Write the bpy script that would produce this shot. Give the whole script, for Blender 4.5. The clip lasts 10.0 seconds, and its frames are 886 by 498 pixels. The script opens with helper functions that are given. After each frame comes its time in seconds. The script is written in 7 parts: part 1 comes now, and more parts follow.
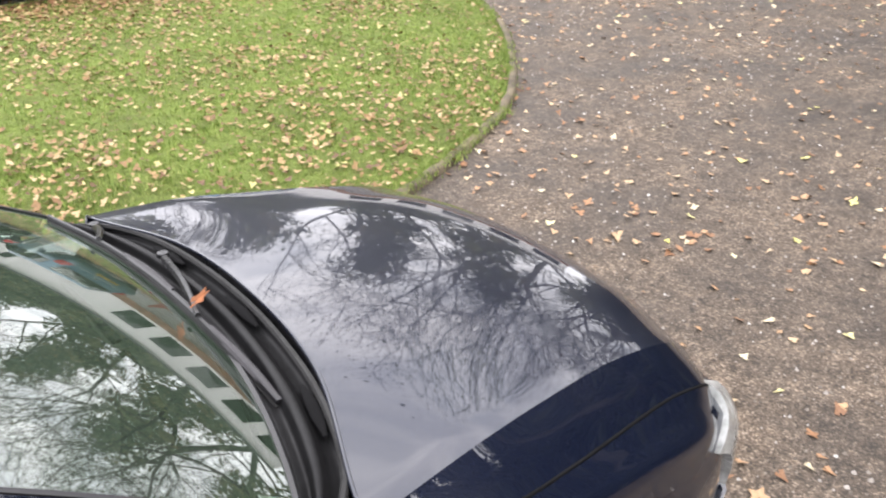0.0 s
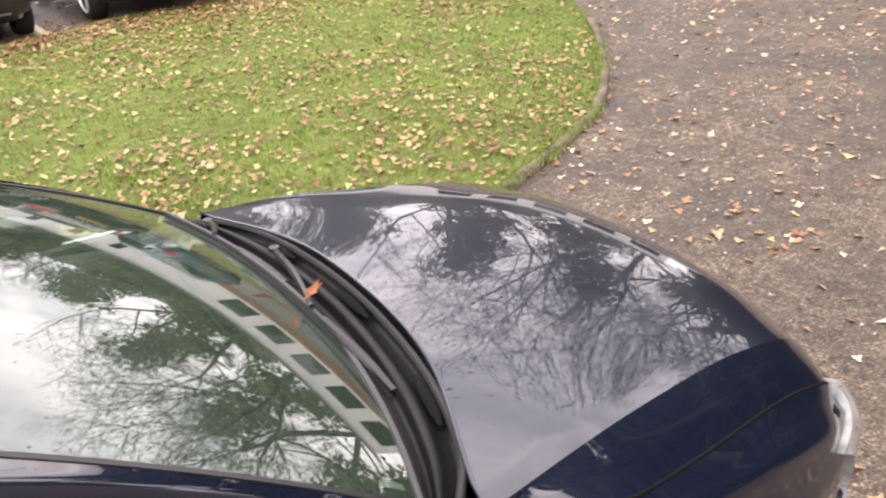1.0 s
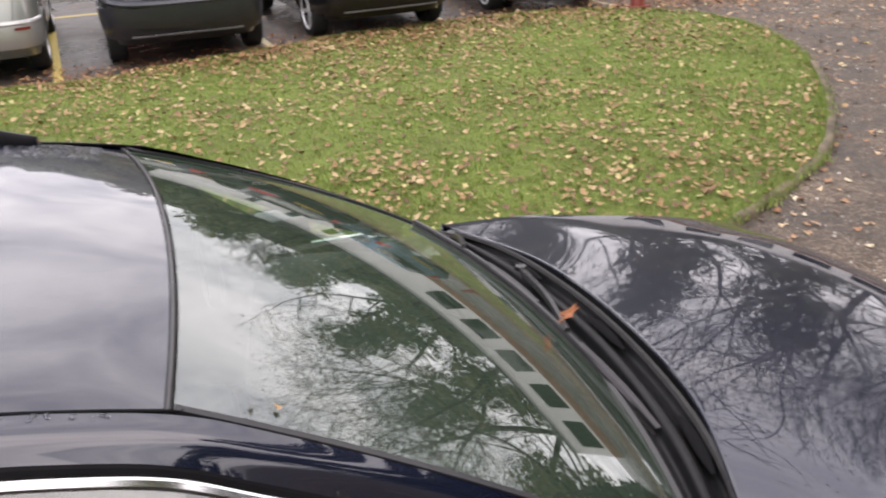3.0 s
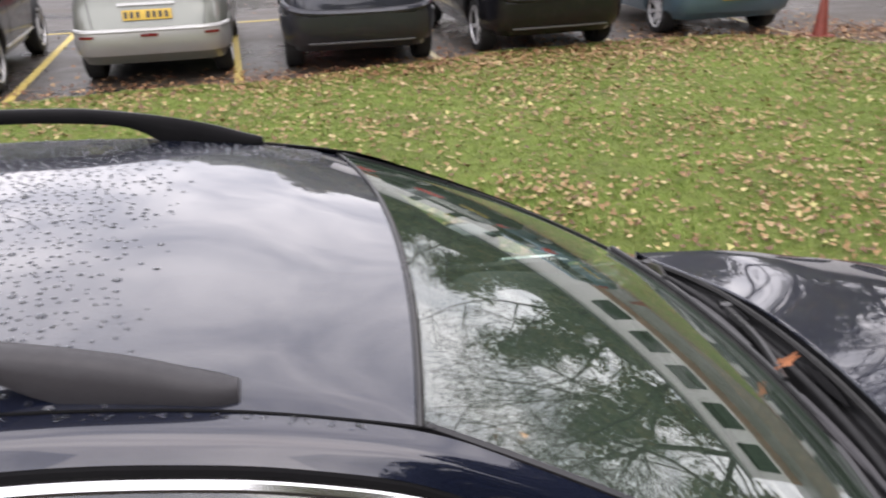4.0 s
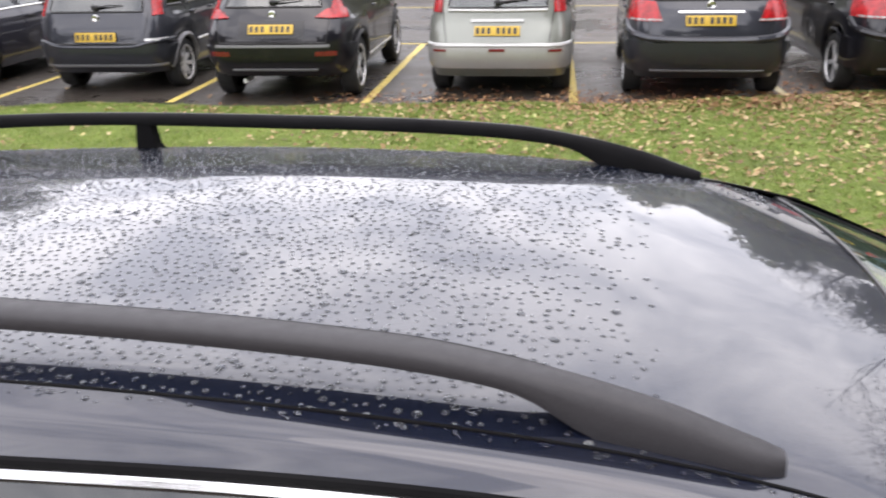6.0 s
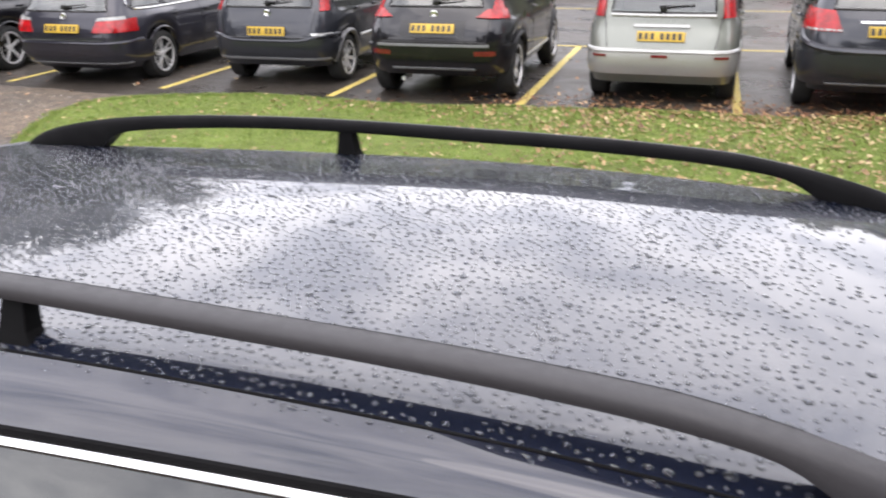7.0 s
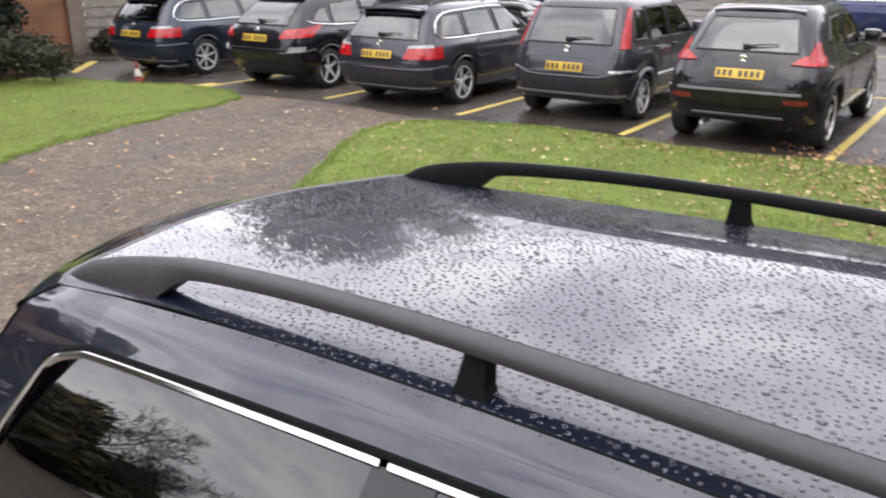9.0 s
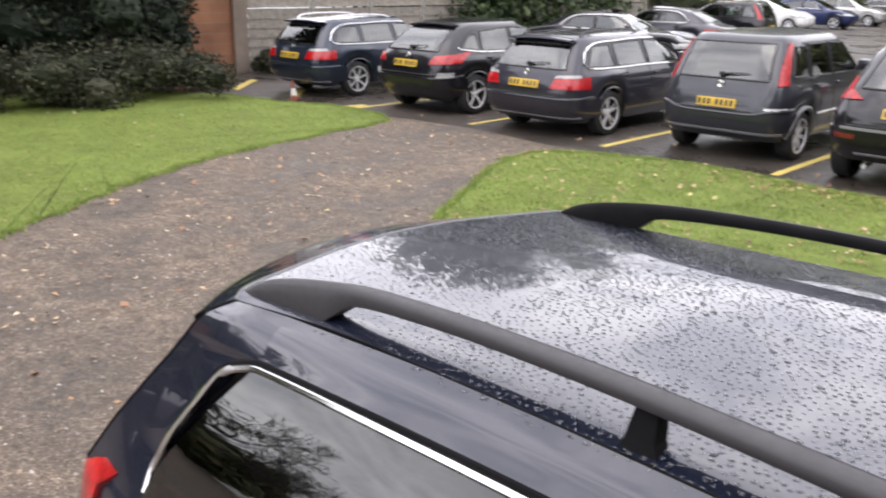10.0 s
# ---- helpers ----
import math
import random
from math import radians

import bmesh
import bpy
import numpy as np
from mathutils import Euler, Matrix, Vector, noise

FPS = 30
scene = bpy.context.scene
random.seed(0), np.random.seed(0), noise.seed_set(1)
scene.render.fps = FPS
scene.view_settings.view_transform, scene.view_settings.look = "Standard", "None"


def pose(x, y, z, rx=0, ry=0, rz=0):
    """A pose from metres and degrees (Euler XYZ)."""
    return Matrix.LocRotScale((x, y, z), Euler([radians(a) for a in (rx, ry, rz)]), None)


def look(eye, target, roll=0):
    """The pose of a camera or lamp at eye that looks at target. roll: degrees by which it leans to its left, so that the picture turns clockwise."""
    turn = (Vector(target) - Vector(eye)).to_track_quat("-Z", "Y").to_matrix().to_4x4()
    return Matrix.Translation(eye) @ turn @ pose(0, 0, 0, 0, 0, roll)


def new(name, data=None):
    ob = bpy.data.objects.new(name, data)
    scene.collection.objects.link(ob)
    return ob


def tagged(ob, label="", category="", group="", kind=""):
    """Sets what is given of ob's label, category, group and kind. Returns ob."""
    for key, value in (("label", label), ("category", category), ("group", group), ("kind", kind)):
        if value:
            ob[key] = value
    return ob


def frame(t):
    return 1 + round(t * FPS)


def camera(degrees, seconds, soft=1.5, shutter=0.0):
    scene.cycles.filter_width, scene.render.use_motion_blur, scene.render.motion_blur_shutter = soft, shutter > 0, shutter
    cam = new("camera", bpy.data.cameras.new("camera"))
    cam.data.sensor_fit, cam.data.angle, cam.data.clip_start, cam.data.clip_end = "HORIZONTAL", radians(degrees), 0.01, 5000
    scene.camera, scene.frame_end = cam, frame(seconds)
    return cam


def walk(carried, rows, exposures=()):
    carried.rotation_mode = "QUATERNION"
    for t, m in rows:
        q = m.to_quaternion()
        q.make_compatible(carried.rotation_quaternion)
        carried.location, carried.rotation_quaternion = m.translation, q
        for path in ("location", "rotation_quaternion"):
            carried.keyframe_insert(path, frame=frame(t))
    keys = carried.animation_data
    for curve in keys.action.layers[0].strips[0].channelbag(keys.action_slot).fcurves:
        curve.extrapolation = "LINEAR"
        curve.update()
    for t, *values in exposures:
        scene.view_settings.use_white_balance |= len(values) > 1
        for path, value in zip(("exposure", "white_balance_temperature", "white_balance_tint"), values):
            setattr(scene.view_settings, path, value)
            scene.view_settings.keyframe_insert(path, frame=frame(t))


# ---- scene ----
cam = camera(54.9, 10.0, 2.0, 0.5)
PATH = [
    (0, (0.805, -1.632, 2.035), (1.874, -0.221, 1.103), -0.5),
    (0.5, (0.788, -1.636, 2.025), (1.784, -0.162, 1.111), -1.4),
    (1, (0.751, -1.607, 2.013), (1.662, -0.081, 1.096), -3.5),
    (1.5, (0.692, -1.592, 2.005), (1.526, -0.026, 1.081), -3.4),
    (2, (0.651, -1.57, 2.001), (1.416, 0.047, 1.106), -3.4),
    (3.5, (0.515, -1.433, 1.986), (0.96, 0.339, 1.172), -2.3),
    (4, (0.434, -1.398, 1.989), (0.713, 0.418, 1.199), -1.9),
    (4.5, (0.35, -1.38, 1.998), (0.464, 0.47, 1.248), -1.9),
    (5, (0.257, -1.368, 2.004), (0.192, 0.498, 1.285), -2.4),
    (5.5, (0.19, -1.344, 1.998), (-0.032, 0.51, 1.28), -1.8),
    (7, (-0.013, -1.325, 2.036), (-0.686, 0.413, 1.31), -0.9),
    (7.5, (-0.101, -1.356, 2.073), (-0.919, 0.333, 1.382), -0.4),
    (8, (-0.177, -1.385, 2.084), (-1.145, 0.226, 1.399), -1.0),
    (8.5, (-0.253, -1.405, 2.083), (-1.32, 0.143, 1.401), -0.5),
    (9, (-0.31, -1.422, 2.095), (-1.494, 0.05, 1.439), 0.0),
    (9.5, (-0.34, -1.44, 2.104), (-1.633, -0.05, 1.477), 1.1),
    (10, (-0.359, -1.472, 2.125), (-1.777, -0.196, 1.522), 0.9),
]
walk(cam, [(t, look(eye, target, roll)) for t, eye, target, roll in PATH], [(0.0, 0.68, 6640, 14), (0.5, 0.77, 6950, 18), (1.0, 0.64, 7050, 20), (1.5, 0.48, 7050, 21), (2.0, 0.36, 7020, 21), (3.5, 0.0, 6700, 18), (4.5, 0.18, 6640, 17), (5.5, 0.22, 6600, 16), (7.0, 0.36, 6580, 15), (7.5, 0.2, 6590, 15), (8.0, 0.1, 6600, 16), (9.0, 0.2, 6600, 16), (10.0, 0.26, 6600, 16)])

# ---- world and sun ----
SUN_UP, SUN_ROUND = 66.0, 160.0
world = bpy.data.worlds.new("sky")
scene.world = world
world.use_nodes = True
wn, wl = world.node_tree.nodes, world.node_tree.links
wn.clear()
w_out = wn.new("ShaderNodeOutputWorld")
w_bg = wn.new("ShaderNodeBackground")
w_sky = wn.new("ShaderNodeTexSky")
w_sky.sky_type, w_sky.sun_disc = "NISHITA", False
w_sky.sun_elevation, w_sky.sun_rotation = radians(SUN_UP), radians(SUN_ROUND)
w_sky.air_density, w_sky.dust_density = 1.0, 3.0
w_geo = wn.new("ShaderNodeTexCoord")
w_sep = wn.new("ShaderNodeSeparateXYZ")
wl.new(w_geo.outputs["Generated"], w_sep.inputs[0])
w_up = wn.new("ShaderNodeMath")
w_up.operation = "MAXIMUM"
w_up.inputs[1].default_value = 0.0
wl.new(w_sep.outputs["Z"], w_up.inputs[0])
w_add = wn.new("ShaderNodeMath")
w_add.inputs[1].default_value = 0.22
wl.new(w_up.outputs[0], w_add.inputs[0])
w_div = wn.new("ShaderNodeVectorMath")
w_div.operation = "DIVIDE"
w_all = wn.new("ShaderNodeCombineXYZ")
for k in range(3):
    wl.new(w_add.outputs[0], w_all.inputs[k])
wl.new(w_geo.outputs["Generated"], w_div.inputs[0])
wl.new(w_all.outputs[0], w_div.inputs[1])
w_noise = wn.new("ShaderNodeTexNoise")
w_noise.inputs["Scale"].default_value = 2.7
w_noise.inputs["Detail"].default_value = 7.0
w_noise.inputs["Roughness"].default_value = 0.6
w_noise.inputs["Distortion"].default_value = 0.5
wl.new(w_div.outputs[0], w_noise.inputs["Vector"])
w_ramp = wn.new("ShaderNodeValToRGB")
w_ramp.color_ramp.elements[0].position, w_ramp.color_ramp.elements[1].position = 0.36, 0.62
w_ramp.color_ramp.elements[0].color = (7.3, 7.6, 8.3, 1)
w_ramp.color_ramp.elements[1].color = (13.4, 13.5, 13.8, 1)
wl.new(w_noise.outputs["Fac"], w_ramp.inputs[0])
w_mix = wn.new("ShaderNodeMix")
w_mix.data_type = "RGBA"
w_mix.inputs[0].default_value = 0.9
wl.new(w_sky.outputs[0], w_mix.inputs[6])
wl.new(w_ramp.outputs[0], w_mix.inputs[7])
wl.new(w_mix.outputs[2], w_bg.inputs["Color"])
w_bg.inputs["Strength"].default_value = 0.25
wl.new(w_bg.outputs[0], w_out.inputs["Surface"])

sun = new("sun", bpy.data.lights.new("sun", "SUN"))
sun.data.energy, sun.data.angle, sun.data.color = 0.8, radians(55), (1.0, 0.95, 0.87)
sun.matrix_basis = pose(0, 0, 12, 90 - SUN_UP, 0, 180 - SUN_ROUND)

# ---- materials ----
def material(name):
    m = bpy.data.materials.new(name)
    m.use_nodes = True
    nt = m.node_tree
    return m, nt.nodes, nt.links, nt.nodes["Principled BSDF"]


def noise_node(n, l, scale, detail=4.0, rough=0.55, where="Object"):
    c = n.new("ShaderNodeTexCoord")
    t = n.new("ShaderNodeTexNoise")
    t.inputs["Scale"].default_value, t.inputs["Detail"].default_value, t.inputs["Roughness"].default_value = scale, detail, rough
    l.new(c.outputs[where], t.inputs["Vector"])
    return t


def ramp_node(n, l, source, stops):
    r = n.new("ShaderNodeValToRGB")
    e = r.color_ramp.elements
    while len(e) < len(stops):
        e.new(0.5)
    for k, (p, c) in enumerate(stops):
        e[k].position, e[k].color = p, (*c, 1)
    l.new(source, r.inputs[0])
    return r


def mix_node(n, l, kind, fac, a, b):
    m = n.new("ShaderNodeMix")
    m.data_type, m.blend_type = "RGBA", kind
    if isinstance(fac, float):
        m.inputs[0].default_value = fac
    else:
        l.new(fac, m.inputs[0])
    for s, v in ((6, a), (7, b)):
        if isinstance(v, tuple):
            m.inputs[s].default_value = (*v, 1)
        else:
            l.new(v, m.inputs[s])
    return m.outputs[2]


def bump_node(n, l, height, strength, distance, b):
    k = n.new("ShaderNodeBump")
    k.inputs["Strength"].default_value, k.inputs["Distance"].default_value = strength, distance
    l.new(height, k.inputs["Height"])
    l.new(k.outputs[0], b.inputs["Normal"])


def plain(name, colour, rough=0.5, metal=0.0, vary=0.12, scale=30.0, bump=0.0, coat=0.0, spec=0.5):
    """A surface of one colour with a little grain and dirt."""
    m, n, l, b = material(name)
    t = noise_node(n, l, scale)
    dark = tuple(c * (1 - vary) for c in colour)
    light = tuple(min(1, c * (1 + vary)) for c in colour)
    r = ramp_node(n, l, t.outputs["Fac"], [(0.3, dark), (0.7, light)])
    l.new(r.outputs[0], b.inputs["Base Color"])
    t2 = noise_node(n, l, scale * 0.13, 3)
    r2 = ramp_node(n, l, t2.outputs["Fac"], [(0.3, (rough * 0.85,) * 3), (0.7, (min(1, rough * 1.15),) * 3)])
    l.new(r2.outputs[0], b.inputs["Roughness"])
    b.inputs["Metallic"].default_value, b.inputs["Coat Weight"].default_value = metal, coat
    b.inputs["Specular IOR Level"].default_value = spec
    b.inputs["Coat Roughness"].default_value = 0.03
    if bump:
        bump_node(n, l, t.outputs["Fac"], 0.5, bump, b)
    return m


def car_paint(name, colour, flake=0.35, dirt=0.1, ior=1.48):
    """Metallic lacquer: a dark pigment with fine flakes under a clear coat, with a film of road dirt low down."""
    m, n, l, b = material(name)
    t = noise_node(n, l, 900.0, 1)
    r = ramp_node(n, l, t.outputs["Fac"], [(0.35, tuple(c * 0.75 for c in colour)), (0.75, tuple(min(1, c * 1.6) for c in colour))])
    d = noise_node(n, l, 5.0, 6, 0.65)
    dr = ramp_node(n, l, d.outputs["Fac"], [(0.52, (0, 0, 0)), (0.8, (dirt,) * 3)])
    l.new(mix_node(n, l, "MIX", dr.outputs[0], r.outputs[0], (0.16, 0.145, 0.125)), b.inputs["Base Color"])
    b.inputs["Metallic"].default_value, b.inputs["Roughness"].default_value = flake, 0.36
    b.inputs["Specular IOR Level"].default_value = 0.12
    b.inputs["Coat Weight"].default_value, b.inputs["Coat IOR"].default_value = 1.0, ior
    rough = noise_node(n, l, 3.0, 5)
    rr = ramp_node(n, l, rough.outputs["Fac"], [(0.35, (0.012,) * 3), (0.75, (0.045,) * 3)])
    l.new(rr.outputs[0], b.inputs["Coat Roughness"])
    return m


def glass_pane(name, tint, ior=1.55, veil=0.0):
    """Thin glazing: tinted and clear, with a mirror gloss that grows towards grazing."""
    m = bpy.data.materials.new(name)
    m.use_nodes = True
    n, l = m.node_tree.nodes, m.node_tree.links
    n.clear()
    o, mix = n.new("ShaderNodeOutputMaterial"), n.new("ShaderNodeMixShader")
    t, g, f = n.new("ShaderNodeBsdfTransparent"), n.new("ShaderNodeBsdfGlossy"), n.new("ShaderNodeFresnel")
    t.inputs[0].default_value = (*tint, 1)
    g.inputs["Color"].default_value = (0.96, 0.98, 0.97, 1)
    g.inputs["Roughness"].default_value = 0.012
    f.inputs["IOR"].default_value = ior
    l.new(f.outputs[0], mix.inputs[0])
    l.new(t.outputs[0], mix.inputs[1])
    l.new(g.outputs[0], mix.inputs[2])
    top = mix
    # Pale green diffuse mix, standing in for the haze of light over the glass.
    if veil:
        d, top = n.new("ShaderNodeBsdfDiffuse"), n.new("ShaderNodeMixShader")
        d.inputs[0].default_value = (0.52, 0.80, 0.55, 1)
        k = noise_node(n, l, 2.5, 5)
        r = ramp_node(n, l, k.outputs["Fac"], [(0.3, (veil * 0.8,) * 3), (0.7, (veil * 1.2,) * 3)])
        l.new(r.outputs[0], top.inputs[0])
        l.new(mix.outputs[0], top.inputs[1])
        l.new(d.outputs[0], top.inputs[2])
    l.new(top.outputs[0], o.inputs["Surface"])
    return m


M_NAVY = car_paint("navy_black_lacquer", (0.0050, 0.0074, 0.0178), 0.3, 0.03, 1.7)
M_BLACK_PAINT = car_paint("black_lacquer", (0.008, 0.008, 0.011), 0.2, 0.06)
M_GREY_PAINT = car_paint("dark_grey_lacquer", (0.030, 0.032, 0.040), 0.4, 0.06)
M_SLATE_PAINT = car_paint("slate_lacquer", (0.028, 0.028, 0.038), 0.4, 0.07)
M_BLUEGREY_PAINT = car_paint("blue_grey_lacquer", (0.018, 0.025, 0.040), 0.4, 0.07)
M_STEELBLUE_PAINT = car_paint("steel_blue_lacquer", (0.10, 0.17, 0.22), 0.5, 0.15)
M_SILVER_PAINT = car_paint("silver_green_lacquer", (0.22, 0.23, 0.205), 0.5, 0.1)
M_PALE_PAINT = car_paint("pale_silver_lacquer", (0.42, 0.42, 0.41), 0.5, 0.12)
M_WHITE_PAINT = car_paint("white_lacquer", (0.72, 0.72, 0.70), 0.05, 0.12)
M_DEEPBLUE_PAINT = car_paint("deep_blue_lacquer", (0.012, 0.02, 0.07), 0.3, 0.1)
M_RED_PAINT = car_paint("red_lacquer", (0.30, 0.012, 0.02), 0.1, 0.08)
M_SCREEN = glass_pane("windscreen_glass", (0.66, 0.78, 0.70), 2.5, 0.032)
M_TINT = glass_pane("tinted_glass", (0.16, 0.19, 0.18), 2.0)
M_CLEAR = glass_pane("side_glass", (0.50, 0.58, 0.54), 2.1)
M_DARKGLASS = glass_pane("privacy_glass", (0.05, 0.065, 0.06), 1.8)
M_PLASTIC = plain("black_plastic", (0.018, 0.018, 0.02), 0.45, vary=0.2, scale=300, bump=0.0006)
M_SCUTTLE = plain("matt_scuttle_plastic", (0.007, 0.007, 0.0075), 0.5, vary=0.3, scale=40, bump=0.0006, spec=0.22)
M_TRIM = plain("satin_black_trim", (0.012, 0.012, 0.013), 0.3, vary=0.2)
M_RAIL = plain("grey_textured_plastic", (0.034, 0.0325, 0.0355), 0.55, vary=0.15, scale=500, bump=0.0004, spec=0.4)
M_RUBBER = plain("tyre_rubber", (0.014, 0.014, 0.014), 0.75, vary=0.3, scale=80, bump=0.001)
M_CHROME = plain("bright_chrome", (0.78, 0.78, 0.78), 0.12, 1.0, 0.03)
M_ALLOY = plain("silver_alloy", (0.72, 0.72, 0.73), 0.30, 0.4, 0.06)
M_GREYTRIM = plain("grey_moulding", (0.22, 0.22, 0.23), 0.4, 0.2, 0.1)
M_DARKRED = plain("dark_red_reflector", (0.14, 0.01, 0.012), 0.2, vary=0.2, scale=18, coat=1.0)
M_DASH = plain("grey_dashboard", (0.055, 0.060, 0.056), 0.75, vary=0.2, scale=120, bump=0.0004)
M_HUB = plain("dark_brake_metal", (0.03, 0.03, 0.03), 0.6, 0.4)
M_INNER = plain("dark_upholstery", (0.02, 0.021, 0.022), 0.85, vary=0.3, scale=60)
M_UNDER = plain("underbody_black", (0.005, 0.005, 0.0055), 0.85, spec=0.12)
M_REDLENS = plain("red_lamp_lens", (0.32, 0.005, 0.007), 0.22, vary=0.5, scale=18, coat=0.35)
M_CLEARLENS = plain("clear_lamp_lens", (0.30, 0.31, 0.30), 0.25, 0.1, vary=0.45, scale=20, coat=0.35)
M_PLATE = plain("yellow_plate", (0.53, 0.345, 0.03), 0.4, vary=0.05)
M_RENDERWHITE = plain("white_paper", (0.8, 0.8, 0.78), 0.7, vary=0.05)
M_INK = plain("plate_ink", (0.02, 0.02, 0.02), 0.5)

# ground materials
def asphalt_material():
    m, n, l, b = material("damp_asphalt")
    fine = noise_node(n, l, 220.0, 3, 0.6)
    big = noise_node(n, l, 0.55, 6, 0.6)
    c = ramp_node(n, l, fine.outputs["Fac"], [(0.3, (0.029, 0.0255, 0.0225)), (0.55, (0.052, 0.045, 0.040)), (0.8, (0.105, 0.091, 0.080))])
    d = ramp_node(n, l, big.outputs["Fac"], [(0.33, (0.68, 0.68, 0.66)), (0.5, (1.0, 0.98, 0.93)), (0.67, (1.35, 1.3, 1.2))])
    l.new(mix_node(n, l, "MULTIPLY", 1.0, c.outputs[0], d.outputs[0]), b.inputs["Base Color"])
    wet = ramp_node(n, l, big.outputs["Fac"], [(0.4, (0.24,) * 3), (0.62, (0.62,) * 3)])
    l.new(wet.outputs[0], b.inputs["Roughness"])
    bump_node(n, l, fine.outputs["Fac"], 0.6, 0.004, b)
    return m


def gravel_material():
    m, n, l, b = material("trodden_gravel")
    co = n.new("ShaderNodeTexCoord")
    vo = n.new("ShaderNodeTexVoronoi")
    vo.inputs["Scale"].default_value = 130.0
    l.new(co.outputs["Object"], vo.inputs["Vector"])
    tone = ramp_node(n, l, vo.outputs["Color"], [(0.1, (0.042, 0.0343, 0.0268)), (0.45, (0.087, 0.071, 0.0555)), (0.72, (0.141, 0.1175, 0.094)), (0.95, (0.285, 0.248, 0.206))])
    mud = noise_node(n, l, 1.1, 7, 0.62)
    mudc = ramp_node(n, l, mud.outputs["Fac"], [(0.34, (0.52, 0.485, 0.455)), (0.66, (1.28, 1.22, 1.16))])
    small = noise_node(n, l, 21.0, 5, 0.68)
    smallc = ramp_node(n, l, small.outputs["Fac"], [(0.32, (0.58, 0.565, 0.55)), (0.5, (0.98, 0.97, 0.96)), (0.68, (1.42, 1.38, 1.34))])
    mid = noise_node(n, l, 5.5, 5, 0.65)
    midc = ramp_node(n, l, mid.outputs["Fac"], [(0.32, (0.66, 0.65, 0.64)), (0.68, (1.28, 1.26, 1.24))])
    a = mix_node(n, l, "MULTIPLY", 1.0, tone.outputs[0], mudc.outputs[0])
    a = mix_node(n, l, "MULTIPLY", 1.0, a, midc.outputs[0])
    l.new(mix_node(n, l, "MULTIPLY", 1.0, a, smallc.outputs[0]), b.inputs["Base Color"])
    rough = ramp_node(n, l, mud.outputs["Fac"], [(0.36, (0.55,) * 3), (0.6, (0.92,) * 3)])
    l.new(rough.outputs[0], b.inputs["Roughness"])
    h = n.new("ShaderNodeMath")
    h.operation = "ADD"
    l.new(vo.outputs["Distance"], h.inputs[0])
    l.new(small.outputs["Fac"], h.inputs[1])
    bump_node(n, l, h.outputs[0], 0.7, 0.007, b)
    return m


def turf_material():
    m, n, l, b = material("mown_turf")
    f1 = noise_node(n, l, 160.0, 4, 0.7)
    f2 = noise_node(n, l, 1.3, 5, 0.6)
    f3 = noise_node(n, l, 9.0, 4, 0.6)
    c = ramp_node(n, l, f1.outputs["Fac"], [(0.28, (0.056, 0.078, 0.020)), (0.5, (0.147, 0.208, 0.047)), (0.75, (0.25, 0.335, 0.094))])
    p = ramp_node(n, l, f2.outputs["Fac"], [(0.32, (0.85, 0.78, 0.75)), (0.68, (1.2, 1.15, 1.0))])
    q = ramp_node(n, l, f3.outputs["Fac"], [(0.25, (0.75, 0.72, 0.7)), (0.7, (1.15, 1.15, 1.1))])
    a = mix_node(n, l, "MULTIPLY", 1.0, c.outputs[0], p.outputs[0])
    l.new(mix_node(n, l, "MULTIPLY", 1.0, a, q.outputs[0]), b.inputs["Base Color"])
    b.inputs["Roughness"].default_value = 0.8
    b.inputs["Specular IOR Level"].default_value = 0.25
    bump_node(n, l, f1.outputs["Fac"], 0.9, 0.02, b)
    return m


def island_material(name, stops, rough=0.6, through_light=0.0, spec=0.4):
    """For loose things joined into one: each piece takes its own tone."""
    m, n, l, b = material(name)
    g = n.new("ShaderNodeNewGeometry")
    r = ramp_node(n, l, g.outputs["Random Per Island"], stops)
    t = noise_node(n, l, 70.0, 3)
    v = ramp_node(n, l, t.outputs["Fac"], [(0.3, (0.75,) * 3), (0.7, (1.2,) * 3)])
    l.new(mix_node(n, l, "MULTIPLY", 1.0, r.outputs[0], v.outputs[0]), b.inputs["Base Color"])
    b.inputs["Roughness"].default_value = rough
    b.inputs["Specular IOR Level"].default_value = spec
    return m


M_ASPHALT, M_GRAVEL, M_TURF = asphalt_material(), gravel_material(), turf_material()
M_BLADE = island_material("grass_blades", [(0.0, (0.090, 0.146, 0.028)), (0.4, (0.172, 0.262, 0.050)), (0.75, (0.26, 0.342, 0.082)), (1.0, (0.39, 0.39, 0.14))], 0.6, spec=0.3)
M_LEAF = island_material("fallen_leaves", [(0.0, (0.11, 0.055, 0.028)), (0.25, (0.19, 0.102, 0.042)), (0.5, (0.29, 0.180, 0.072)), (0.75, (0.355, 0.24, 0.115)), (0.92, (0.45, 0.345, 0.19)), (0.98, (0.48, 0.42, 0.16)), (1.0, (0.35, 0.37, 0.13))], 0.55)
M_PALELEAF = island_material("pale_leaves", [(0.0, (0.20, 0.10, 0.05)), (0.3, (0.32, 0.17, 0.085)), (0.6, (0.42, 0.27, 0.15)), (0.85, (0.52, 0.40, 0.25)), (0.95, (0.60, 0.54, 0.38)), (1.0, (0.58, 0.54, 0.14))], 0.55)
M_DRIFT = island_material("brown_drift_leaves", [(0.0, (0.10, 0.042, 0.022)), (0.35, (0.19, 0.085, 0.040)), (0.65, (0.27, 0.14, 0.062)), (0.9, (0.36, 0.22, 0.11)), (1.0, (0.45, 0.33, 0.18))], 0.6)
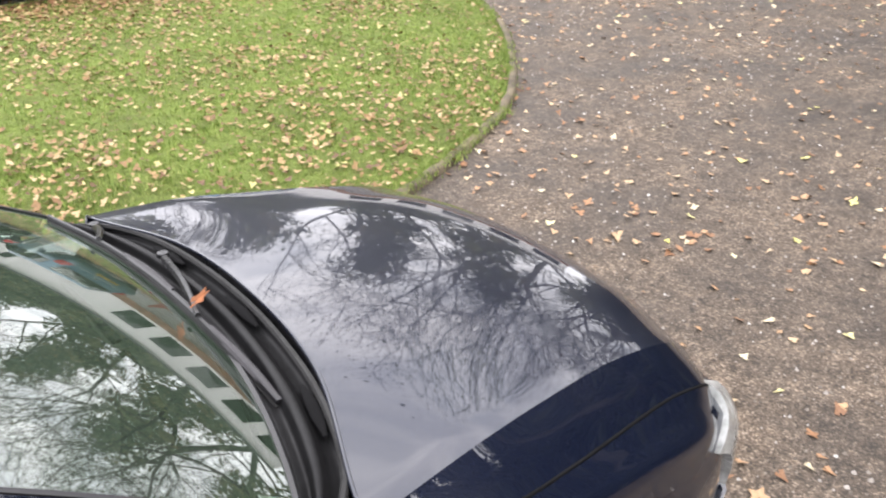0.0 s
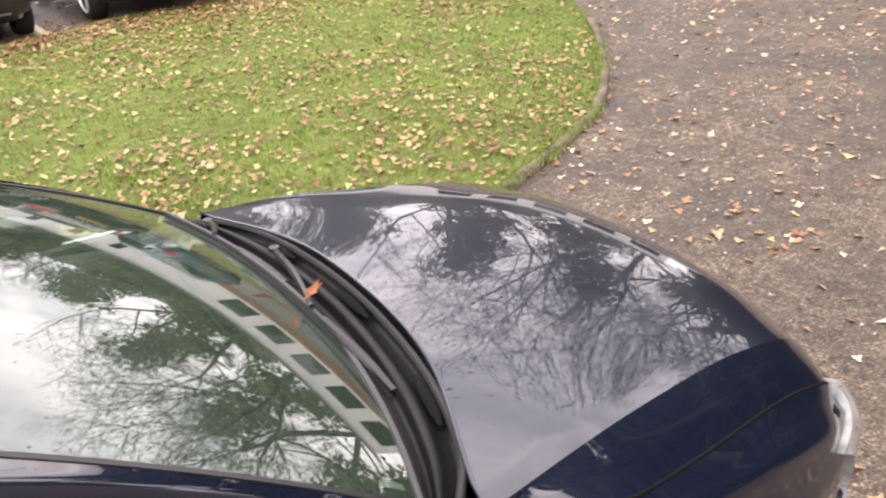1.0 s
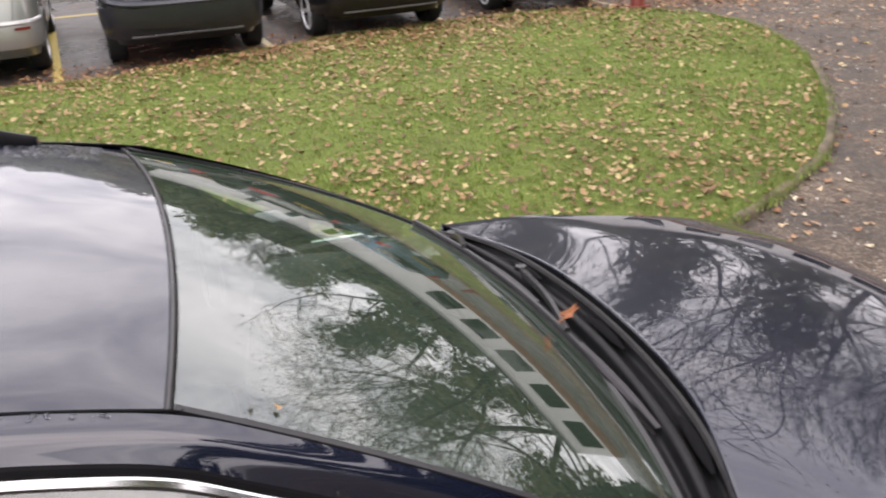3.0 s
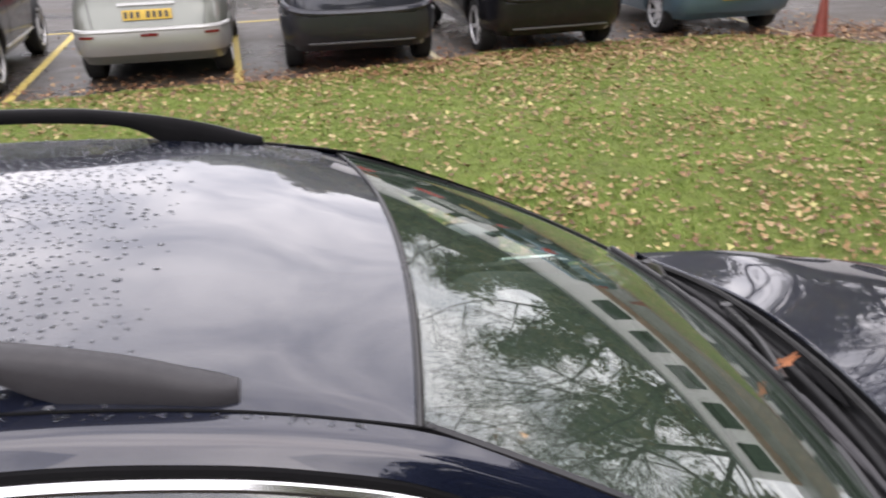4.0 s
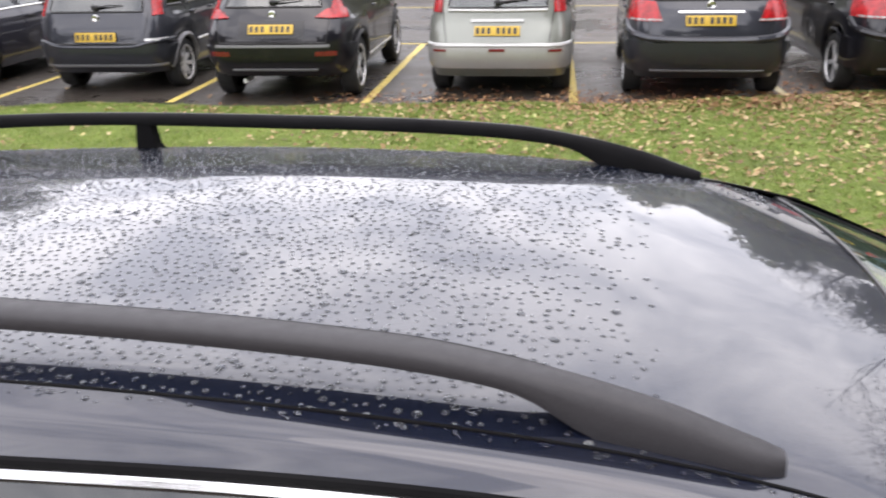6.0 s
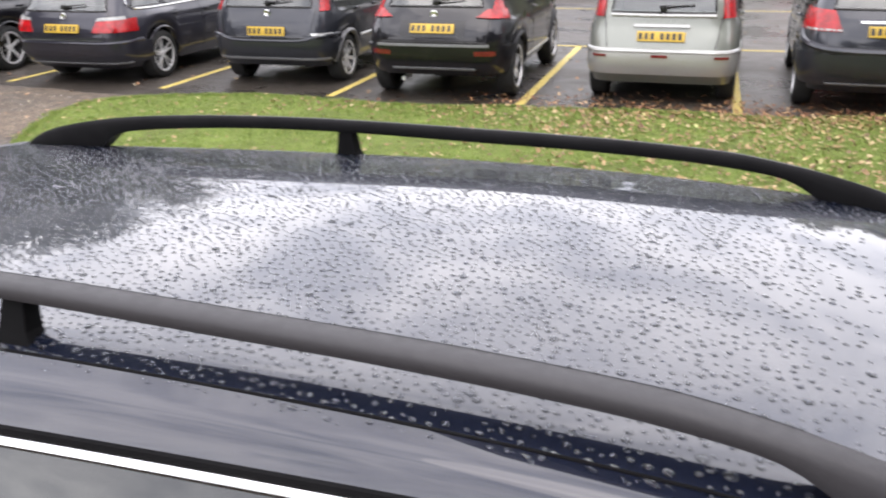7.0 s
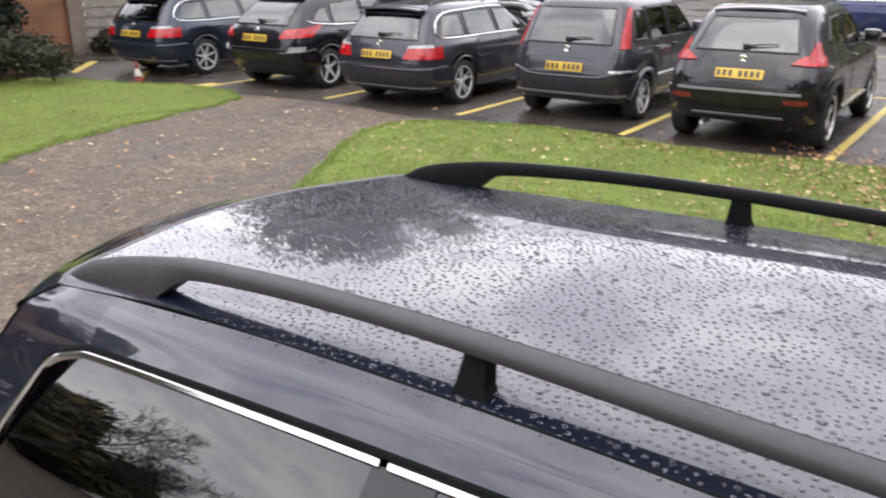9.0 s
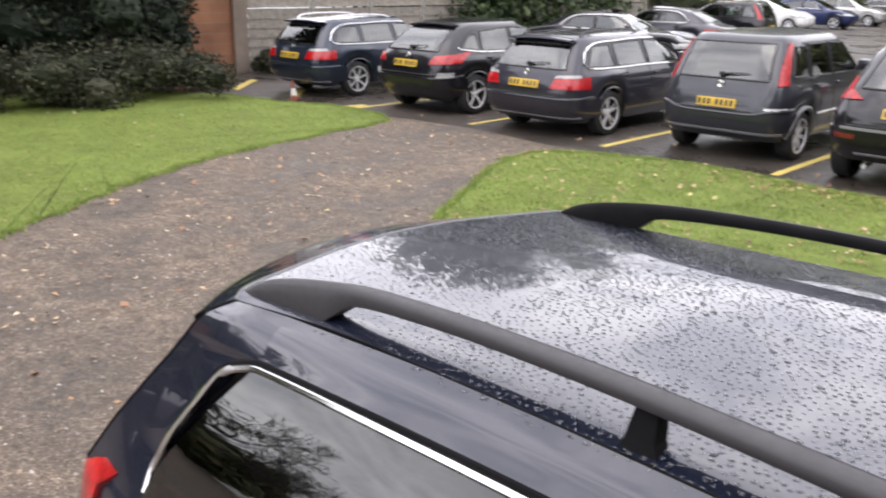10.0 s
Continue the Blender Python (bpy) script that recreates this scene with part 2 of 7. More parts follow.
M_ORANGELEAF = plain("orange_leaf", (0.28, 0.095, 0.03), 0.55, vary=0.5, scale=60)
M_STONES = island_material("loose_stones", [(0.0, (0.10, 0.085, 0.07)), (0.5, (0.22, 0.19, 0.16)), (0.85, (0.36, 0.33, 0.30)), (1.0, (0.55, 0.53, 0.50))], 0.8)
M_EDGING = plain("mossy_edging", (0.110, 0.088, 0.055), 0.9, vary=0.6, scale=9, bump=0.006)
M_YELLOW = plain("worn_yellow_paint", (0.50, 0.39, 0.10), 0.6, vary=0.35, scale=22)
M_WHITELINE = plain("worn_pale_paint", (0.5, 0.44, 0.26), 0.6, vary=0.35, scale=22)

# ---- mesh helpers ----
def spline(points, ts, even=False):
    """Catmull-Rom through points, at parameters 0..1 spread by chord length, or point by point."""
    p = np.array(points, float)
    if len(p) == 2:
        t = np.asarray(ts)[:, None]
        return p[0] * (1 - t) + p[1] * t
    d = np.r_[0, np.cumsum(np.linalg.norm(np.diff(p, axis=0), axis=1))]
    d = np.linspace(0, 1, len(p)) if even else d / d[-1]
    m = np.zeros_like(p)
    for k in range(len(p)):
        a, b = max(0, k - 1), min(len(p) - 1, k + 1)
        m[k] = (p[b] - p[a]) / (d[b] - d[a])
    out = []
    for t in ts:
        k = min(max(int(np.searchsorted(d, t, side="right")) - 1, 0), len(p) - 2)
        h = d[k + 1] - d[k]
        s = (t - d[k]) / h
        out.append((2 * s**3 - 3 * s**2 + 1) * p[k] + (s**3 - 2 * s**2 + s) * h * m[k] + (-2 * s**3 + 3 * s**2) * p[k + 1] + (s**3 - s**2) * h * m[k + 1])
    return np.array(out)


def along(table, x):
    """A smooth value from a short table of (x, value)."""
    xs, vs = zip(*table)
    if x <= xs[0]:
        return vs[0]
    if x >= xs[-1]:
        return vs[-1]
    k = int(np.searchsorted(xs, x, side="right")) - 1
    def slope(i):
        a, b = max(0, i - 1), min(len(xs) - 1, i + 1)
        return (vs[b] - vs[a]) / (xs[b] - xs[a])
    h = xs[k + 1] - xs[k]
    s = (x - xs[k]) / h
    return (2 * s**3 - 3 * s**2 + 1) * vs[k] + (s**3 - 2 * s**2 + s) * h * slope(k) + (-2 * s**3 + 3 * s**2) * vs[k + 1] + (s**3 - s**2) * h * slope(k + 1)


def grid_faces(nu, nv, closed=False):
    f = []
    for i in range(nu - 1 + closed):
        for j in range(nv - 1):
            a, b = i * nv + j, ((i + 1) % nu) * nv + j
            f.append((a, b, b + 1, a + 1))
    return f


def loft(lines, nu=30, nv=14, even=False):
    """A surface through lines that run the same way: (vertices, faces)."""
    us, vs = np.linspace(0, 1, nu), np.linspace(0, 1, nv)
    rails = [spline(l, us, even) for l in lines]
    verts = []
    for i in range(nu):
        verts.extend(spline([r[i] for r in rails], vs))
    return [tuple(v) for v in verts], grid_faces(nu, nv)


def mirrored(vf):
    v, f = vf
    return [(x, -y, z) for x, y, z in v], [tuple(reversed(q)) for q in f]


def joined(*pieces):
    v, f = [], []
    for pv, pf in pieces:
        n = len(v)
        v.extend(pv)
        f.extend(tuple(n + i for i in q) for q in pf)
    return v, f


def moved(vf, m):
    return [tuple(m @ Vector(p)) for p in vf[0]], vf[1]


def box(sx, sy, sz, x=0, y=0, z=0, bevel=0.0):
    """A box with chamfered edges, its middle at x, y, z."""
    c = min(bevel, 0.45 * min(sx, sy, sz))
    if not c:
        v = [(x + a * sx / 2, y + b * sy / 2, z + d * sz / 2) for a in (-1, 1) for b in (-1, 1) for d in (-1, 1)]
        return v, [(0, 1, 3, 2), (4, 6, 7, 5), (0, 4, 5, 1), (2, 3, 7, 6), (0, 2, 6, 4), (1, 5, 7, 3)]
    bm = bmesh.new()
    bmesh.ops.create_cube(bm, size=1)
    bmesh.ops.scale(bm, vec=(sx, sy, sz), verts=bm.verts)
    bmesh.ops.bevel(bm, geom=bm.edges[:], offset=c, segments=2, affect="EDGES", profile=0.6)
    bmesh.ops.translate(bm, vec=(x, y, z), verts=bm.verts)
    bm.verts.index_update()
    out = [tuple(v.co) for v in bm.verts], [tuple(v.index for v in f.verts) for f in bm.faces]
    bm.free()
    return out


def tube(points, radius, sides=6, closed=False, flat=1.0, n=0):
    """A round bar along points; radius may be a list; flat squeezes it in z."""
    p = np.array(points, float)
    if n:
        p = spline(points, np.linspace(0, 1, n))
    r = np.full(len(p), radius) if np.isscalar(radius) else np.interp(np.linspace(0, 1, len(p)), np.linspace(0, 1, len(radius)), radius)
    v, f = [], []
    for k in range(len(p)):
        a, b = p[(k - 1) % len(p) if closed else max(k - 1, 0)], p[(k + 1) % len(p) if closed else min(k + 1, len(p) - 1)]
        d = Vector(b - a).normalized()
        side = d.cross(Vector((0, 0, 1)))
        side = side.normalized() if side.length > 1e-4 else Vector((1, 0, 0))
        up = side.cross(d).normalized()
        for s in range(sides):
            q = 2 * math.pi * s / sides
            v.append(tuple(Vector(p[k]) + float(r[k]) * (math.cos(q) * side + flat * math.sin(q) * up)))
    m = len(p)
    for k in range(m - 1 + closed):
        for s in range(sides):
            a, b, c, d = k * sides + s, k * sides + (s + 1) % sides, ((k + 1) % m) * sides + (s + 1) % sides, ((k + 1) % m) * sides + s
            f.append((a, b, c, d))
    if not closed:
        f.append(tuple(reversed(range(sides))))
        f.append(tuple(range((m - 1) * sides, m * sides)))
    return v, f


def lathe(profile, segments=32, axis="y"):
    """A turned shape from (radius, offset) pairs, round the y axis."""
    v, f = [], []
    n = len(profile)
    for k in range(segments):
        q = 2 * math.pi * k / segments
        for r, o in profile:
            v.append((r * math.cos(q), o, r * math.sin(q)))
    for k in range(segments):
        for j in range(n - 1):
            a, b = k * n + j, ((k + 1) % segments) * n + j
            f.append((a, a + 1, b + 1, b))
    return v, f


def part(name, vf, mat, parent=None, label="", smooth=True, sharp=40):
    """One mesh object under a thing or a part."""
    me = bpy.data.meshes.new(name)
    me.from_pydata(vf[0], [], vf[1])
    me.materials.append(mat)
    if smooth:
        me.shade_smooth()
        if sharp:
            me.set_sharp_from_angle(angle=radians(sharp))
    me.update()
    ob = new(name, me)
    if parent is not None:
        ob.parent = parent
    if label:
        ob["label"] = label
    return ob


def thing(name, label, category, group="", kind="", at=None):
    e = new(name)
    e.empty_display_size = 0.2
    if at is not None:
        e.matrix_basis = at
    return tagged(e, label, category, group, kind)


def inside(poly, x, y):
    n, hit = len(poly), False
    for i in range(n):
        (x1, y1), (x2, y2) = poly[i], poly[i - 1]
        if (y1 > y) != (y2 > y) and x < (x2 - x1) * (y - y1) / (y2 - y1) + x1:
            hit = not hit
    return hit


def points_inside(rng, loop, x0, x1, y0, y1, count):
    """Random places inside an outline."""
    poly = np.array(loop)
    out = np.zeros((0, 2))
    while len(out) < count:
        p = rng.uniform((x0, y0), (x1, y1), (count, 2))
        hit = np.zeros(count, bool)
        for i in range(len(poly)):
            (ax, ay), (bx, by) = poly[i], poly[i - 1]
            if ay != by:
                hit ^= ((ay > p[:, 1]) != (by > p[:, 1])) & (p[:, 0] < (bx - ax) * (p[:, 1] - ay) / (by - ay) + ax)
        out = np.concatenate([out, p[hit]])
    return out[:count]

# ---- vehicles ----
class Shell:
    """A car body as a stack of rounded outlines: each level has z, rear end, front end and half width; nr and nf say how square the corners are."""

    def __init__(self, levels, middle, nr=8, nf=5, crown=0.06):
        self.levels, self.xc, self.nr, self.nf, self.crown = levels, middle, nr, nf, crown
        self.low, self.high, self.known = levels[0][0], levels[-1][0], {}

    def level(self, z):
        key = round(z, 4)
        if key not in self.known:
            self.known[key] = tuple(along([(l[0], l[k]) for l in self.levels], z) for k in (1, 2, 3))
        return self.known[key]

    def side(self, x, z, s=1):
        xr, xf, w = self.level(z)
        a, n = (self.xc - xr, self.nr) if x < self.xc else (xf - self.xc, self.nf)
        f = min(abs(x - self.xc) / a, 0.999)
        return Vector((x, s * w * (1 - f**n) ** (1 / n), z))

    def rear(self, y, z):
        xr, xf, w = self.level(z)
        t = min(abs(y) / w, 0.999)
        return Vector((self.xc - (self.xc - xr) * (1 - t**self.nr) ** (1 / self.nr), y, z))

    def front(self, y, z):
        xr, xf, w = self.level(z)
        t = min(abs(y) / w, 0.999)
        return Vector((self.xc + (xf - self.xc) * (1 - t**self.nf) ** (1 / self.nf), y, z))

    def wrap(self, q, z, front=False):
        """Round an end: q metres from the middle, past the corner along the side."""
        w = self.level(z)[2]
        s, edge = (1 if q >= 0 else -1), 0.93 * w
        end = self.front if front else self.rear
        if abs(q) <= edge:
            return end(q, z)
        x = end(edge, z).x + (abs(q) - edge) * (-1 if front else 1)
        return self.side(x, z, s)

    def ring(self, z, scale=1.0, lift=0.0, sides=72):
        xr, xf, w = self.level(z)
        out = []
        def outline(a, n, sx):
            ts = [0, 0.2, 0.4, 0.58, 0.72, 0.83, 0.9]
            pts = [(sx * a * (1 - t**n) ** (1 / n), t * w) for t in ts]
            f0 = (1 - 0.93**n) ** (1 / n)
            fs = np.linspace(f0, 0, sides // 2)
            return pts + [(sx * a * f, w * (1 - f**n) ** (1 / n)) for f in fs]
        back, fore = outline(self.xc - xr, self.nr, -1), outline(xf - self.xc, self.nf, 1)
        half = back + fore[-2::-1]
        loop = half + [(x, -y) for x, y in half[-2:0:-1]]
        return [(self.xc + x * scale, y * scale, z + lift) for x, y in loop]

    def mesh(self, wheels=(), arch=0.36, hub=0.31, holes_side=(), holes_rear=(), holes_front=(), levels=34, top=True, sides=72, stop=None):
        stop = stop or self.high
        zs = list(np.linspace(self.low, stop, levels))
        rings = [self.ring(z, sides=sides) for z in zs]
        if top:
            for s in (0.97, 0.92, 0.82, 0.66, 0.45, 0.22, 0.02):
                rings.append(self.ring(stop, s, self.crown * (1 - s**2.2), sides))
        shift = 0.95
        verts = []
        for r in rings:
            for x, y, z in r:
                if z < shift:
                    for xw in wheels:
                        dx = abs(x - xw)
                        if dx < arch and abs(y) > 0.45:
                            zb = max(self.low, hub + math.sqrt(arch**2 - dx**2))
                            z = max(z, zb + (z - self.low) * (shift - zb) / (shift - self.low)) if zb > self.low else z
                verts.append((x, y, z))
        n = len(rings[0])
        faces = []
        for k in range(len(rings) - 1):
            for i in range(n):
                q = (k * n + i, k * n + (i + 1) % n, (k + 1) * n + (i + 1) % n, (k + 1) * n + i)
                c = [sum(verts[j][a] for j in q) / 4 for a in range(3)]
                gone = False
                if k < levels - 1:
                    if abs(c[1]) > 0.8 * self.level(c[2])[2]:
                        gone = any(inside(h, c[0], c[2]) for h in holes_side)
                    if not gone and c[0] < self.xc - 0.3:
                        gone = any(inside(h, c[1], c[2]) for h in holes_rear)
                    if not gone and c[0] > self.xc:
                        gone = any(inside(h, c[1], c[2]) for h in holes_front)
                if not gone:
                    faces.append(tuple(reversed(q)))
        return verts, faces


def patch(fn, quad, nu=8, nv=6, off=0.006, skirt=0.03, centre=(0, 0, 0)):
    """A piece that follows a surface fn(a, b): quad is four corners (a, b), in order round it."""
    (a0, b0), (a1, b1), (a2, b2), (a3, b3) = quad
    top, low = [], []
    mid = Vector(centre)
    for i in range(nu):
        u = i / (nu - 1)
        for j in range(nv):
            v = j / (nv - 1)
            def at(u, v):
                a = (1 - v) * ((1 - u) * a0 + u * a1) + v * ((1 - u) * a3 + u * a2)
                b = (1 - v) * ((1 - u) * b0 + u * b1) + v * ((1 - u) * b3 + u * b2)
                return fn(a, b)
            p = at(u, v)
            e = 0.02
            du = at(min(u + e, 1), v) - at(max(u - e, 0), v)
            dv = at(u, min(v + e, 1)) - at(u, max(v - e, 0))
            nrm = du.cross(dv).normalized()
            if nrm.dot(p - mid) < 0:
                nrm = -nrm
            r = 1.0
            top.append(p + nrm * off * r)
            low.append(p - nrm * skirt)
    faces = grid_faces(nu, nv)
    v = [tuple(p) for p in top]
    if skirt:
        edge = [i * nv for i in range(nu)] + [(nu - 1) * nv + j for j in range(1, nv)] + [i * nv + nv - 1 for i in range(nu - 2, -1, -1)] + [j for j in range(nv - 2, 0, -1)]
        base = len(v)
        v += [tuple(low[k]) for k in edge]
        for k in range(len(edge)):
            k2 = (k + 1) % len(edge)
            faces.append((edge[k], edge[k2], base + k2, base + k))
    # turn all faces outwards
    c = sum((Vector(p) for p in v[: nu * nv]), Vector()) / (nu * nv)
    f0 = faces[(nu // 2 - 1) * (nv - 1) + nv // 2 - 1]
    nrm = (Vector(v[f0[1]]) - Vector(v[f0[0]])).cross(Vector(v[f0[2]]) - Vector(v[f0[0]]))
    if nrm.dot(Vector(v[f0[0]]) - mid) < 0:
        g = (nu - 1) * (nv - 1)
        faces = [tuple(reversed(f)) for f in faces[:g]] + faces[g:]
    return v, faces


def rim_of(fn, quad, off, radius, n=10, corner=0.0):
    """A bar that runs round a patch's edge."""
    pts = []
    for k in range(4):
        (a0, b0), (a1, b1) = quad[k], quad[(k + 1) % 4]
        for t in np.linspace(corner, 1 - corner, n, endpoint=corner > 0):
            pts.append(off(fn(a0 + (a1 - a0) * t, b0 + (b1 - b0) * t)))
    return tube(pts, radius, 6, closed=True)


WHEELS = {}


def wheel_meshes(style, R, width):
    key = (style, round(R, 3))
    if key in WHEELS:
        return WHEELS[key]
    w, r = width / 2, R * 0.71
    tyre = lathe([(r, -w * 0.8), (r * 1.06, -w), (R * 0.9, -w), (R * 0.975, -w * 0.86), (R, -w * 0.6), (R, w * 0.6), (R * 0.975, w * 0.86), (R * 0.9, w), (r * 1.06, w), (r, w * 0.8), (r, -w * 0.8)], 40)
    rim = lathe([(r * 1.02, w * 0.55), (r * 1.03, w * 0.95), (r * 0.94, w * 0.93), (r * 0.925, w * 0.8)], 40)
    hub = lathe([(0.0, w * 0.72), (r * 0.2, w * 0.72), (r * 0.25, w * 0.55), (r * 0.25, 0)], 20)
    spokes = []
    count = {"five": 5, "seven": 7, "twin": 10, "cover": 8}[style]
    for k in range(count):
        q = 2 * math.pi * k / count
        if style == "twin":
            q = 2 * math.pi * (k // 2) / 5 + (0.17 if k % 2 else -0.17)
        bw = {"five": 0.095, "seven": 0.065, "twin": 0.045, "cover": 0.10}[style] * r * 2
        b = box(r * 0.82, w * 0.22, bw, r * 0.55, w * 0.66, 0, 0.006)
        b = ([(x, y - 0.02 * abs(x / r - 0.5), z * (0.75 + 0.5 * x / r)) for x, y, z in b[0]], b[1])
        spokes.append(moved(b, pose(0, 0, 0, 0, math.degrees(q), 0)))
    disc = joined(lathe([(0.0, -w * 0.1), (r * 0.88, -w * 0.1), (r * 0.88, -w * 0.3)], 28), lathe([(r * 0.925, w * 0.8), (r * 0.9, w * 0.3), (r * 0.88, -w * 0.1)], 28))
    WHEELS[key] = (tyre, joined(rim, hub, *spokes), disc)
    return WHEELS[key]


def add_wheels(car, wb, track, R, style="five", width=0.2, rim_mat=None, x0=0.0):
    tyre, rim, disc = wheel_meshes(style, R, width)
    first = None
    for x in (0, wb):
        for s in (1, -1):
            m = pose(x0 + x, s * (track - width / 2), R, 0, 7 * x + 11 * s, 0 if s > 0 else 180)
            if first is None:
                w = part("wheel", disc, M_HUB, car)
                w.matrix_basis = m
                part("tyre", tyre, M_RUBBER, w, "black rubber tyre")
                part("rim", rim, rim_mat or M_ALLOY, w, "silver alloy rim")
                first = w
            else:
                c = first.copy()
                scene.collection.objects.link(c)
                c.matrix_basis = m
                for ch in first.children:
                    d = ch.copy()
                    scene.collection.objects.link(d)
                    d.parent = c


def plate_part(car, m, bars=7):
    p = part("number_plate", box(0.012, 0.52, 0.111, 0, 0, 0, 0.004), M_PLATE, car, "yellow number plate with dark bars")
    p.matrix_basis = m
    for k in range(bars):
        part("plate_bar", box(0.003, 0.036, 0.070, -0.0072, (k - (bars - 1) / 2) * 0.064 + (0.03 if k >= 4 else -0.012), 0), M_INK, p, smooth=False)


def seat(x, y, z):
    back = loft([[(x - 0.05, y + s * 0.22, z), (x - 0.12, y + s * 0.22, z + 0.3), (x - 0.2, y + s * 0.17, z + 0.58)] for s in (-1, -0.4, 0.4, 1)], 6, 6)
    rear = loft([[(x - 0.15, y + s * 0.22, z), (x - 0.24, y + s * 0.22, z + 0.3), (x - 0.28, y + s * 0.17, z + 0.58)] for s in (1, 0.4, -0.4, -1)], 6, 6)
    top = box(0.09, 0.34, 0.06, x - 0.24, y, z + 0.57, 0.03)
    head = box(0.1, 0.26, 0.17, x - 0.26, y, z + 0.70, 0.045)
    cushion = box(0.5, 0.5, 0.16, x + 0.15, y, z - 0.02, 0.06)
    return joined(back, rear, top, head, cushion)


def interior(car, sh, belt, x0, x1, half):
    tub = part("cabin_floor", joined(box(x1 - x0, 2 * half, 0.05, (x0 + x1) / 2, 0, belt - 0.42), box(0.36, 2 * half - 0.06, 0.3, x1 - 0.16, 0, belt - 0.14, 0.1)), M_INNER, car, "dark cabin floor and dashboard")
    for x in (x0 + (x1 - x0) * 0.42, x0 + (x1 - x0) * 0.72):
        for y in (-0.36, 0.36):
            part("seat", seat(x, y, belt - 0.32), M_INNER, car, "dark upholstered seat")


def road_car(name, label, category, at, sp, group="cars in the bays"):
    """One car. The spec sp holds its levels, paint, windows, lamps and trim; its origin is below the middle of the rear axle, it faces +x."""
    car = thing(name, label, category, group, at=at)
    sh = Shell(sp["levels"], sp.get("mid", 1.2), sp.get("nr", 8), sp.get("nf", 5), sp.get("crown", 0.06))
    mid = (sp.get("mid", 1.2), 0, 0.8)
    wb, R, arch, paint = sp["wb"], sp["R"], sp["R"] + 0.055, sp["paint"]
    W = max(l[3] for l in sp["levels"])
    shrink = lambda quad: [(a + (sum(q[0] for q in quad) / 4 - a) * 0.03, b + (sum(q[1] for q in quad) / 4 - b) * 0.05) for a, b in quad]
    sides, rear, screen = sp["side_windows"], sp["rear_window"], sp["screen"]
    body = sh.mesh((0, wb), arch, R, [shrink(q) for q in sides], [shrink(rear)], [shrink(screen)])
    part("body", body, paint, car, sp.get("body_label", ""), sharp=60)
    # the dark tub inside the wheel arches
    lo = sp["levels"][0][0]
    part("underbody", joined(box(sp["levels"][1][2] - sp["levels"][1][1] - 0.5, 2 * W - 0.52, 0.5, (sp["levels"][1][2] + sp["levels"][1][1]) / 2, 0, lo + 0.22, 0.05), *[box(2 * arch + 0.1, 2 * W - 0.16, 0.02, x, 0, R + arch + 0.02) for x in (0, wb)]), M_UNDER, car)
    interior(car, sh, sp["belt"], sh.level(sp["belt"])[0] + 0.25, sh.level(sp["belt"])[1] - 0.15, W - 0.22)
    add_wheels(car, wb, W - 0.015, R, sp.get("wheel", "five"), 0.21, sp.get("rim"))
    trim = sp.get("trim", M_TRIM)
    for k, quad in enumerate(sides):
        for s in (1, -1):
            fn = lambda x, z, s=s: sh.side(x, z, s)
            w = part("side_window", patch(fn, quad, 8, 6, 0.004, 0), sp.get("glass", M_CLEAR) if k == len(sides) - 1 else sp.get("rear_glass", M_TINT), car)
            part("window_seal", rim_of(fn, quad, lambda p, s=s: p + Vector((0, s * 0.003, 0)), 0.014), M_TRIM, w, "black rubber seal")
    if sp.get("surround"):
        for s in (1, -1):
            fn = lambda x, z, s=s: sh.side(x, z, s)
            loop = sp["surround"]
            pts = [fn(x, z) + Vector((0, s * 0.012, 0.0)) for x, z in spline([(a, b, 0) for a, b in loop], np.linspace(0, 1, 40))[:, :2]]
            part("window_trim", tube(pts, 0.012, 6), M_CHROME, car, "bright chrome window strip")
    fr = lambda y, z: sh.rear(y, z)
    w = part("rear_window", patch(fr, rear, 12, 7, 0.006, 0, mid), sp.get("back_glass", M_TINT), car, "tinted rear window")
    part("window_seal", rim_of(fr, rear, lambda p: p + Vector((-0.005, 0, 0)), 0.013), M_TRIM, w, "black rubber seal")
    ff = lambda y, z: sh.front(y, z)
    part("windscreen", patch(ff, screen, 12, 7, 0.006, 0, mid), M_CLEAR, car, "clear windscreen")
    # rear wiper
    wy, wz = sp.get("wiper", (0.0, rear[0][1] + 0.05))
    a, b = sh.rear(wy, wz) + Vector((-0.03, 0, 0)), sh.rear(wy - 0.34, wz + 0.03) + Vector((-0.03, 0, 0))
    part("rear_wiper", joined(tube([a, (a + b) / 2 + Vector((-0.01, 0, 0.01)), b], [0.016, 0.009, 0.006], 6, n=8), box(0.05, 0.07, 0.06, a.x, a.y, a.z, 0.015)), M_TRIM, car)
    for lamp in sp["lamps"]:
        quad, mat, lab = lamp
        for s in (1, -1):
            q2 = [(s * a, b) for a, b in quad]
            part("tail_lamp", patch(lambda q, z: sh.wrap(q, z), q2, 10, 6, 0.016, 0.03, mid), mat, car, lab)
    for quad in sp.get("headlamps", []):
        for s in (1, -1):
            part("headlamp", patch(lambda q, z: sh.wrap(q, z, True), [(s * a, b) for a, b in quad], 8, 5, 0.012, 0.03, mid), M_CLEARLENS, car, "clear headlamp")
    if sp.get("sill"):
        for s in (1, -1):
            part("sill_trim", tube([sh.side(x, sp["sill"][2], s) for x in np.linspace(sp["sill"][0], sp["sill"][1], 14)], 0.016, 6), M_ALLOY, car, "silver sill strip")
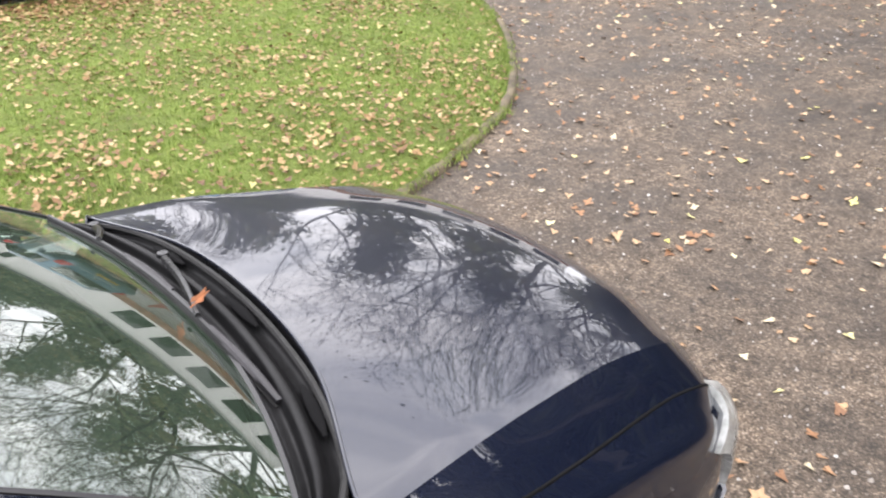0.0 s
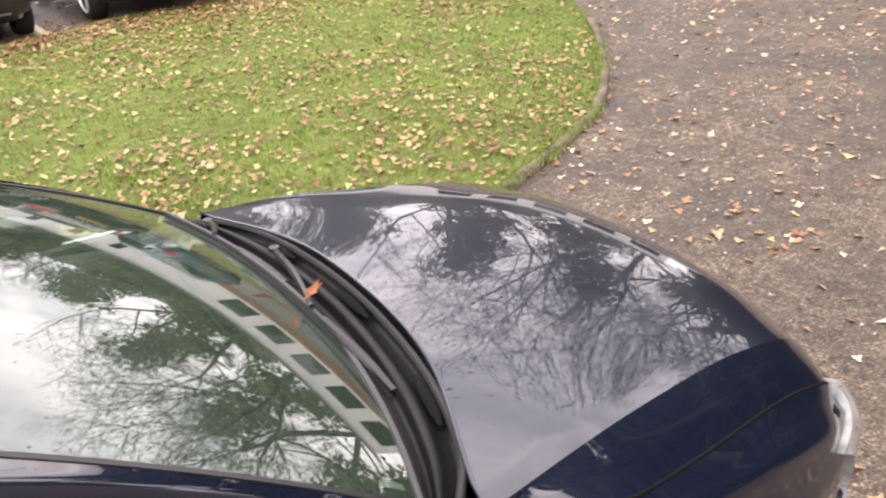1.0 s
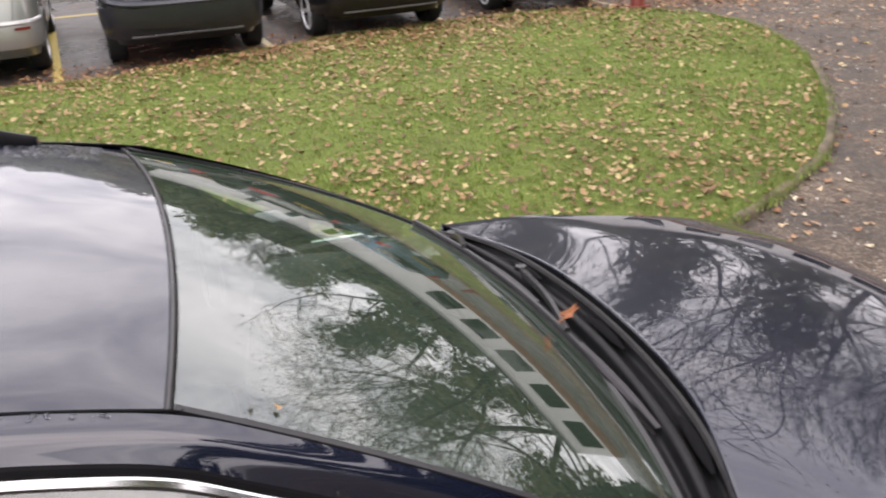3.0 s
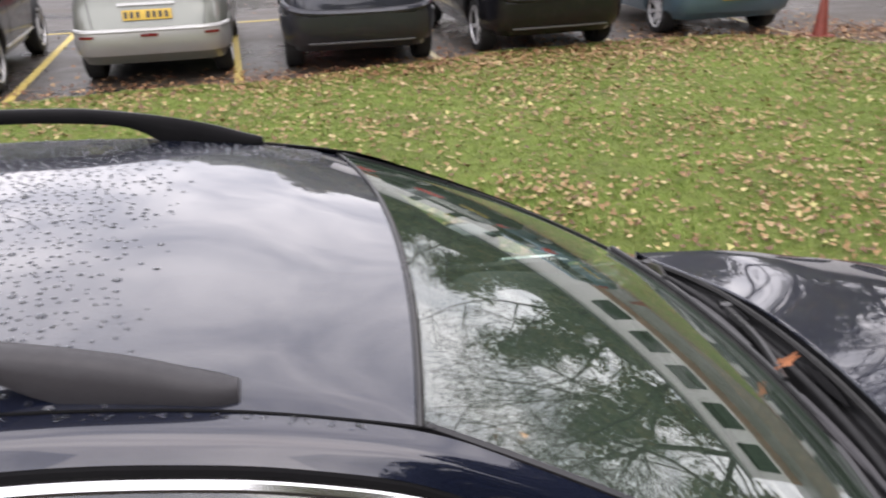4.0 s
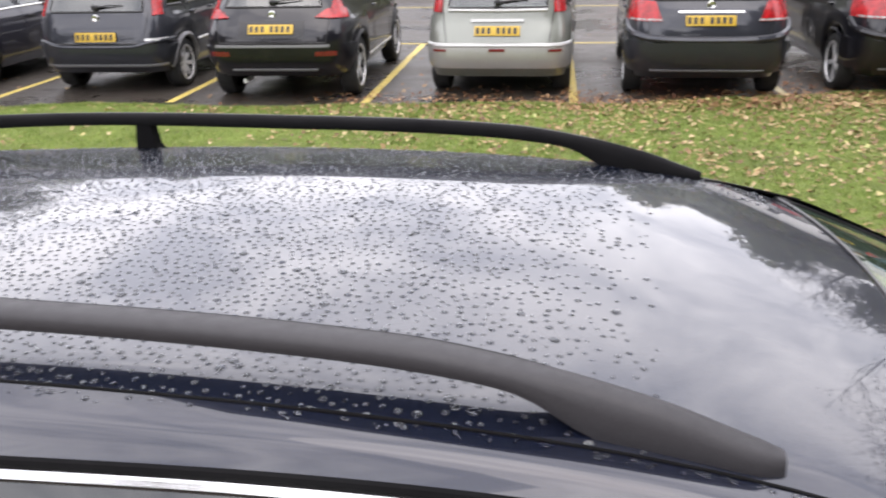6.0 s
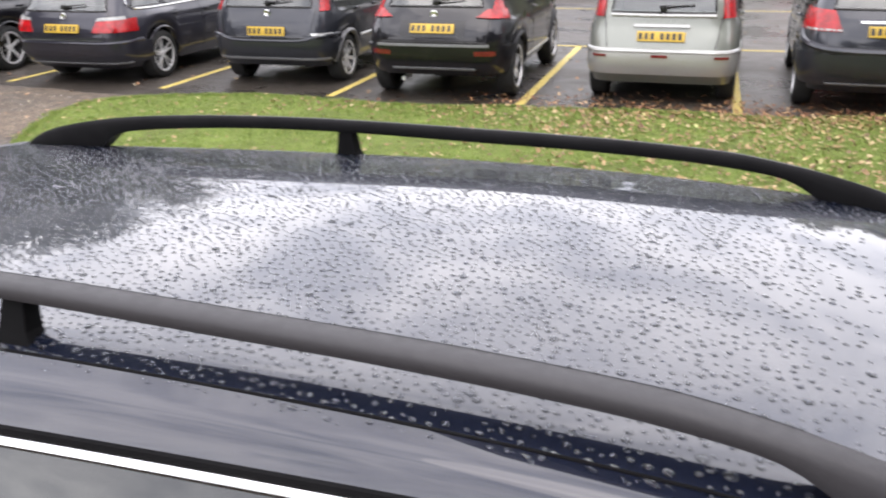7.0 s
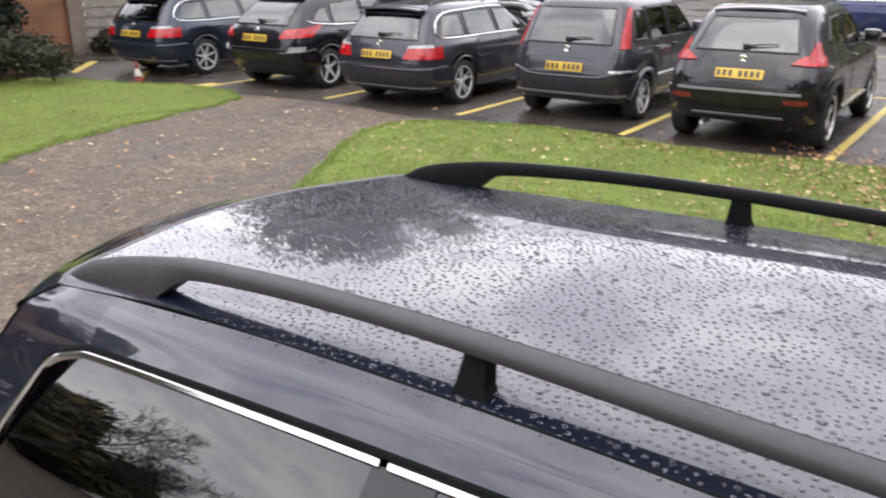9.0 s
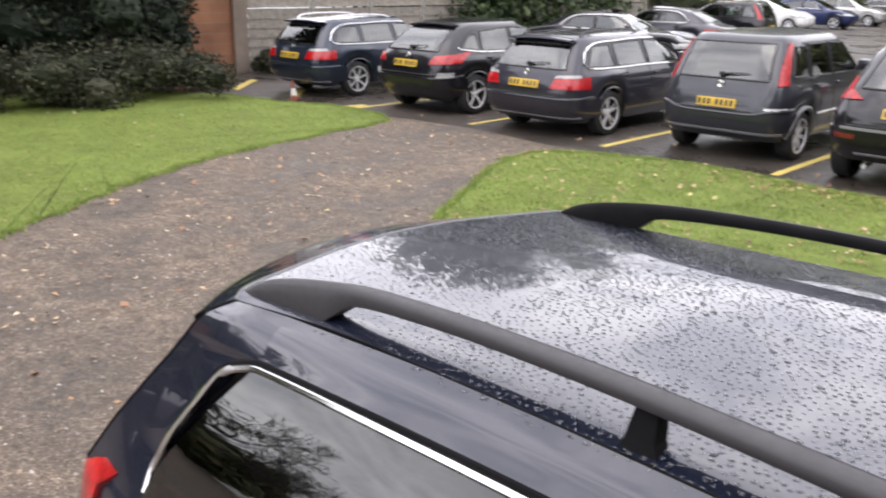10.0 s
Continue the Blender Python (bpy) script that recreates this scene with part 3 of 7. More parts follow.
    for r, line in sp.get("ledges", []):
        pts = [sh.wrap(q, z) for q, z in spline([(a, b, 0) for a, b in line], np.linspace(0, 1, 28))[:, :2]]
        part("bumper_ledge", tube([p + Vector((r * 0.15 if abs(p.y) > 0.7 else 0.0, 0, 0)) for p in pts], r, 8), paint if sp.get("ledge") is None else sp["ledge"], car, "rounded upper edge of the bumper")
    for name2, quad, mat, off, lab in sp.get("panels", []):
        part(name2, patch(lambda q, z: sh.wrap(q, z), quad, 26, 5, off, 0.02, mid), mat, car, lab)
    for name2, quad, mat, off, lab in sp.get("front_panels", []):
        part(name2, patch(lambda q, z: sh.wrap(q, z, True), quad, 22, 5, off, 0.02, mid), mat, car, lab)
    py, pz = sp["plate"]
    base = sh.rear(0, pz)
    lean = math.degrees(math.atan2(sh.rear(0, pz + 0.05).x - sh.rear(0, pz - 0.05).x, 0.1))
    plate_part(car, pose(base.x - sp.get("plate_out", 0.02), py, pz, 0, lean, 0))
    if sp.get("badge"):
        b = sh.rear(0, sp["badge"])
        part("badge", moved(lathe([(0.0, 0.008), (0.028, 0.008), (0.036, 0.012), (0.044, 0.008), (0.046, 0)], 20), pose(b.x - 0.004, 0, b.z, 0, 0, 90)), M_CHROME, car, "round chrome badge")
    # seams, handles, mirrors
    belt = sp["belt"]
    seam = []
    for x, z0, z1 in sp.get("seams", []):
        for s in (1, -1):
            seam.append(tube([sh.side(x + 0.03 * math.sin(3 * t), z0 + (z1 - z0) * t, s) for t in np.linspace(0, 1, 9)], 0.005, 4))
    ty = sp.get("gate", (0.55, 0.62))
    for s in (1, -1):
        seam.append(tube([sh.rear(s * (ty[0] + 0.06 * t), ty[1] + (rear[0][1] - ty[1]) * t) for t in np.linspace(0, 1, 8)], 0.005, 4))
    seam.append(tube([sh.rear(y, ty[1]) for y in np.linspace(-ty[0], ty[0], 12)], 0.006, 4))
    for line in seam:
        part("panel_seam", line, M_TRIM, car)
    for x, z in sp.get("handles", []):
        for s in (1, -1):
            p = sh.side(x, z, s)
            part("door_handle", box(0.17, 0.035, 0.03, p.x, p.y + s * 0.012, p.z, 0.012), sp.get("handle_mat", paint), car)
    mx = sp["mirror"]
    for s in (1, -1):
        p = sh.side(mx, belt + 0.04, s)
        part("door_mirror", joined(box(0.13, 0.2, 0.15, mx, p.y + s * 0.12, belt + 0.1, 0.05), box(0.06, 0.08, 0.04, mx, p.y + s * 0.02, belt + 0.04, 0.012)), paint, car)
    for s in (1, -1):
        for x in (0, wb):
            arc = [sh.side(x + arch * math.cos(q), max(lo, R + arch * math.sin(q)), s) + Vector((0, s * 0.004, 0)) for q in np.linspace(0, math.pi, 18)]
            arc = [Vector((p.x, s * sh.side(p.x, min(max(p.z, lo), 0.9), 1).y, p.z)) for p in arc]
            part("wheel_arch", tube(arc, sp.get("lip", 0.014), 6), sp.get("lip_mat", paint), car)
    if sp.get("rails"):
        x0, x1, y0 = sp["rails"]
        zt = sh.high
        for s in (1, -1):
            part("roof_rail", tube([(x0, s * y0, zt - 0.01), (x0 + 0.12, s * y0, zt + 0.05), ((x0 + x1) / 2, s * y0, zt + 0.075), (x1 - 0.15, s * y0, zt + 0.05), (x1, s * y0, zt - 0.015)], 0.016, 6, n=16), sp.get("rail_mat", M_TRIM), car)
    if sp.get("spoiler"):
        x, z, hw = sp["spoiler"]
        lines = [[(x + 0.16, y, z + 0.012 - 0.03 * (y / hw) ** 2), (x + 0.03, y, z + 0.01 - 0.03 * (y / hw) ** 2), (x - 0.02, y, z - 0.01 - 0.03 * (y / hw) ** 2), (x + 0.02, y, z - 0.035 - 0.03 * (y / hw) ** 2), (x + 0.15, y, z - 0.04 - 0.03 * (y / hw) ** 2)] for y in np.linspace(-hw, hw, 9)]
        part("spoiler", loft(lines, 10, 18), paint, car)
    if sp.get("silencer"):
        part("exhaust", tube([(sh.level(0.3)[0] + 0.25, 0.42, 0.24), (sh.level(0.3)[0] + 0.02, 0.42, 0.24)], 0.028, 10), M_ALLOY, car)
    return car


def bumper_strip(w, z0, z1, reach, mat, off, label):
    return ("bumper", [(-w - reach, z0), (w + reach, z0), (w + reach, z1), (-w - reach, z1)], mat, off, label)


SPECS = {}
LEDGES = {
    "note": [(0.030, [(-0.98, 0.61), (-0.5, 0.61), (0, 0.61), (0.5, 0.61), (0.98, 0.61)]), (0.024, [(-0.56, 0.99), (0, 0.985), (0.56, 0.99)])],
    "mpv": [(0.040, [(-0.98, 0.86), (-0.86, 0.77), (-0.62, 0.705), (0, 0.685), (0.62, 0.705), (0.86, 0.77), (0.98, 0.86)])],
    "estate": [(0.026, [(-1.1, 0.58), (-0.6, 0.565), (0, 0.565), (0.6, 0.565), (1.1, 0.58)])],
    "hatch": [(0.026, [(-1.05, 0.64), (-0.6, 0.60), (0, 0.60), (0.6, 0.60), (1.05, 0.64)])],
    "fusion": [(0.026, [(-1.0, 0.655), (-0.7, 0.65), (-0.5, 0.60), (0, 0.59), (0.5, 0.60), (0.7, 0.65), (1.0, 0.655)])],
    "boxy": [(0.026, [(-0.98, 0.61), (-0.5, 0.61), (0, 0.61), (0.5, 0.61), (0.98, 0.61)])]}
# The paler bumper and ledges carry the sky's highlight in their colour.
SPECS["note"] = dict(
    paint=M_SILVER_PAINT, wb=2.6, R=0.305, belt=0.98, mid=1.2, nr=9, nf=5, wheel="cover", crown=0.05, ledge=M_PALE_PAINT,
    levels=[(0.24, -0.56, 3.2, 0.80), (0.38, -0.68, 3.34, 0.835), (0.55, -0.72, 3.36, 0.845), (0.72, -0.68, 3.3, 0.845), (0.88, -0.62, 2.95, 0.825), (0.98, -0.60, 2.45, 0.80), (1.15, -0.55, 2.02, 0.765), (1.35, -0.46, 1.55, 0.70), (1.46, -0.38, 1.22, 0.645), (1.5, -0.30, 1.05, 0.60)],
    side_windows=[[(-0.35, 1.03), (0.1, 1.0), (0.15, 1.36), (-0.22, 1.34)], [(0.18, 1.0), (0.85, 0.99), (0.82, 1.4), (0.22, 1.38)], [(0.92, 0.99), (1.85, 0.99), (1.4, 1.38), (0.9, 1.4)]],
    rear_window=[(-0.56, 1.02), (0.56, 1.02), (0.52, 1.4), (-0.52, 1.4)], screen=[(-0.62, 1.04), (0.62, 1.04), (0.52, 1.43), (-0.52, 1.43)], back_glass=M_CLEAR, rear_glass=M_CLEAR,
    lamps=[([(0.64, 0.965), (0.77, 0.965), (0.70, 1.4), (0.61, 1.4)], M_REDLENS, "tall red tail lamp up the pillar")],
    panels=[bumper_strip(0.8, 0.36, 0.60, 0.28, M_PALE_PAINT, 0.02, "pale silver bumper"), ("reflector_lamp", [(-0.09, 0.545), (0.09, 0.545), (0.09, 0.575), (-0.09, 0.575)], M_DARKRED, 0.03, "small red fog lamp"),
            ("gate_trim", [(-0.3, 0.86), (0.3, 0.86), (0.3, 0.89), (-0.3, 0.89)], M_PALE_PAINT, 0.03, "silver handle bar"), ("side_reflector", [(0.58, 0.545), (0.72, 0.545), (0.72, 0.57), (0.58, 0.57)], M_DARKRED, 0.028, "red reflector"), ("side_reflector", [(-0.72, 0.545), (-0.58, 0.545), (-0.58, 0.57), (-0.72, 0.57)], M_DARKRED, 0.028, "red reflector")],
    headlamps=[[(0.5, 0.66), (0.95, 0.68), (0.95, 0.8), (0.5, 0.74)]], plate=(0.0, 0.77), badge=None, seams=[(0.15, 0.4, 1.0), (0.88, 0.3, 1.0), (1.95, 0.35, 0.95)], handles=[(0.3, 0.88), (1.05, 0.88)], mirror=1.75, gate=(0.58, 0.62))
SPECS["crossover"] = dict(
    paint=M_BLACK_PAINT, wb=2.53, R=0.345, belt=1.03, mid=1.15, nr=7, nf=4.5, wheel="five", crown=0.05, lip=0.03, lip_mat=M_PLASTIC,
    levels=[(0.3, -0.55, 3.05, 0.82), (0.45, -0.68, 3.22, 0.87), (0.62, -0.73, 3.25, 0.885), (0.8, -0.72, 3.2, 0.885), (0.95, -0.64, 2.9, 0.85), (1.05, -0.58, 2.3, 0.80), (1.22, -0.46, 1.9, 0.73), (1.4, -0.30, 1.5, 0.665), (1.5, -0.16, 1.2, 0.60), (1.54, -0.06, 1.0, 0.55)],
    side_windows=[[(0.0, 1.16), (0.72, 1.08), (0.72, 1.42), (0.2, 1.4)], [(0.8, 1.07), (1.78, 1.05), (1.3, 1.4), (0.82, 1.43)]],
    rear_window=[(-0.56, 1.08), (0.56, 1.08), (0.46, 1.42), (-0.46, 1.42)], screen=[(-0.62, 1.1), (0.62, 1.1), (0.5, 1.46), (-0.5, 1.46)],
    lamps=[([(0.50, 0.965), (0.87, 0.94), (0.84, 1.04), (0.62, 1.05)], M_REDLENS, "red boomerang tail lamp"), ([(0.66, 1.045), (0.79, 1.03), (0.705, 1.18), (0.675, 1.18)], M_REDLENS, "red boomerang tail lamp")],
    panels=[bumper_strip(0.84, 0.34, 0.66, 0.22, M_BLACK_PAINT, 0.025, "black bumper"), ("bumper_trim", [(-0.66, 0.655), (0.66, 0.655), (0.66, 0.68), (-0.66, 0.68)], M_GREYTRIM, 0.03, "thin grey bumper edge"), ("bumper_trim", [(-0.5, 0.40), (0.5, 0.40), (0.5, 0.42), (-0.5, 0.42)], M_GREYTRIM, 0.034, "thin grey bumper edge"),
            ("fog_reflector", [(0.5, 0.56), (0.72, 0.56), (0.72, 0.61), (0.5, 0.61)], M_DARKRED, 0.03, "dark red reflector"), ("fog_reflector", [(-0.72, 0.56), (-0.5, 0.56), (-0.5, 0.61), (-0.72, 0.61)], M_DARKRED, 0.03, "dark red reflector"), ("plate_recess", [(-0.38, 0.76), (0.38, 0.76), (0.38, 0.93), (-0.38, 0.93)], M_TRIM, 0.006, "black plate recess")],
    headlamps=[[(0.5, 0.74), (0.95, 0.76), (0.95, 0.86), (0.5, 0.8)]], plate=(0.0, 0.85), badge=1.0, sill=(0.42, 2.1, 0.40), seams=[(0.75, 0.4, 1.05), (1.8, 0.4, 1.02)], handles=[(1.0, 0.96)], mirror=1.72, gate=(0.62, 0.70), spoiler=(-0.18, 1.52, 0.5), silencer=True)
SPECS["fusion"] = dict(
    paint=M_GREY_PAINT, wb=2.49, R=0.305, belt=1.0, mid=1.15, nr=9, nf=5, wheel="cover", crown=0.05, lip=0.03, lip_mat=M_GREYTRIM,
    levels=[(0.26, -0.55, 3.05, 0.79), (0.4, -0.66, 3.2, 0.835), (0.58, -0.70, 3.22, 0.85), (0.75, -0.68, 3.18, 0.85), (0.92, -0.63, 2.75, 0.83), (1.0, -0.60, 2.3, 0.805), (1.2, -0.50, 1.92, 0.755), (1.4, -0.38, 1.5, 0.69), (1.49, -0.3, 1.25, 0.645), (1.52, -0.24, 1.1, 0.61)],
    side_windows=[[(-0.3, 1.05), (0.12, 1.04), (0.12, 1.4), (-0.16, 1.4)], [(0.2, 1.04), (0.82, 1.03), (0.8, 1.42), (0.2, 1.42)], [(0.9, 1.03), (1.8, 1.02), (1.35, 1.4), (0.88, 1.42)]],
    rear_window=[(-0.6, 1.0), (0.6, 1.0), (0.54, 1.43), (-0.54, 1.43)], screen=[(-0.62, 1.06), (0.62, 1.06), (0.52, 1.44), (-0.52, 1.44)],
    lamps=[([(0.70, 0.95), (0.81, 0.95), (0.705, 1.44), (0.635, 1.44)], M_REDLENS, "tall red tail lamp up the pillar")],
    panels=[bumper_strip(0.8, 0.34, 0.62, 0.28, M_GREY_PAINT, 0.02, "dark grey bumper"), ("bumper_trim", [(-0.8, 0.36), (0.8, 0.36), (0.8, 0.385), (-0.8, 0.385)], M_GREYTRIM, 0.024, "thin grey bumper edge"), ("bumper_trim", [(-0.86, 0.66), (-0.62, 0.66), (-0.62, 0.69), (-0.86, 0.69)], M_ALLOY, 0.014, "pale bumper end")],
    headlamps=[[(0.5, 0.68), (0.95, 0.7), (0.95, 0.8), (0.5, 0.76)]], plate=(0.0, 0.71), badge=0.93, seams=[(0.16, 0.4, 1.03), (0.86, 0.35, 1.03), (1.9, 0.4, 1.0)], handles=[(0.34, 0.92), (1.02, 0.92)], mirror=1.75, gate=(0.6, 0.63))
SPECS["estate"] = dict(
    paint=M_SLATE_PAINT, wb=2.76, R=0.32, belt=0.93, mid=1.3, nr=8, nf=5, wheel="twin", crown=0.05,
    levels=[(0.22, -0.72, 3.4, 0.82), (0.36, -0.88, 3.56, 0.865), (0.52, -0.93, 3.58, 0.885), (0.7, -0.93, 3.5, 0.885), (0.84, -0.88, 2.9, 0.86), (0.93, -0.84, 2.3, 0.825), (1.1, -0.72, 1.95, 0.76), (1.28, -0.56, 1.5, 0.68), (1.36, -0.46, 1.2, 0.63), (1.39, -0.38, 1.05, 0.58)],
    side_windows=[[(-0.48, 0.99), (0.12, 0.98), (0.1, 1.28), (-0.3, 1.26)], [(0.2, 0.98), (0.98, 0.97), (0.92, 1.31), (0.2, 1.29)], [(1.06, 0.97), (2.0, 0.96), (1.5, 1.28), (1.02, 1.31)]],
    surround=[(2.05, 0.95), (1.0, 0.96), (-0.4, 0.965), (-0.56, 1.02), (-0.46, 1.18), (-0.26, 1.29), (0.3, 1.32), (0.95, 1.335), (1.5, 1.29), (2.05, 0.97)],
    rear_window=[(-0.62, 0.96), (0.62, 0.96), (0.52, 1.28), (-0.52, 1.28)], screen=[(-0.64, 0.98), (0.64, 0.98), (0.52, 1.3), (-0.52, 1.3)], back_glass=M_CLEAR,
    lamps=[([(0.46, 0.70), (1.02, 0.70), (0.96, 0.86), (0.52, 0.84)], M_REDLENS, "red wraparound tail lamp"), ([(0.5, 0.84), (0.80, 0.85), (0.78, 0.89), (0.54, 0.88)], M_CLEARLENS, "clear upper tail lamp")],
    panels=[bumper_strip(0.84, 0.3, 0.56, 0.4, M_SLATE_PAINT, 0.02, "dark grey bumper"), ("bumper_trim", [(-0.8, 0.3), (0.8, 0.3), (0.8, 0.32), (-0.8, 0.32)], M_GREYTRIM, 0.024, "thin bright bumper edge")],
    headlamps=[[(0.5, 0.62), (0.95, 0.64), (0.95, 0.74), (0.5, 0.72)]], plate=(0.0, 0.75), badge=0.9, seams=[(0.16, 0.4, 0.97), (1.02, 0.3, 0.97), (2.1, 0.35, 0.92)], handles=[(0.34, 0.84), (1.2, 0.83)], mirror=1.95, gate=(0.6, 0.60), rails=(-0.35, 1.15, 0.5), spoiler=(-0.62, 1.375, 0.55))
SPECS["hatch"] = dict(
    paint=M_BLACK_PAINT, wb=2.65, R=0.32, belt=0.97, mid=1.25, nr=7, nf=5, wheel="five", crown=0.05,
    levels=[(0.24, -0.6, 3.3, 0.82), (0.38, -0.74, 3.46, 0.865), (0.55, -0.80, 3.5, 0.885), (0.72, -0.80, 3.42, 0.885), (0.88, -0.76, 2.95, 0.86), (0.97, -0.70, 2.4, 0.82), (1.15, -0.52, 2.0, 0.745), (1.34, -0.24, 1.55, 0.675), (1.42, -0.08, 1.2, 0.625), (1.45, 0.02, 1.05, 0.57)],
    side_windows=[[(-0.25, 1.06), (0.12, 1.03), (0.12, 1.28), (-0.05, 1.25)], [(0.2, 1.02), (0.95, 1.0), (0.92, 1.37), (0.22, 1.32)], [(1.02, 1.0), (2.0, 0.99), (1.45, 1.34), (1.0, 1.37)]],
    surround=[(2.05, 0.98), (1.0, 0.985), (0.2, 1.0), (-0.3, 1.05), (-0.34, 1.08)],
    rear_window=[(-0.58, 1.02), (0.58, 1.02), (0.48, 1.34), (-0.48, 1.34)], screen=[(-0.64, 1.02), (0.64, 1.02), (0.52, 1.36), (-0.52, 1.36)], back_glass=M_CLEAR,
    lamps=[([(0.52, 0.82), (0.98, 0.84), (1.12, 1.02), (0.58, 0.94)], M_REDLENS, "red swept-back tail lamp")],
    panels=[bumper_strip(0.84, 0.32, 0.6, 0.3, M_BLACK_PAINT, 0.02, "black bumper"), ("bumper_lamp", [(0.66, 0.62), (0.84, 0.62), (0.86, 0.7), (0.7, 0.7)], M_CLEARLENS, 0.018, "pale reflector"), ("bumper_lamp", [(-0.84, 0.62), (-0.66, 0.62), (-0.7, 0.7), (-0.86, 0.7)], M_CLEARLENS, 0.018, "pale reflector")],
    headlamps=[[(0.5, 0.66), (0.98, 0.7), (0.98, 0.8), (0.5, 0.74)]], plate=(0.0, 0.82), badge=0.94, seams=[(0.16, 0.4, 1.0), (0.98, 0.3, 1.0), (2.1, 0.35, 0.95)], handles=[(0.3, 0.9), (1.15, 0.88)], mirror=1.95, gate=(0.6, 0.66), spoiler=(-0.2, 1.43, 0.5))
SPECS["mpv"] = dict(
    paint=M_GREY_PAINT, wb=2.64, R=0.325, belt=1.03, mid=1.2, nr=7.5, nf=5, wheel="seven", crown=0.05,
    levels=[(0.25, -0.58, 3.25, 0.82), (0.4, -0.72, 3.42, 0.875), (0.58, -0.78, 3.46, 0.89), (0.75, -0.78, 3.4, 0.89), (0.92, -0.74, 3.0, 0.87), (1.03, -0.70, 2.5, 0.835), (1.22, -0.60, 2.1, 0.77), (1.44, -0.44, 1.6, 0.69), (1.54, -0.34, 1.25, 0.64), (1.57, -0.28, 1.1, 0.6)],
    side_windows=[[(-0.4, 1.14), (0.05, 1.1), (0.1, 1.44), (-0.2, 1.42)], [(0.14, 1.06), (0.92, 1.05), (0.9, 1.48), (0.18, 1.45)], [(1.0, 1.07), (2.0, 1.07), (1.4, 1.46), (0.98, 1.48)]],
    rear_window=[(-0.6, 1.1), (0.6, 1.1), (0.52, 1.47), (-0.52, 1.47)], screen=[(-0.64, 1.08), (0.64, 1.08), (0.52, 1.48), (-0.52, 1.48)],
    lamps=[([(0.50, 0.88), (0.98, 0.88), (0.98, 1.1), (0.58, 1.08)], M_REDLENS, "broad red tail lamp"), ([(0.5, 0.885), (0.84, 0.885), (0.84, 0.905), (0.5, 0.905)], M_CLEARLENS, "pale lower lamp strip")],
    panels=[bumper_strip(0.84, 0.34, 0.66, 0.26, M_GREY_PAINT, 0.03, "dark grey bumper"), ("bumper_trim", [(-0.6, 0.36), (0.6, 0.36), (0.6, 0.375), (-0.6, 0.375)], M_GREYTRIM, 0.034, "thin grey bumper edge"), ("plate_bar", [(-0.34, 0.965), (0.34, 0.965), (0.34, 0.985), (-0.34, 0.985)], M_CHROME, 0.02, "chrome bar above the plate")],
    headlamps=[[(0.5, 0.7), (0.98, 0.74), (0.98, 0.86), (0.5, 0.8)]], plate=(0.0, 0.89), badge=1.05, seams=[(0.1, 0.4, 1.05), (0.96, 0.3, 1.05), (2.05, 0.35, 1.0)], handles=[(0.3, 0.95), (1.15, 0.95)], mirror=1.95, gate=(0.62, 0.72), spoiler=(-0.46, 1.56, 0.52))
SPECS["boxy"] = dict(
    paint=M_STEELBLUE_PAINT, wb=2.63, R=0.305, belt=0.98, mid=1.2, nr=9, nf=5, wheel="cover", crown=0.05,
    levels=[(0.24, -0.58, 3.2, 0.79), (0.38, -0.70, 3.32, 0.83), (0.55, -0.74, 3.34, 0.845), (0.72, -0.72, 3.28, 0.845), (0.88, -0.68, 2.9, 0.83), (0.98, -0.66, 2.4, 0.80), (1.18, -0.58, 2.0, 0.745), (1.42, -0.46, 1.5, 0.68), (1.54, -0.38, 1.2, 0.64), (1.57, -0.32, 1.05, 0.60)],
    side_windows=[[(-0.4, 1.05), (0.08, 1.04), (0.08, 1.42), (-0.25, 1.4)], [(0.16, 1.03), (0.92, 1.02), (0.9, 1.46), (0.18, 1.44)], [(1.0, 1.02), (1.9, 1.02), (1.38, 1.43), (0.98, 1.46)]],
    rear_window=[(-0.58, 1.02), (0.58, 1.02), (0.52, 1.45), (-0.52, 1.45)], screen=[(-0.62, 1.04), (0.62, 1.04), (0.52, 1.46), (-0.52, 1.46)], back_glass=M_CLEAR,
    lamps=[([(0.62, 0.72), (0.80, 0.72), (0.78, 1.02), (0.64, 1.02)], M_REDLENS, "upright red tail lamp")],
    panels=[bumper_strip(0.8, 0.34, 0.6, 0.26, M_STEELBLUE_PAINT, 0.02, "steel blue bumper"), ("gate_trim", [(-0.5, 0.70), (0.5, 0.70), (0.5, 0.72), (-0.5, 0.72)], M_PALE_PAINT, 0.014, "pale moulding")],
    headlamps=[[(0.5, 0.64), (0.9, 0.66), (0.9, 0.78), (0.5, 0.74)]], plate=(0.0, 0.545), plate_out=0.04, badge=0.85, seams=[(0.12, 0.4, 1.02), (0.96, 0.3, 1.02), (2.0, 0.35, 0.97)], handles=[(0.3, 0.9), (1.15, 0.9)], mirror=1.85, gate=(0.6, 0.63))
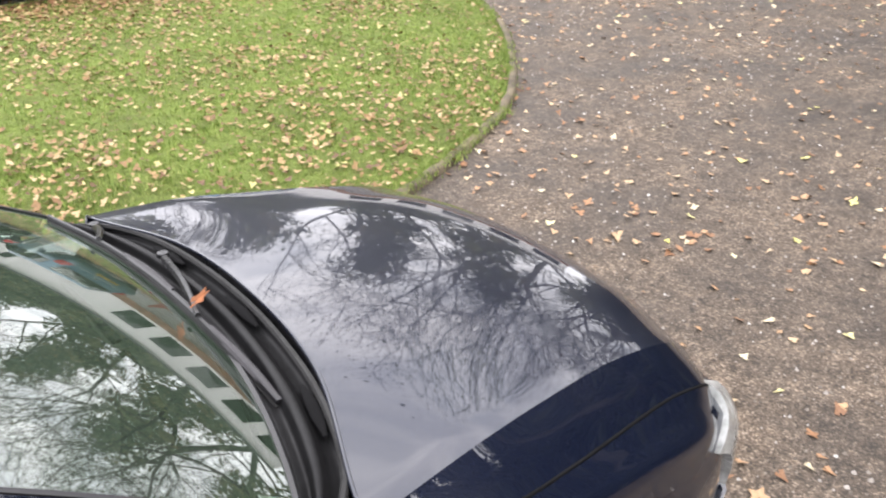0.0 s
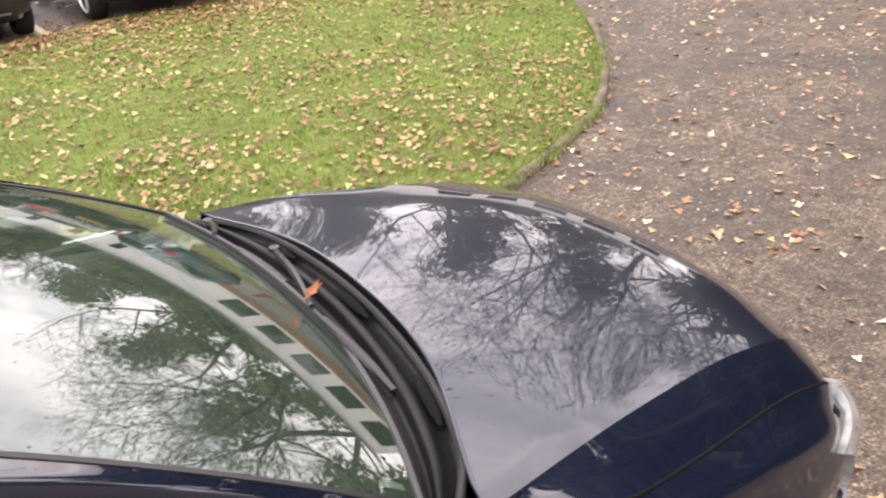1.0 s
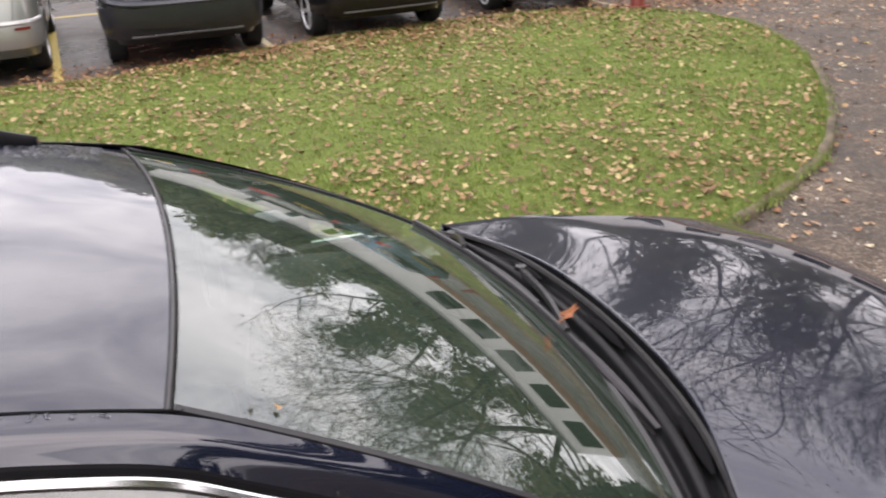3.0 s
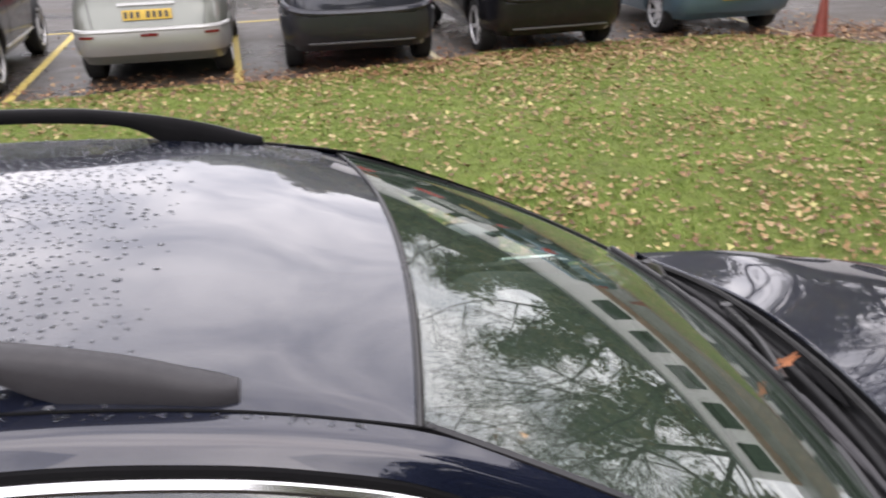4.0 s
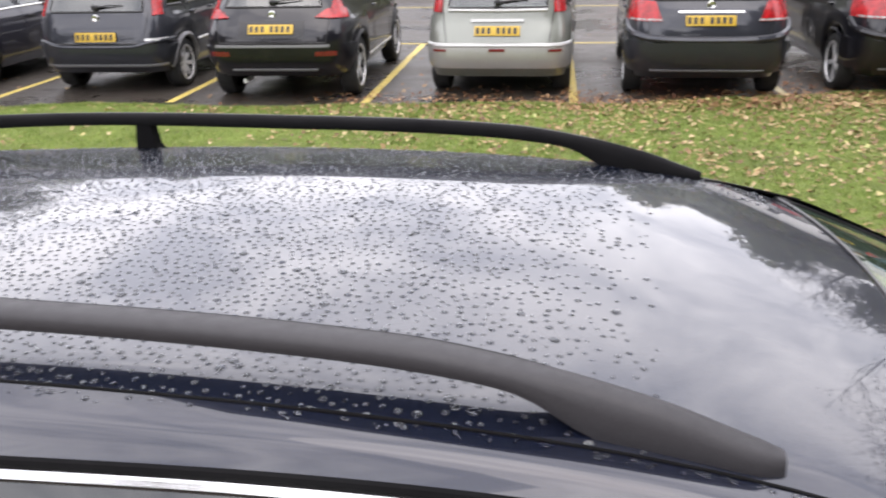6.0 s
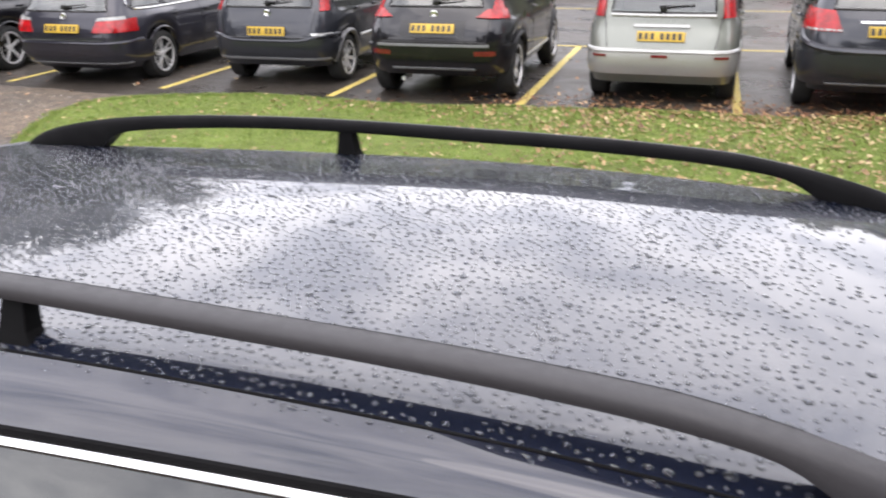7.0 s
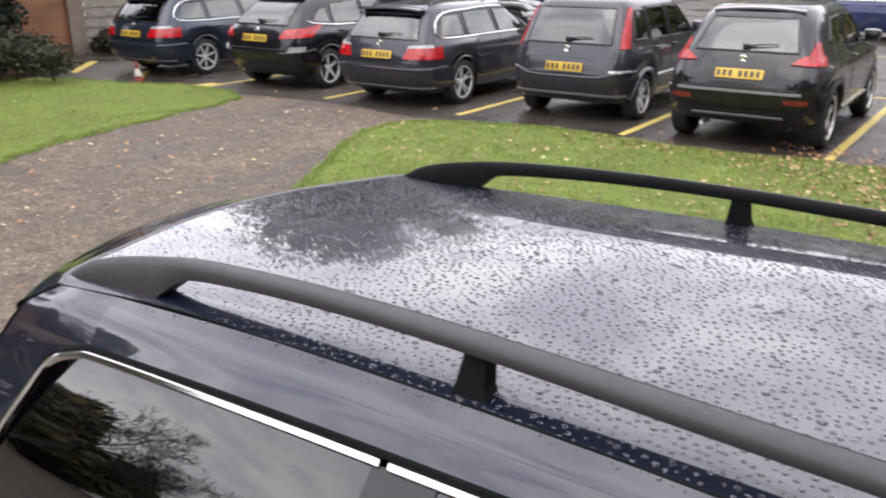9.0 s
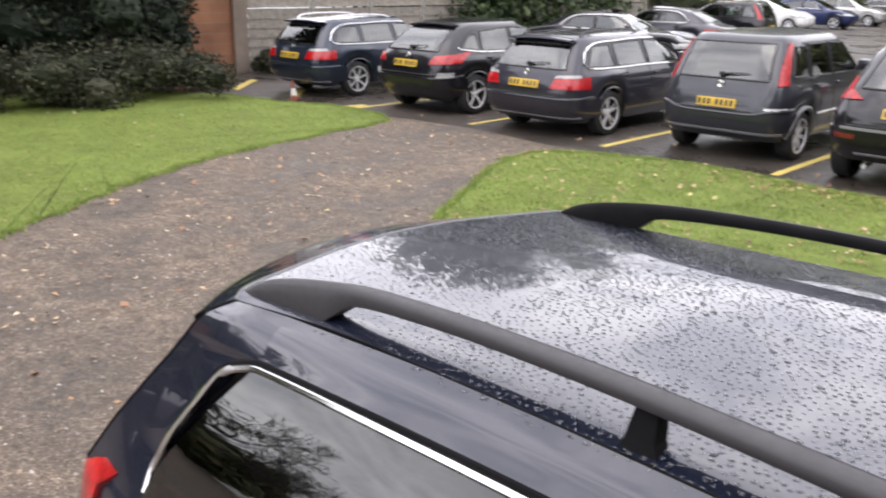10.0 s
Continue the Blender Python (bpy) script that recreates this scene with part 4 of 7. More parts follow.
SPECS["saloon"] = dict(
    paint=M_BLACK_PAINT, wb=2.85, R=0.33, belt=0.93, mid=1.3, nr=6, nf=5, wheel="five", crown=0.05,
    levels=[(0.22, -0.85, 3.5, 0.82), (0.36, -1.05, 3.66, 0.87), (0.52, -1.12, 3.7, 0.89), (0.7, -1.12, 3.6, 0.89), (0.86, -1.0, 3.0, 0.86), (0.95, -0.6, 2.35, 0.81), (1.1, -0.3, 2.0, 0.745), (1.28, 0.1, 1.6, 0.67), (1.36, 0.32, 1.35, 0.62), (1.39, 0.5, 1.2, 0.57)],
    side_windows=[[(0.15, 1.0), (1.0, 0.985), (0.95, 1.3), (0.45, 1.25)], [(1.08, 0.985), (2.05, 0.975), (1.6, 1.27), (1.05, 1.3)]],
    surround=[(2.1, 0.97), (1.0, 0.975), (0.1, 0.985), (0.05, 1.03), (0.4, 1.27), (0.95, 1.32), (1.6, 1.29), (2.1, 0.99)],
    rear_window=[(-0.6, 1.0), (0.6, 1.0), (0.5, 1.28), (-0.5, 1.28)], screen=[(-0.64, 0.99), (0.64, 0.99), (0.52, 1.3), (-0.52, 1.3)],
    lamps=[([(0.5, 0.66), (1.05, 0.66), (1.0, 0.82), (0.55, 0.82)], M_REDLENS, "red tail lamp")],
    panels=[bumper_strip(0.84, 0.3, 0.55, 0.5, M_BLACK_PAINT, 0.02, "black bumper")],
    front_panels=[("grille", [(-0.28, 0.5), (0.28, 0.5), (0.25, 0.68), (-0.25, 0.68)], M_CHROME, 0.01, "chrome grille")],
    headlamps=[[(0.42, 0.58), (0.62, 0.58), (0.62, 0.7), (0.42, 0.7)], [(0.66, 0.58), (0.86, 0.58), (0.86, 0.7), (0.66, 0.7)]], plate=(0.0, 0.7), badge=None, seams=[(0.2, 0.4, 0.98), (1.04, 0.3, 0.98), (2.15, 0.35, 0.93)], handles=[(0.4, 0.86), (1.25, 0.85)], mirror=1.95, gate=(0.62, 0.58), wiper=(0.0, 1.02))


def spec(base, paint, **more):
    s = dict(SPECS[base])
    s["ledges"] = LEDGES.get(base, [])
    old = s["paint"]
    s["panels"] = [(n, q, paint if m is old else m, o, "painted bumper" if m is old else lab) for n, q, m, o, lab in s.get("panels", [])]
    s["paint"] = paint
    s.update(more)
    return s

# ---- the dark estate car that the camera goes along ----
hero = thing("estate_car", "navy black estate car with wet roof and grey roof rails", "car", at=pose(0, 0, 0))
both = lambda line: [(x, -y, z) for x, y, z in line]
mirror_line = lambda half: half + [(x, -y, z) for x, y, z in half[-2::-1]]

hero_shell = Shell([(0.2, -2.3, 2.33, 0.82), (0.35, -2.48, 2.46, 0.875), (0.5, -2.54, 2.50, 0.89), (0.65, -2.55, 2.50, 0.895), (0.70, -2.545, 2.47, 0.894), (0.76, -2.54, 2.38, 0.893), (0.82, -2.53, 2.12, 0.886), (0.87, -2.52, 1.78, 0.88), (0.91, -2.51, 1.45, 0.872), (0.945, -2.49, 1.2, 0.85), (0.965, -2.46, 1.05, 0.82)], -1.5, 12, 8)
part("body", hero_shell.mesh((-1.36, 1.36), 0.375, 0.32, top=False, levels=30, sides=96), M_NAVY, hero, "glossy navy black bodywork", sharp=60)
part("underbody", joined(box(4.3, 1.3, 0.5, 0, 0, 0.42, 0.05), *[box(0.86, 1.64, 0.02, x, 0, 0.71) for x in (-1.36, 1.36)]), M_UNDER, hero)
add_wheels(hero, 2.72, 0.885, 0.32, "five", 0.215, None, -1.36)

# bonnet, wings, front end
gap = [(1.31, -0.70, 0.965), (1.39, -0.762, 0.95), (1.56, -0.80, 0.925), (1.75, -0.782, 0.901), (2.13, -0.712, 0.840), (2.295, -0.69, 0.792), (2.37, -0.66, 0.735)]
crease = [(1.325, -0.740, 0.990), (1.578, -0.700, 0.989), (1.782, -0.660, 0.967), (2.035, -0.617, 0.932), (2.267, -0.587, 0.870), (2.41, -0.54, 0.775)]
inner = [(1.452, -0.35, 1.018), (1.8, -0.35, 0.990), (2.1, -0.345, 0.950), (2.33, -0.33, 0.886), (2.47, -0.30, 0.790)]
middle = [(1.482, 0, 1.025), (1.8, 0, 0.997), (2.1, 0, 0.958), (2.35, 0, 0.893), (2.492, 0, 0.797)]
top_lines = [crease, [(x + 0.004, y + 0.05, z + 0.006) for x, y, z in crease], inner, middle]
top_lines += [both(l) for l in top_lines[-2::-1]]
edge_band = loft([gap, [(0.5 * a[0] + 0.5 * b[0], 0.5 * a[1] + 0.5 * b[1], 0.5 * a[2] + 0.5 * b[2] + 0.004) for a, b in zip(spline(gap, np.linspace(0, 1, 12)), spline(crease, np.linspace(0, 1, 12)))], crease], 44, 10)
bonnet = part("bonnet", joined(loft(top_lines, 44, 64), edge_band, mirrored(edge_band)), M_NAVY, hero, "glossy dark bonnet with a crease at each side", sharp=0)
rear_edge = spline([(1.31, -0.70, 0.965), (1.325, -0.740, 0.990), (1.332, -0.690, 0.997), (1.452, -0.35, 1.018), (1.482, 0, 1.025), (1.452, 0.35, 1.018), (1.332, 0.690, 0.997), (1.325, 0.740, 0.990), (1.31, 0.70, 0.965)], np.linspace(0, 1, 60))
part("bonnet_edge", tube(rear_edge, 0.0045, 6), M_NAVY, bonnet, "bright worn lip of the bonnet")
part("bonnet_flange", loft([[tuple(p) for p in rear_edge[::6]], [(p[0] - 0.004, p[1], p[2] - 0.05) for p in rear_edge[::6]]], 40, 3), M_TRIM, bonnet)
for s in (1, -1):
    g = [(x, s * y, z) for x, y, z in gap]
    part("bonnet_gap", tube([(x, y, z - 0.001) for x, y, z in g], 0.0042, 6, n=40), M_UNDER, bonnet, "dark panel gap")
    rim = [(1.24, -0.854, 0.907), (1.4, -0.858, 0.895), (1.6, -0.855, 0.878), (1.92, -0.833, 0.832), (2.18, -0.796, 0.768), (2.31, -0.742, 0.71), (2.36, -0.71, 0.68)]
    sill = [(1.22, -0.884, 0.827), (1.4, -0.884, 0.815), (1.6, -0.879, 0.798), (1.92, -0.851, 0.752), (2.18, -0.808, 0.688), (2.31, -0.75, 0.63), (2.36, -0.715, 0.60)]
    wing = [[(x, -s * (y - 0.006), z) for x, y, z in gap],
            [(0.5 * (a[0] + b[0]), -s * 0.5 * (a[1] + b[1]), 0.5 * (a[2] + b[2]) + 0.003) for a, b in zip(gap, rim)],
            [(x, -s * y, z) for x, y, z in rim], [(x, -s * y, z) for x, y, z in sill]]
    part("front_wing", loft(wing, 34, 14), M_NAVY, hero, "glossy dark front wing", sharp=0)
    lamp = [(s * 0.67, 0.52), (s * 0.735, 0.47), (s * 0.80, 0.70), (s * 0.655, 0.765)]
    part("headlamp", patch(lambda q, z: hero_shell.wrap(q, z, True), lamp, 14, 8, 0.012, 0.03, (0, 0, 0.6)), M_CLEARLENS, hero, "clear headlamp lens")
    part("tail_lamp", patch(lambda q, z: hero_shell.wrap(q, z), [(s * 0.6, 0.68), (s * 1.02, 0.68), (s * 0.98, 0.955), (s * 0.62, 0.955)], 14, 8, 0.014, 0.03, (0, 0, 0.6)), M_REDLENS, hero, "red tail lamp")
    for x in (-1.36, 1.36):
        arc = []
        for q in np.linspace(0, math.pi, 22):
            px, pz = x + 0.375 * math.cos(q), max(0.2, 0.32 + 0.375 * math.sin(q))
            arc.append(hero_shell.side(px, pz, s) + Vector((0, s * 0.003, 0)))
        part("wheel_arch", tube(arc, 0.012, 6), M_NAVY, hero)
part("grille", patch(lambda y, z: hero_shell.front(y, z), [(-0.5, 0.48), (0.5, 0.48), (0.46, 0.70), (-0.46, 0.70)], 20, 6, 0.012, 0.02, (0, 0, 0.6)), M_TRIM, hero, "black grille")
for k in range(4):
    part("grille_bar", tube([hero_shell.front(y, 0.52 + 0.045 * k) + Vector((0.018, 0, 0)) for y in np.linspace(-0.46, 0.46, 12)], 0.007, 5), M_CHROME, hero, "thin chrome bar")
part("bumper", patch(lambda q, z: hero_shell.wrap(q, z, True), [(-1.2, 0.26), (1.2, 0.26), (1.15, 0.46), (-1.15, 0.46)], 40, 6, 0.02, 0.03, (0, 0, 0.6)), M_NAVY, hero)
part("rear_bumper", patch(lambda q, z: hero_shell.wrap(q, z), [(-1.35, 0.28), (1.35, 0.28), (1.3, 0.58), (-1.3, 0.58)], 40, 6, 0.025, 0.03, (0, 0, 0.6)), M_NAVY, hero)
plate_part(hero, pose(hero_shell.rear(0, 0.75).x - 0.02, 0, 0.75))

def screen_half(v):
    return 0.705 - 0.140 * v + 0.020 * v * (1 - v)


def screen_top_x(y):
    """The front edge of the roof, bowed forward in the middle."""
    return 0.566 - 0.05 * (y / 0.566) ** 2 - 0.018 * y / 0.566


def screen_at(u, v):
    """A point of the windscreen: u from side to side, v from foot to roof."""
    half = screen_half(v)
    x = (1 - v) * (1.350 - 0.125 * u * u) + v * screen_top_x(0.565 * u) + (0.09 - 0.032 * u * u) * v * (1 - v)
    z = (1 - v) * (1.008 + 0.018 * u * u) + v * (1.436 - 0.034 * u * u) + (0.126 - 0.060 * u * u) * v * (1 - v)
    return (x, half * u, z)


def on_screen(x, y, lift=0.0):
    """The point of the windscreen over a place of the plan."""
    lo, hi = -0.1, 1.0
    for _ in range(30):
        v = (lo + hi) / 2
        u = y / screen_half(v)
        if screen_at(u, v)[0] > x:
            lo = v
        else:
            hi = v
    return (x, y, screen_at(u, v)[2] + lift)


# scuttle, wipers
US = (-1, -0.8, -0.55, -0.28, 0, 0.28, 0.55, 0.8, 1)
glass_base = [screen_at(u, 0.0) for u in US]
lip = mirror_line([(1.292, -0.705, 0.978), (1.362, -0.61, 0.990), (1.425, -0.42, 1.000), (1.456, -0.21, 1.005), (1.466, 0, 1.007)])


def between(k, dz):
    """A line of the scuttle: k from the glass to the bonnet's lip, dz above the straight joint."""
    return [(a[0] + (b[0] - a[0]) * k, a[1] + (b[1] - a[1]) * k, a[2] + (b[2] - a[2]) * k + dz) for a, b in zip(glass_base, lip)]


part("scuttle", loft([[(x - 0.02, y, z - 0.012) for x, y, z in glass_base], between(0.10, -0.014), between(0.30, -0.020), between(0.42, 0.003), between(0.55, 0.004), between(0.72, -0.020), between(0.90, -0.022), between(1.0, -0.006)], 60, 60), M_SCUTTLE, hero, "black plastic scuttle panel with moulded ridges", sharp=0)
part("scuttle_seal", tube([(x - 0.004, y, z + 0.006) for x, y, z in lip], 0.008, 6, n=50), M_RUBBER, hero, "rubber bonnet seal")
for y0, y1, k in ((-0.52, -0.34, 0.80), (-0.12, 0.06, 0.80), (0.26, 0.42, 0.80)):
    line = spline(between(k, -0.004), np.linspace(0, 1, 90))
    part("scuttle_vent", tube([tuple(p) for p in line if y0 < p[1] < y1], [0.004, 0.013, 0.013, 0.004], 8, flat=0.5), M_UNDER, hero, "dark air intake slot in the scuttle")


def wiper(path, pivot, label):
    w = part("wiper", tube([(x, y, z + 0.012) for x, y, z in path], 0.0065, 6, n=28), M_TRIM, hero, label)
    part("wiper_blade", tube([(x - 0.003, y, z + 0.001) for x, y, z in path], 0.005, 4, n=28), M_RUBBER, w)
    bar = spline(path, np.linspace(0.0, 0.42, 14))
    part("wiper_spoiler", tube([(x + 0.004, y, z + 0.014) for x, y, z in bar], [0.006, 0.011, 0.011, 0.007], 6, flat=0.6), M_RAIL, w, "grey moulded wiper bar")
    m = path[len(path) // 2]
    p = spline([pivot, ((pivot[0] + m[0]) / 2 + 0.008, (pivot[1] + m[1]) / 2, (pivot[2] + m[2]) / 2 + 0.016), (m[0], m[1], m[2] + 0.020)], np.linspace(0, 1, 14))
    part("wiper_arm", joined(tube(p, [0.013, 0.010, 0.007], 6), lathe_up(0.017, 0.022, pivot)), M_TRIM, w)


def lathe_up(r, h, at):
    v, f = lathe([(r, -h), (r, h * 0.4), (r * 0.8, h * 0.7), (0.0, h * 0.75)], 14)
    return [(at[0] + x, at[1] + z, at[2] + y) for x, y, z in v], [tuple(reversed(q)) for q in f]


wiper([on_screen(1.352, -0.375, 0.004), on_screen(1.346, -0.25, 0.004), on_screen(1.332, -0.05, 0.004), on_screen(1.318, 0.148, 0.004), on_screen(1.298, 0.294, 0.004)], (1.395, 0.33, 1.006), "black wiper resting at the foot of the screen")
wiper([on_screen(1.330, 0.10, 0.004), on_screen(1.308, 0.26, 0.004), on_screen(1.272, 0.42, 0.004), on_screen(1.205, 0.62, 0.004)], (1.315, 0.63, 0.998), "black wiper resting at the foot of the screen")

# windscreen, roof
screen_top = [screen_at(u, 1.0) for u in US]
part("windscreen", ([screen_at(-1 + 2 * a / 39, b / 25) for a in range(40) for b in range(26)], grid_faces(40, 26)), M_SCREEN, hero, "green-tinted curved windscreen", sharp=0)
slip = on_screen(1.20, -0.650, -0.006)
part("parking_slip", moved(box(0.045, 0.016, 0.001, 0, 0, 0), pose(*slip, 0, 34, -8)), M_RENDERWHITE, hero, "small white paper slip at the foot of the screen", smooth=False)
part("screen_surround", joined(tube([(x, y, z + 0.001) for x, y, z in glass_base], 0.008, 5, n=40), tube([screen_at(-1, v) for v in np.linspace(0, 1, 16)], 0.007, 5), tube([screen_at(1, v) for v in np.linspace(0, 1, 16)], 0.007, 5)), M_TRIM, hero, "black edge round the screen")
EDGE = [(-2.04, 1.415), (-1.7, 1.440), (-1.35, 1.460), (-1.0, 1.478), (-0.6, 1.490), (-0.3, 1.491), (0.0, 1.483), (0.1, 1.475), (0.2, 1.464), (0.3, 1.451), (0.40, 1.4335), (0.47, 1.4195), (0.54, 1.402)]
EDGE_Y = [(-2.04, 0.597), (-1.7, 0.560), (-1.35, 0.551), (-0.6, 0.550), (0.3, 0.552), (0.43, 0.560), (0.54, 0.568)]


def roof_row(x, back=0.0):
    """A line across the roof: nearly flat, turning down beside the rails."""
    w, z = along(EDGE_Y, x), along(EDGE, x)
    k = along([(0.0, 1.0), (0.1, 1.03), (0.3, 1.225), (0.4, 1.30), (0.47, 1.25)], x)
    half = [(x, -w, z), (x - 0.2 * back, -w + 0.034, z + 0.011), (x - 0.55 * back, -0.4, z + 0.018 * k), (x - 0.88 * back, -0.2, z + 0.025 * k), (x - back, 0, z + 0.028 * k)]
    return mirror_line(half)


front_row = [(x - 0.012, y, z + 0.002) for x, y, z in screen_top]
roof_rows = [front_row] + [[(x + dx, y, z) for (x, y, z), dx in zip(roof_row(0.47), (0, 0, 0.005, 0.012, 0.014, 0.010, -0.004, -0.02, -0.025))]] + [roof_row(x) for x in (0.40, 0.3, 0.1, -0.2, -0.6, -1.1)] + [roof_row(-1.7, 0.03), roof_row(-2.04, 0.125)]
roof_rows[0][0], roof_rows[0][-1] = (front_row[0][0], -0.570, front_row[0][2]), (front_row[-1][0], 0.570, front_row[-1][2])
roof_skin = loft(roof_rows, 80, 110)
roof_grid = np.array(roof_skin[0]).reshape(80, 110, 3)
for _ in range(40):
    z = roof_grid[:, :, 2]
    z[:, 1:-1] += 0.3 * (z[:, 2:] + z[:, :-2] - 2 * z[:, 1:-1])
roof = part("roof_panel", ([tuple(p) for p in roof_grid.reshape(-1, 3)], roof_skin[1]), M_NAVY, hero, "glossy dark roof panel beaded with rain", sharp=0)
part("roof_seam", tube([((a[0] + b[0]) / 2, a[1], (a[2] + b[2]) / 2 + 0.001) for a, b in zip(front_row, screen_top)], 0.0042, 5, n=50), M_TRIM, hero, "black seam above the screen")
part("tailgate_seam", tube([(x - 0.002, y, z + 0.0005) for x, y, z in roof_rows[-1]], 0.0028, 5, n=40), M_GREYTRIM, hero, "thin pale seam of the tailgate")
edge = [tuple(p) for p in spline(mirror_line([(-2.14, -0.655, 1.360), (-2.272, -0.46, 1.374), (-2.360, -0.2, 1.385), (-2.382, 0, 1.388)]), np.linspace(0, 1, 9))]
under = [(x + 0.015, y, z - 0.03) for x, y, z in edge]
part("tailgate_top", loft([[(x - 0.006, y, z) for x, y, z in roof_rows[-1]], [((a[0] + b[0]) / 2, a[1] * 0.5 + b[1] * 0.5, (a[2] + b[2]) / 2 + 0.003) for a, b in zip(roof_rows[-1], edge)], edge, under, [(x + 0.1, y, z - 0.02) for x, y, z in under]], 50, 26), M_NAVY, hero, "dark spoiler edge above the rear window", sharp=0)
tail = [[(x + 0.05, y * 0.93, z - 0.03) for x, y, z in edge], [(-2.36 + 0.25 * (y / 0.65) ** 2, y * 1.06, 1.2) for x, y, z in edge], [(-2.43 + 0.18 * (y / 0.65) ** 2, y * 1.13, 1.0) for x, y, z in edge], [(-2.43 + 0.12 * (y / 0.65) ** 2, y * 1.13, 0.93) for x, y, z in edge]]
part("rear_window", loft(tail, 30, 16), M_DARKGLASS, hero, "dark tinted rear window", sharp=0)

# roof sides, pillars, side windows, on each side
glass_side = [screen_at(-1, v) for v in (0.0, 0.3, 0.6, 0.85)]
SIDE_X = (0.3, 0.1, -0.2, -0.6, -1.0, -1.4, -1.84)
cant_in = [(x, y - 0.007, z + 0.001) for x, y, z in glass_side] + [(0.545, -0.578, 1.398), (0.43, -0.566, 1.4265)] + [(x, -along(EDGE_Y, x) - 0.005, along(EDGE, x) - 0.002) for x in SIDE_X]
OUT_Z = [(-1.84, 1.352), (-1.4, 1.388), (-1.0, 1.412), (-0.6, 1.430), (-0.2, 1.445), (0.1, 1.443), (0.3, 1.420), (0.43, 1.393), (0.52, 1.366), (0.62, 1.312), (0.75, 1.240), (0.9, 1.152), (1.05, 1.062), (1.2, 0.985)]
OUT_Y = [(-1.84, -0.655), (-1.4, -0.645), (-1.0, -0.632), (-0.6, -0.620), (-0.2, -0.613), (0.3, -0.614), (0.52, -0.624), (0.75, -0.640), (0.9, -0.664), (1.05, -0.702), (1.2, -0.760)]
cant_out = [(x, along(OUT_Y, x), along(OUT_Z, x)) for x in (1.2, 0.98, 0.78, 0.60, 0.52, 0.43) + SIDE_X]
cant_mid = [((a[0] + b[0]) / 2, (a[1] + b[1]) / 2 - 0.005, (a[2] + b[2]) / 2 + 0.009) for a, b in zip(cant_in, cant_out)]
chrome_line = [(x, y - 0.003, z - 0.022) for x, y, z in cant_out] + [(-1.887, -0.664, 1.318), (-1.935, -0.673, 1.301), (-1.978, -0.687, 1.270), (-2.022, -0.722, 1.200), (-2.078, -0.764, 1.108), (-2.100, -0.802, 1.030), (-2.10, -0.828, 0.972)]
belt_line = [(1.16, -0.80, 0.968), (0.7, -0.825, 0.968), (0.2, -0.842, 0.968), (-0.5, -0.848, 0.968), (-1.3, -0.846, 0.968), (-2.05, -0.835, 0.970)]


def side_at(x, h):
    """A point of the side glazing: x along the car, h from belt to roof."""
    zt, yt = along(OUT_Z, x) - 0.022, along(OUT_Y, x) - 0.001
    return Vector((x, yt + (-0.845 + 0.045 * max(0.0, x) - yt) * (1 - h) - 0.042 * math.sin(math.pi * h), 0.97 + (zt - 0.97) * h))


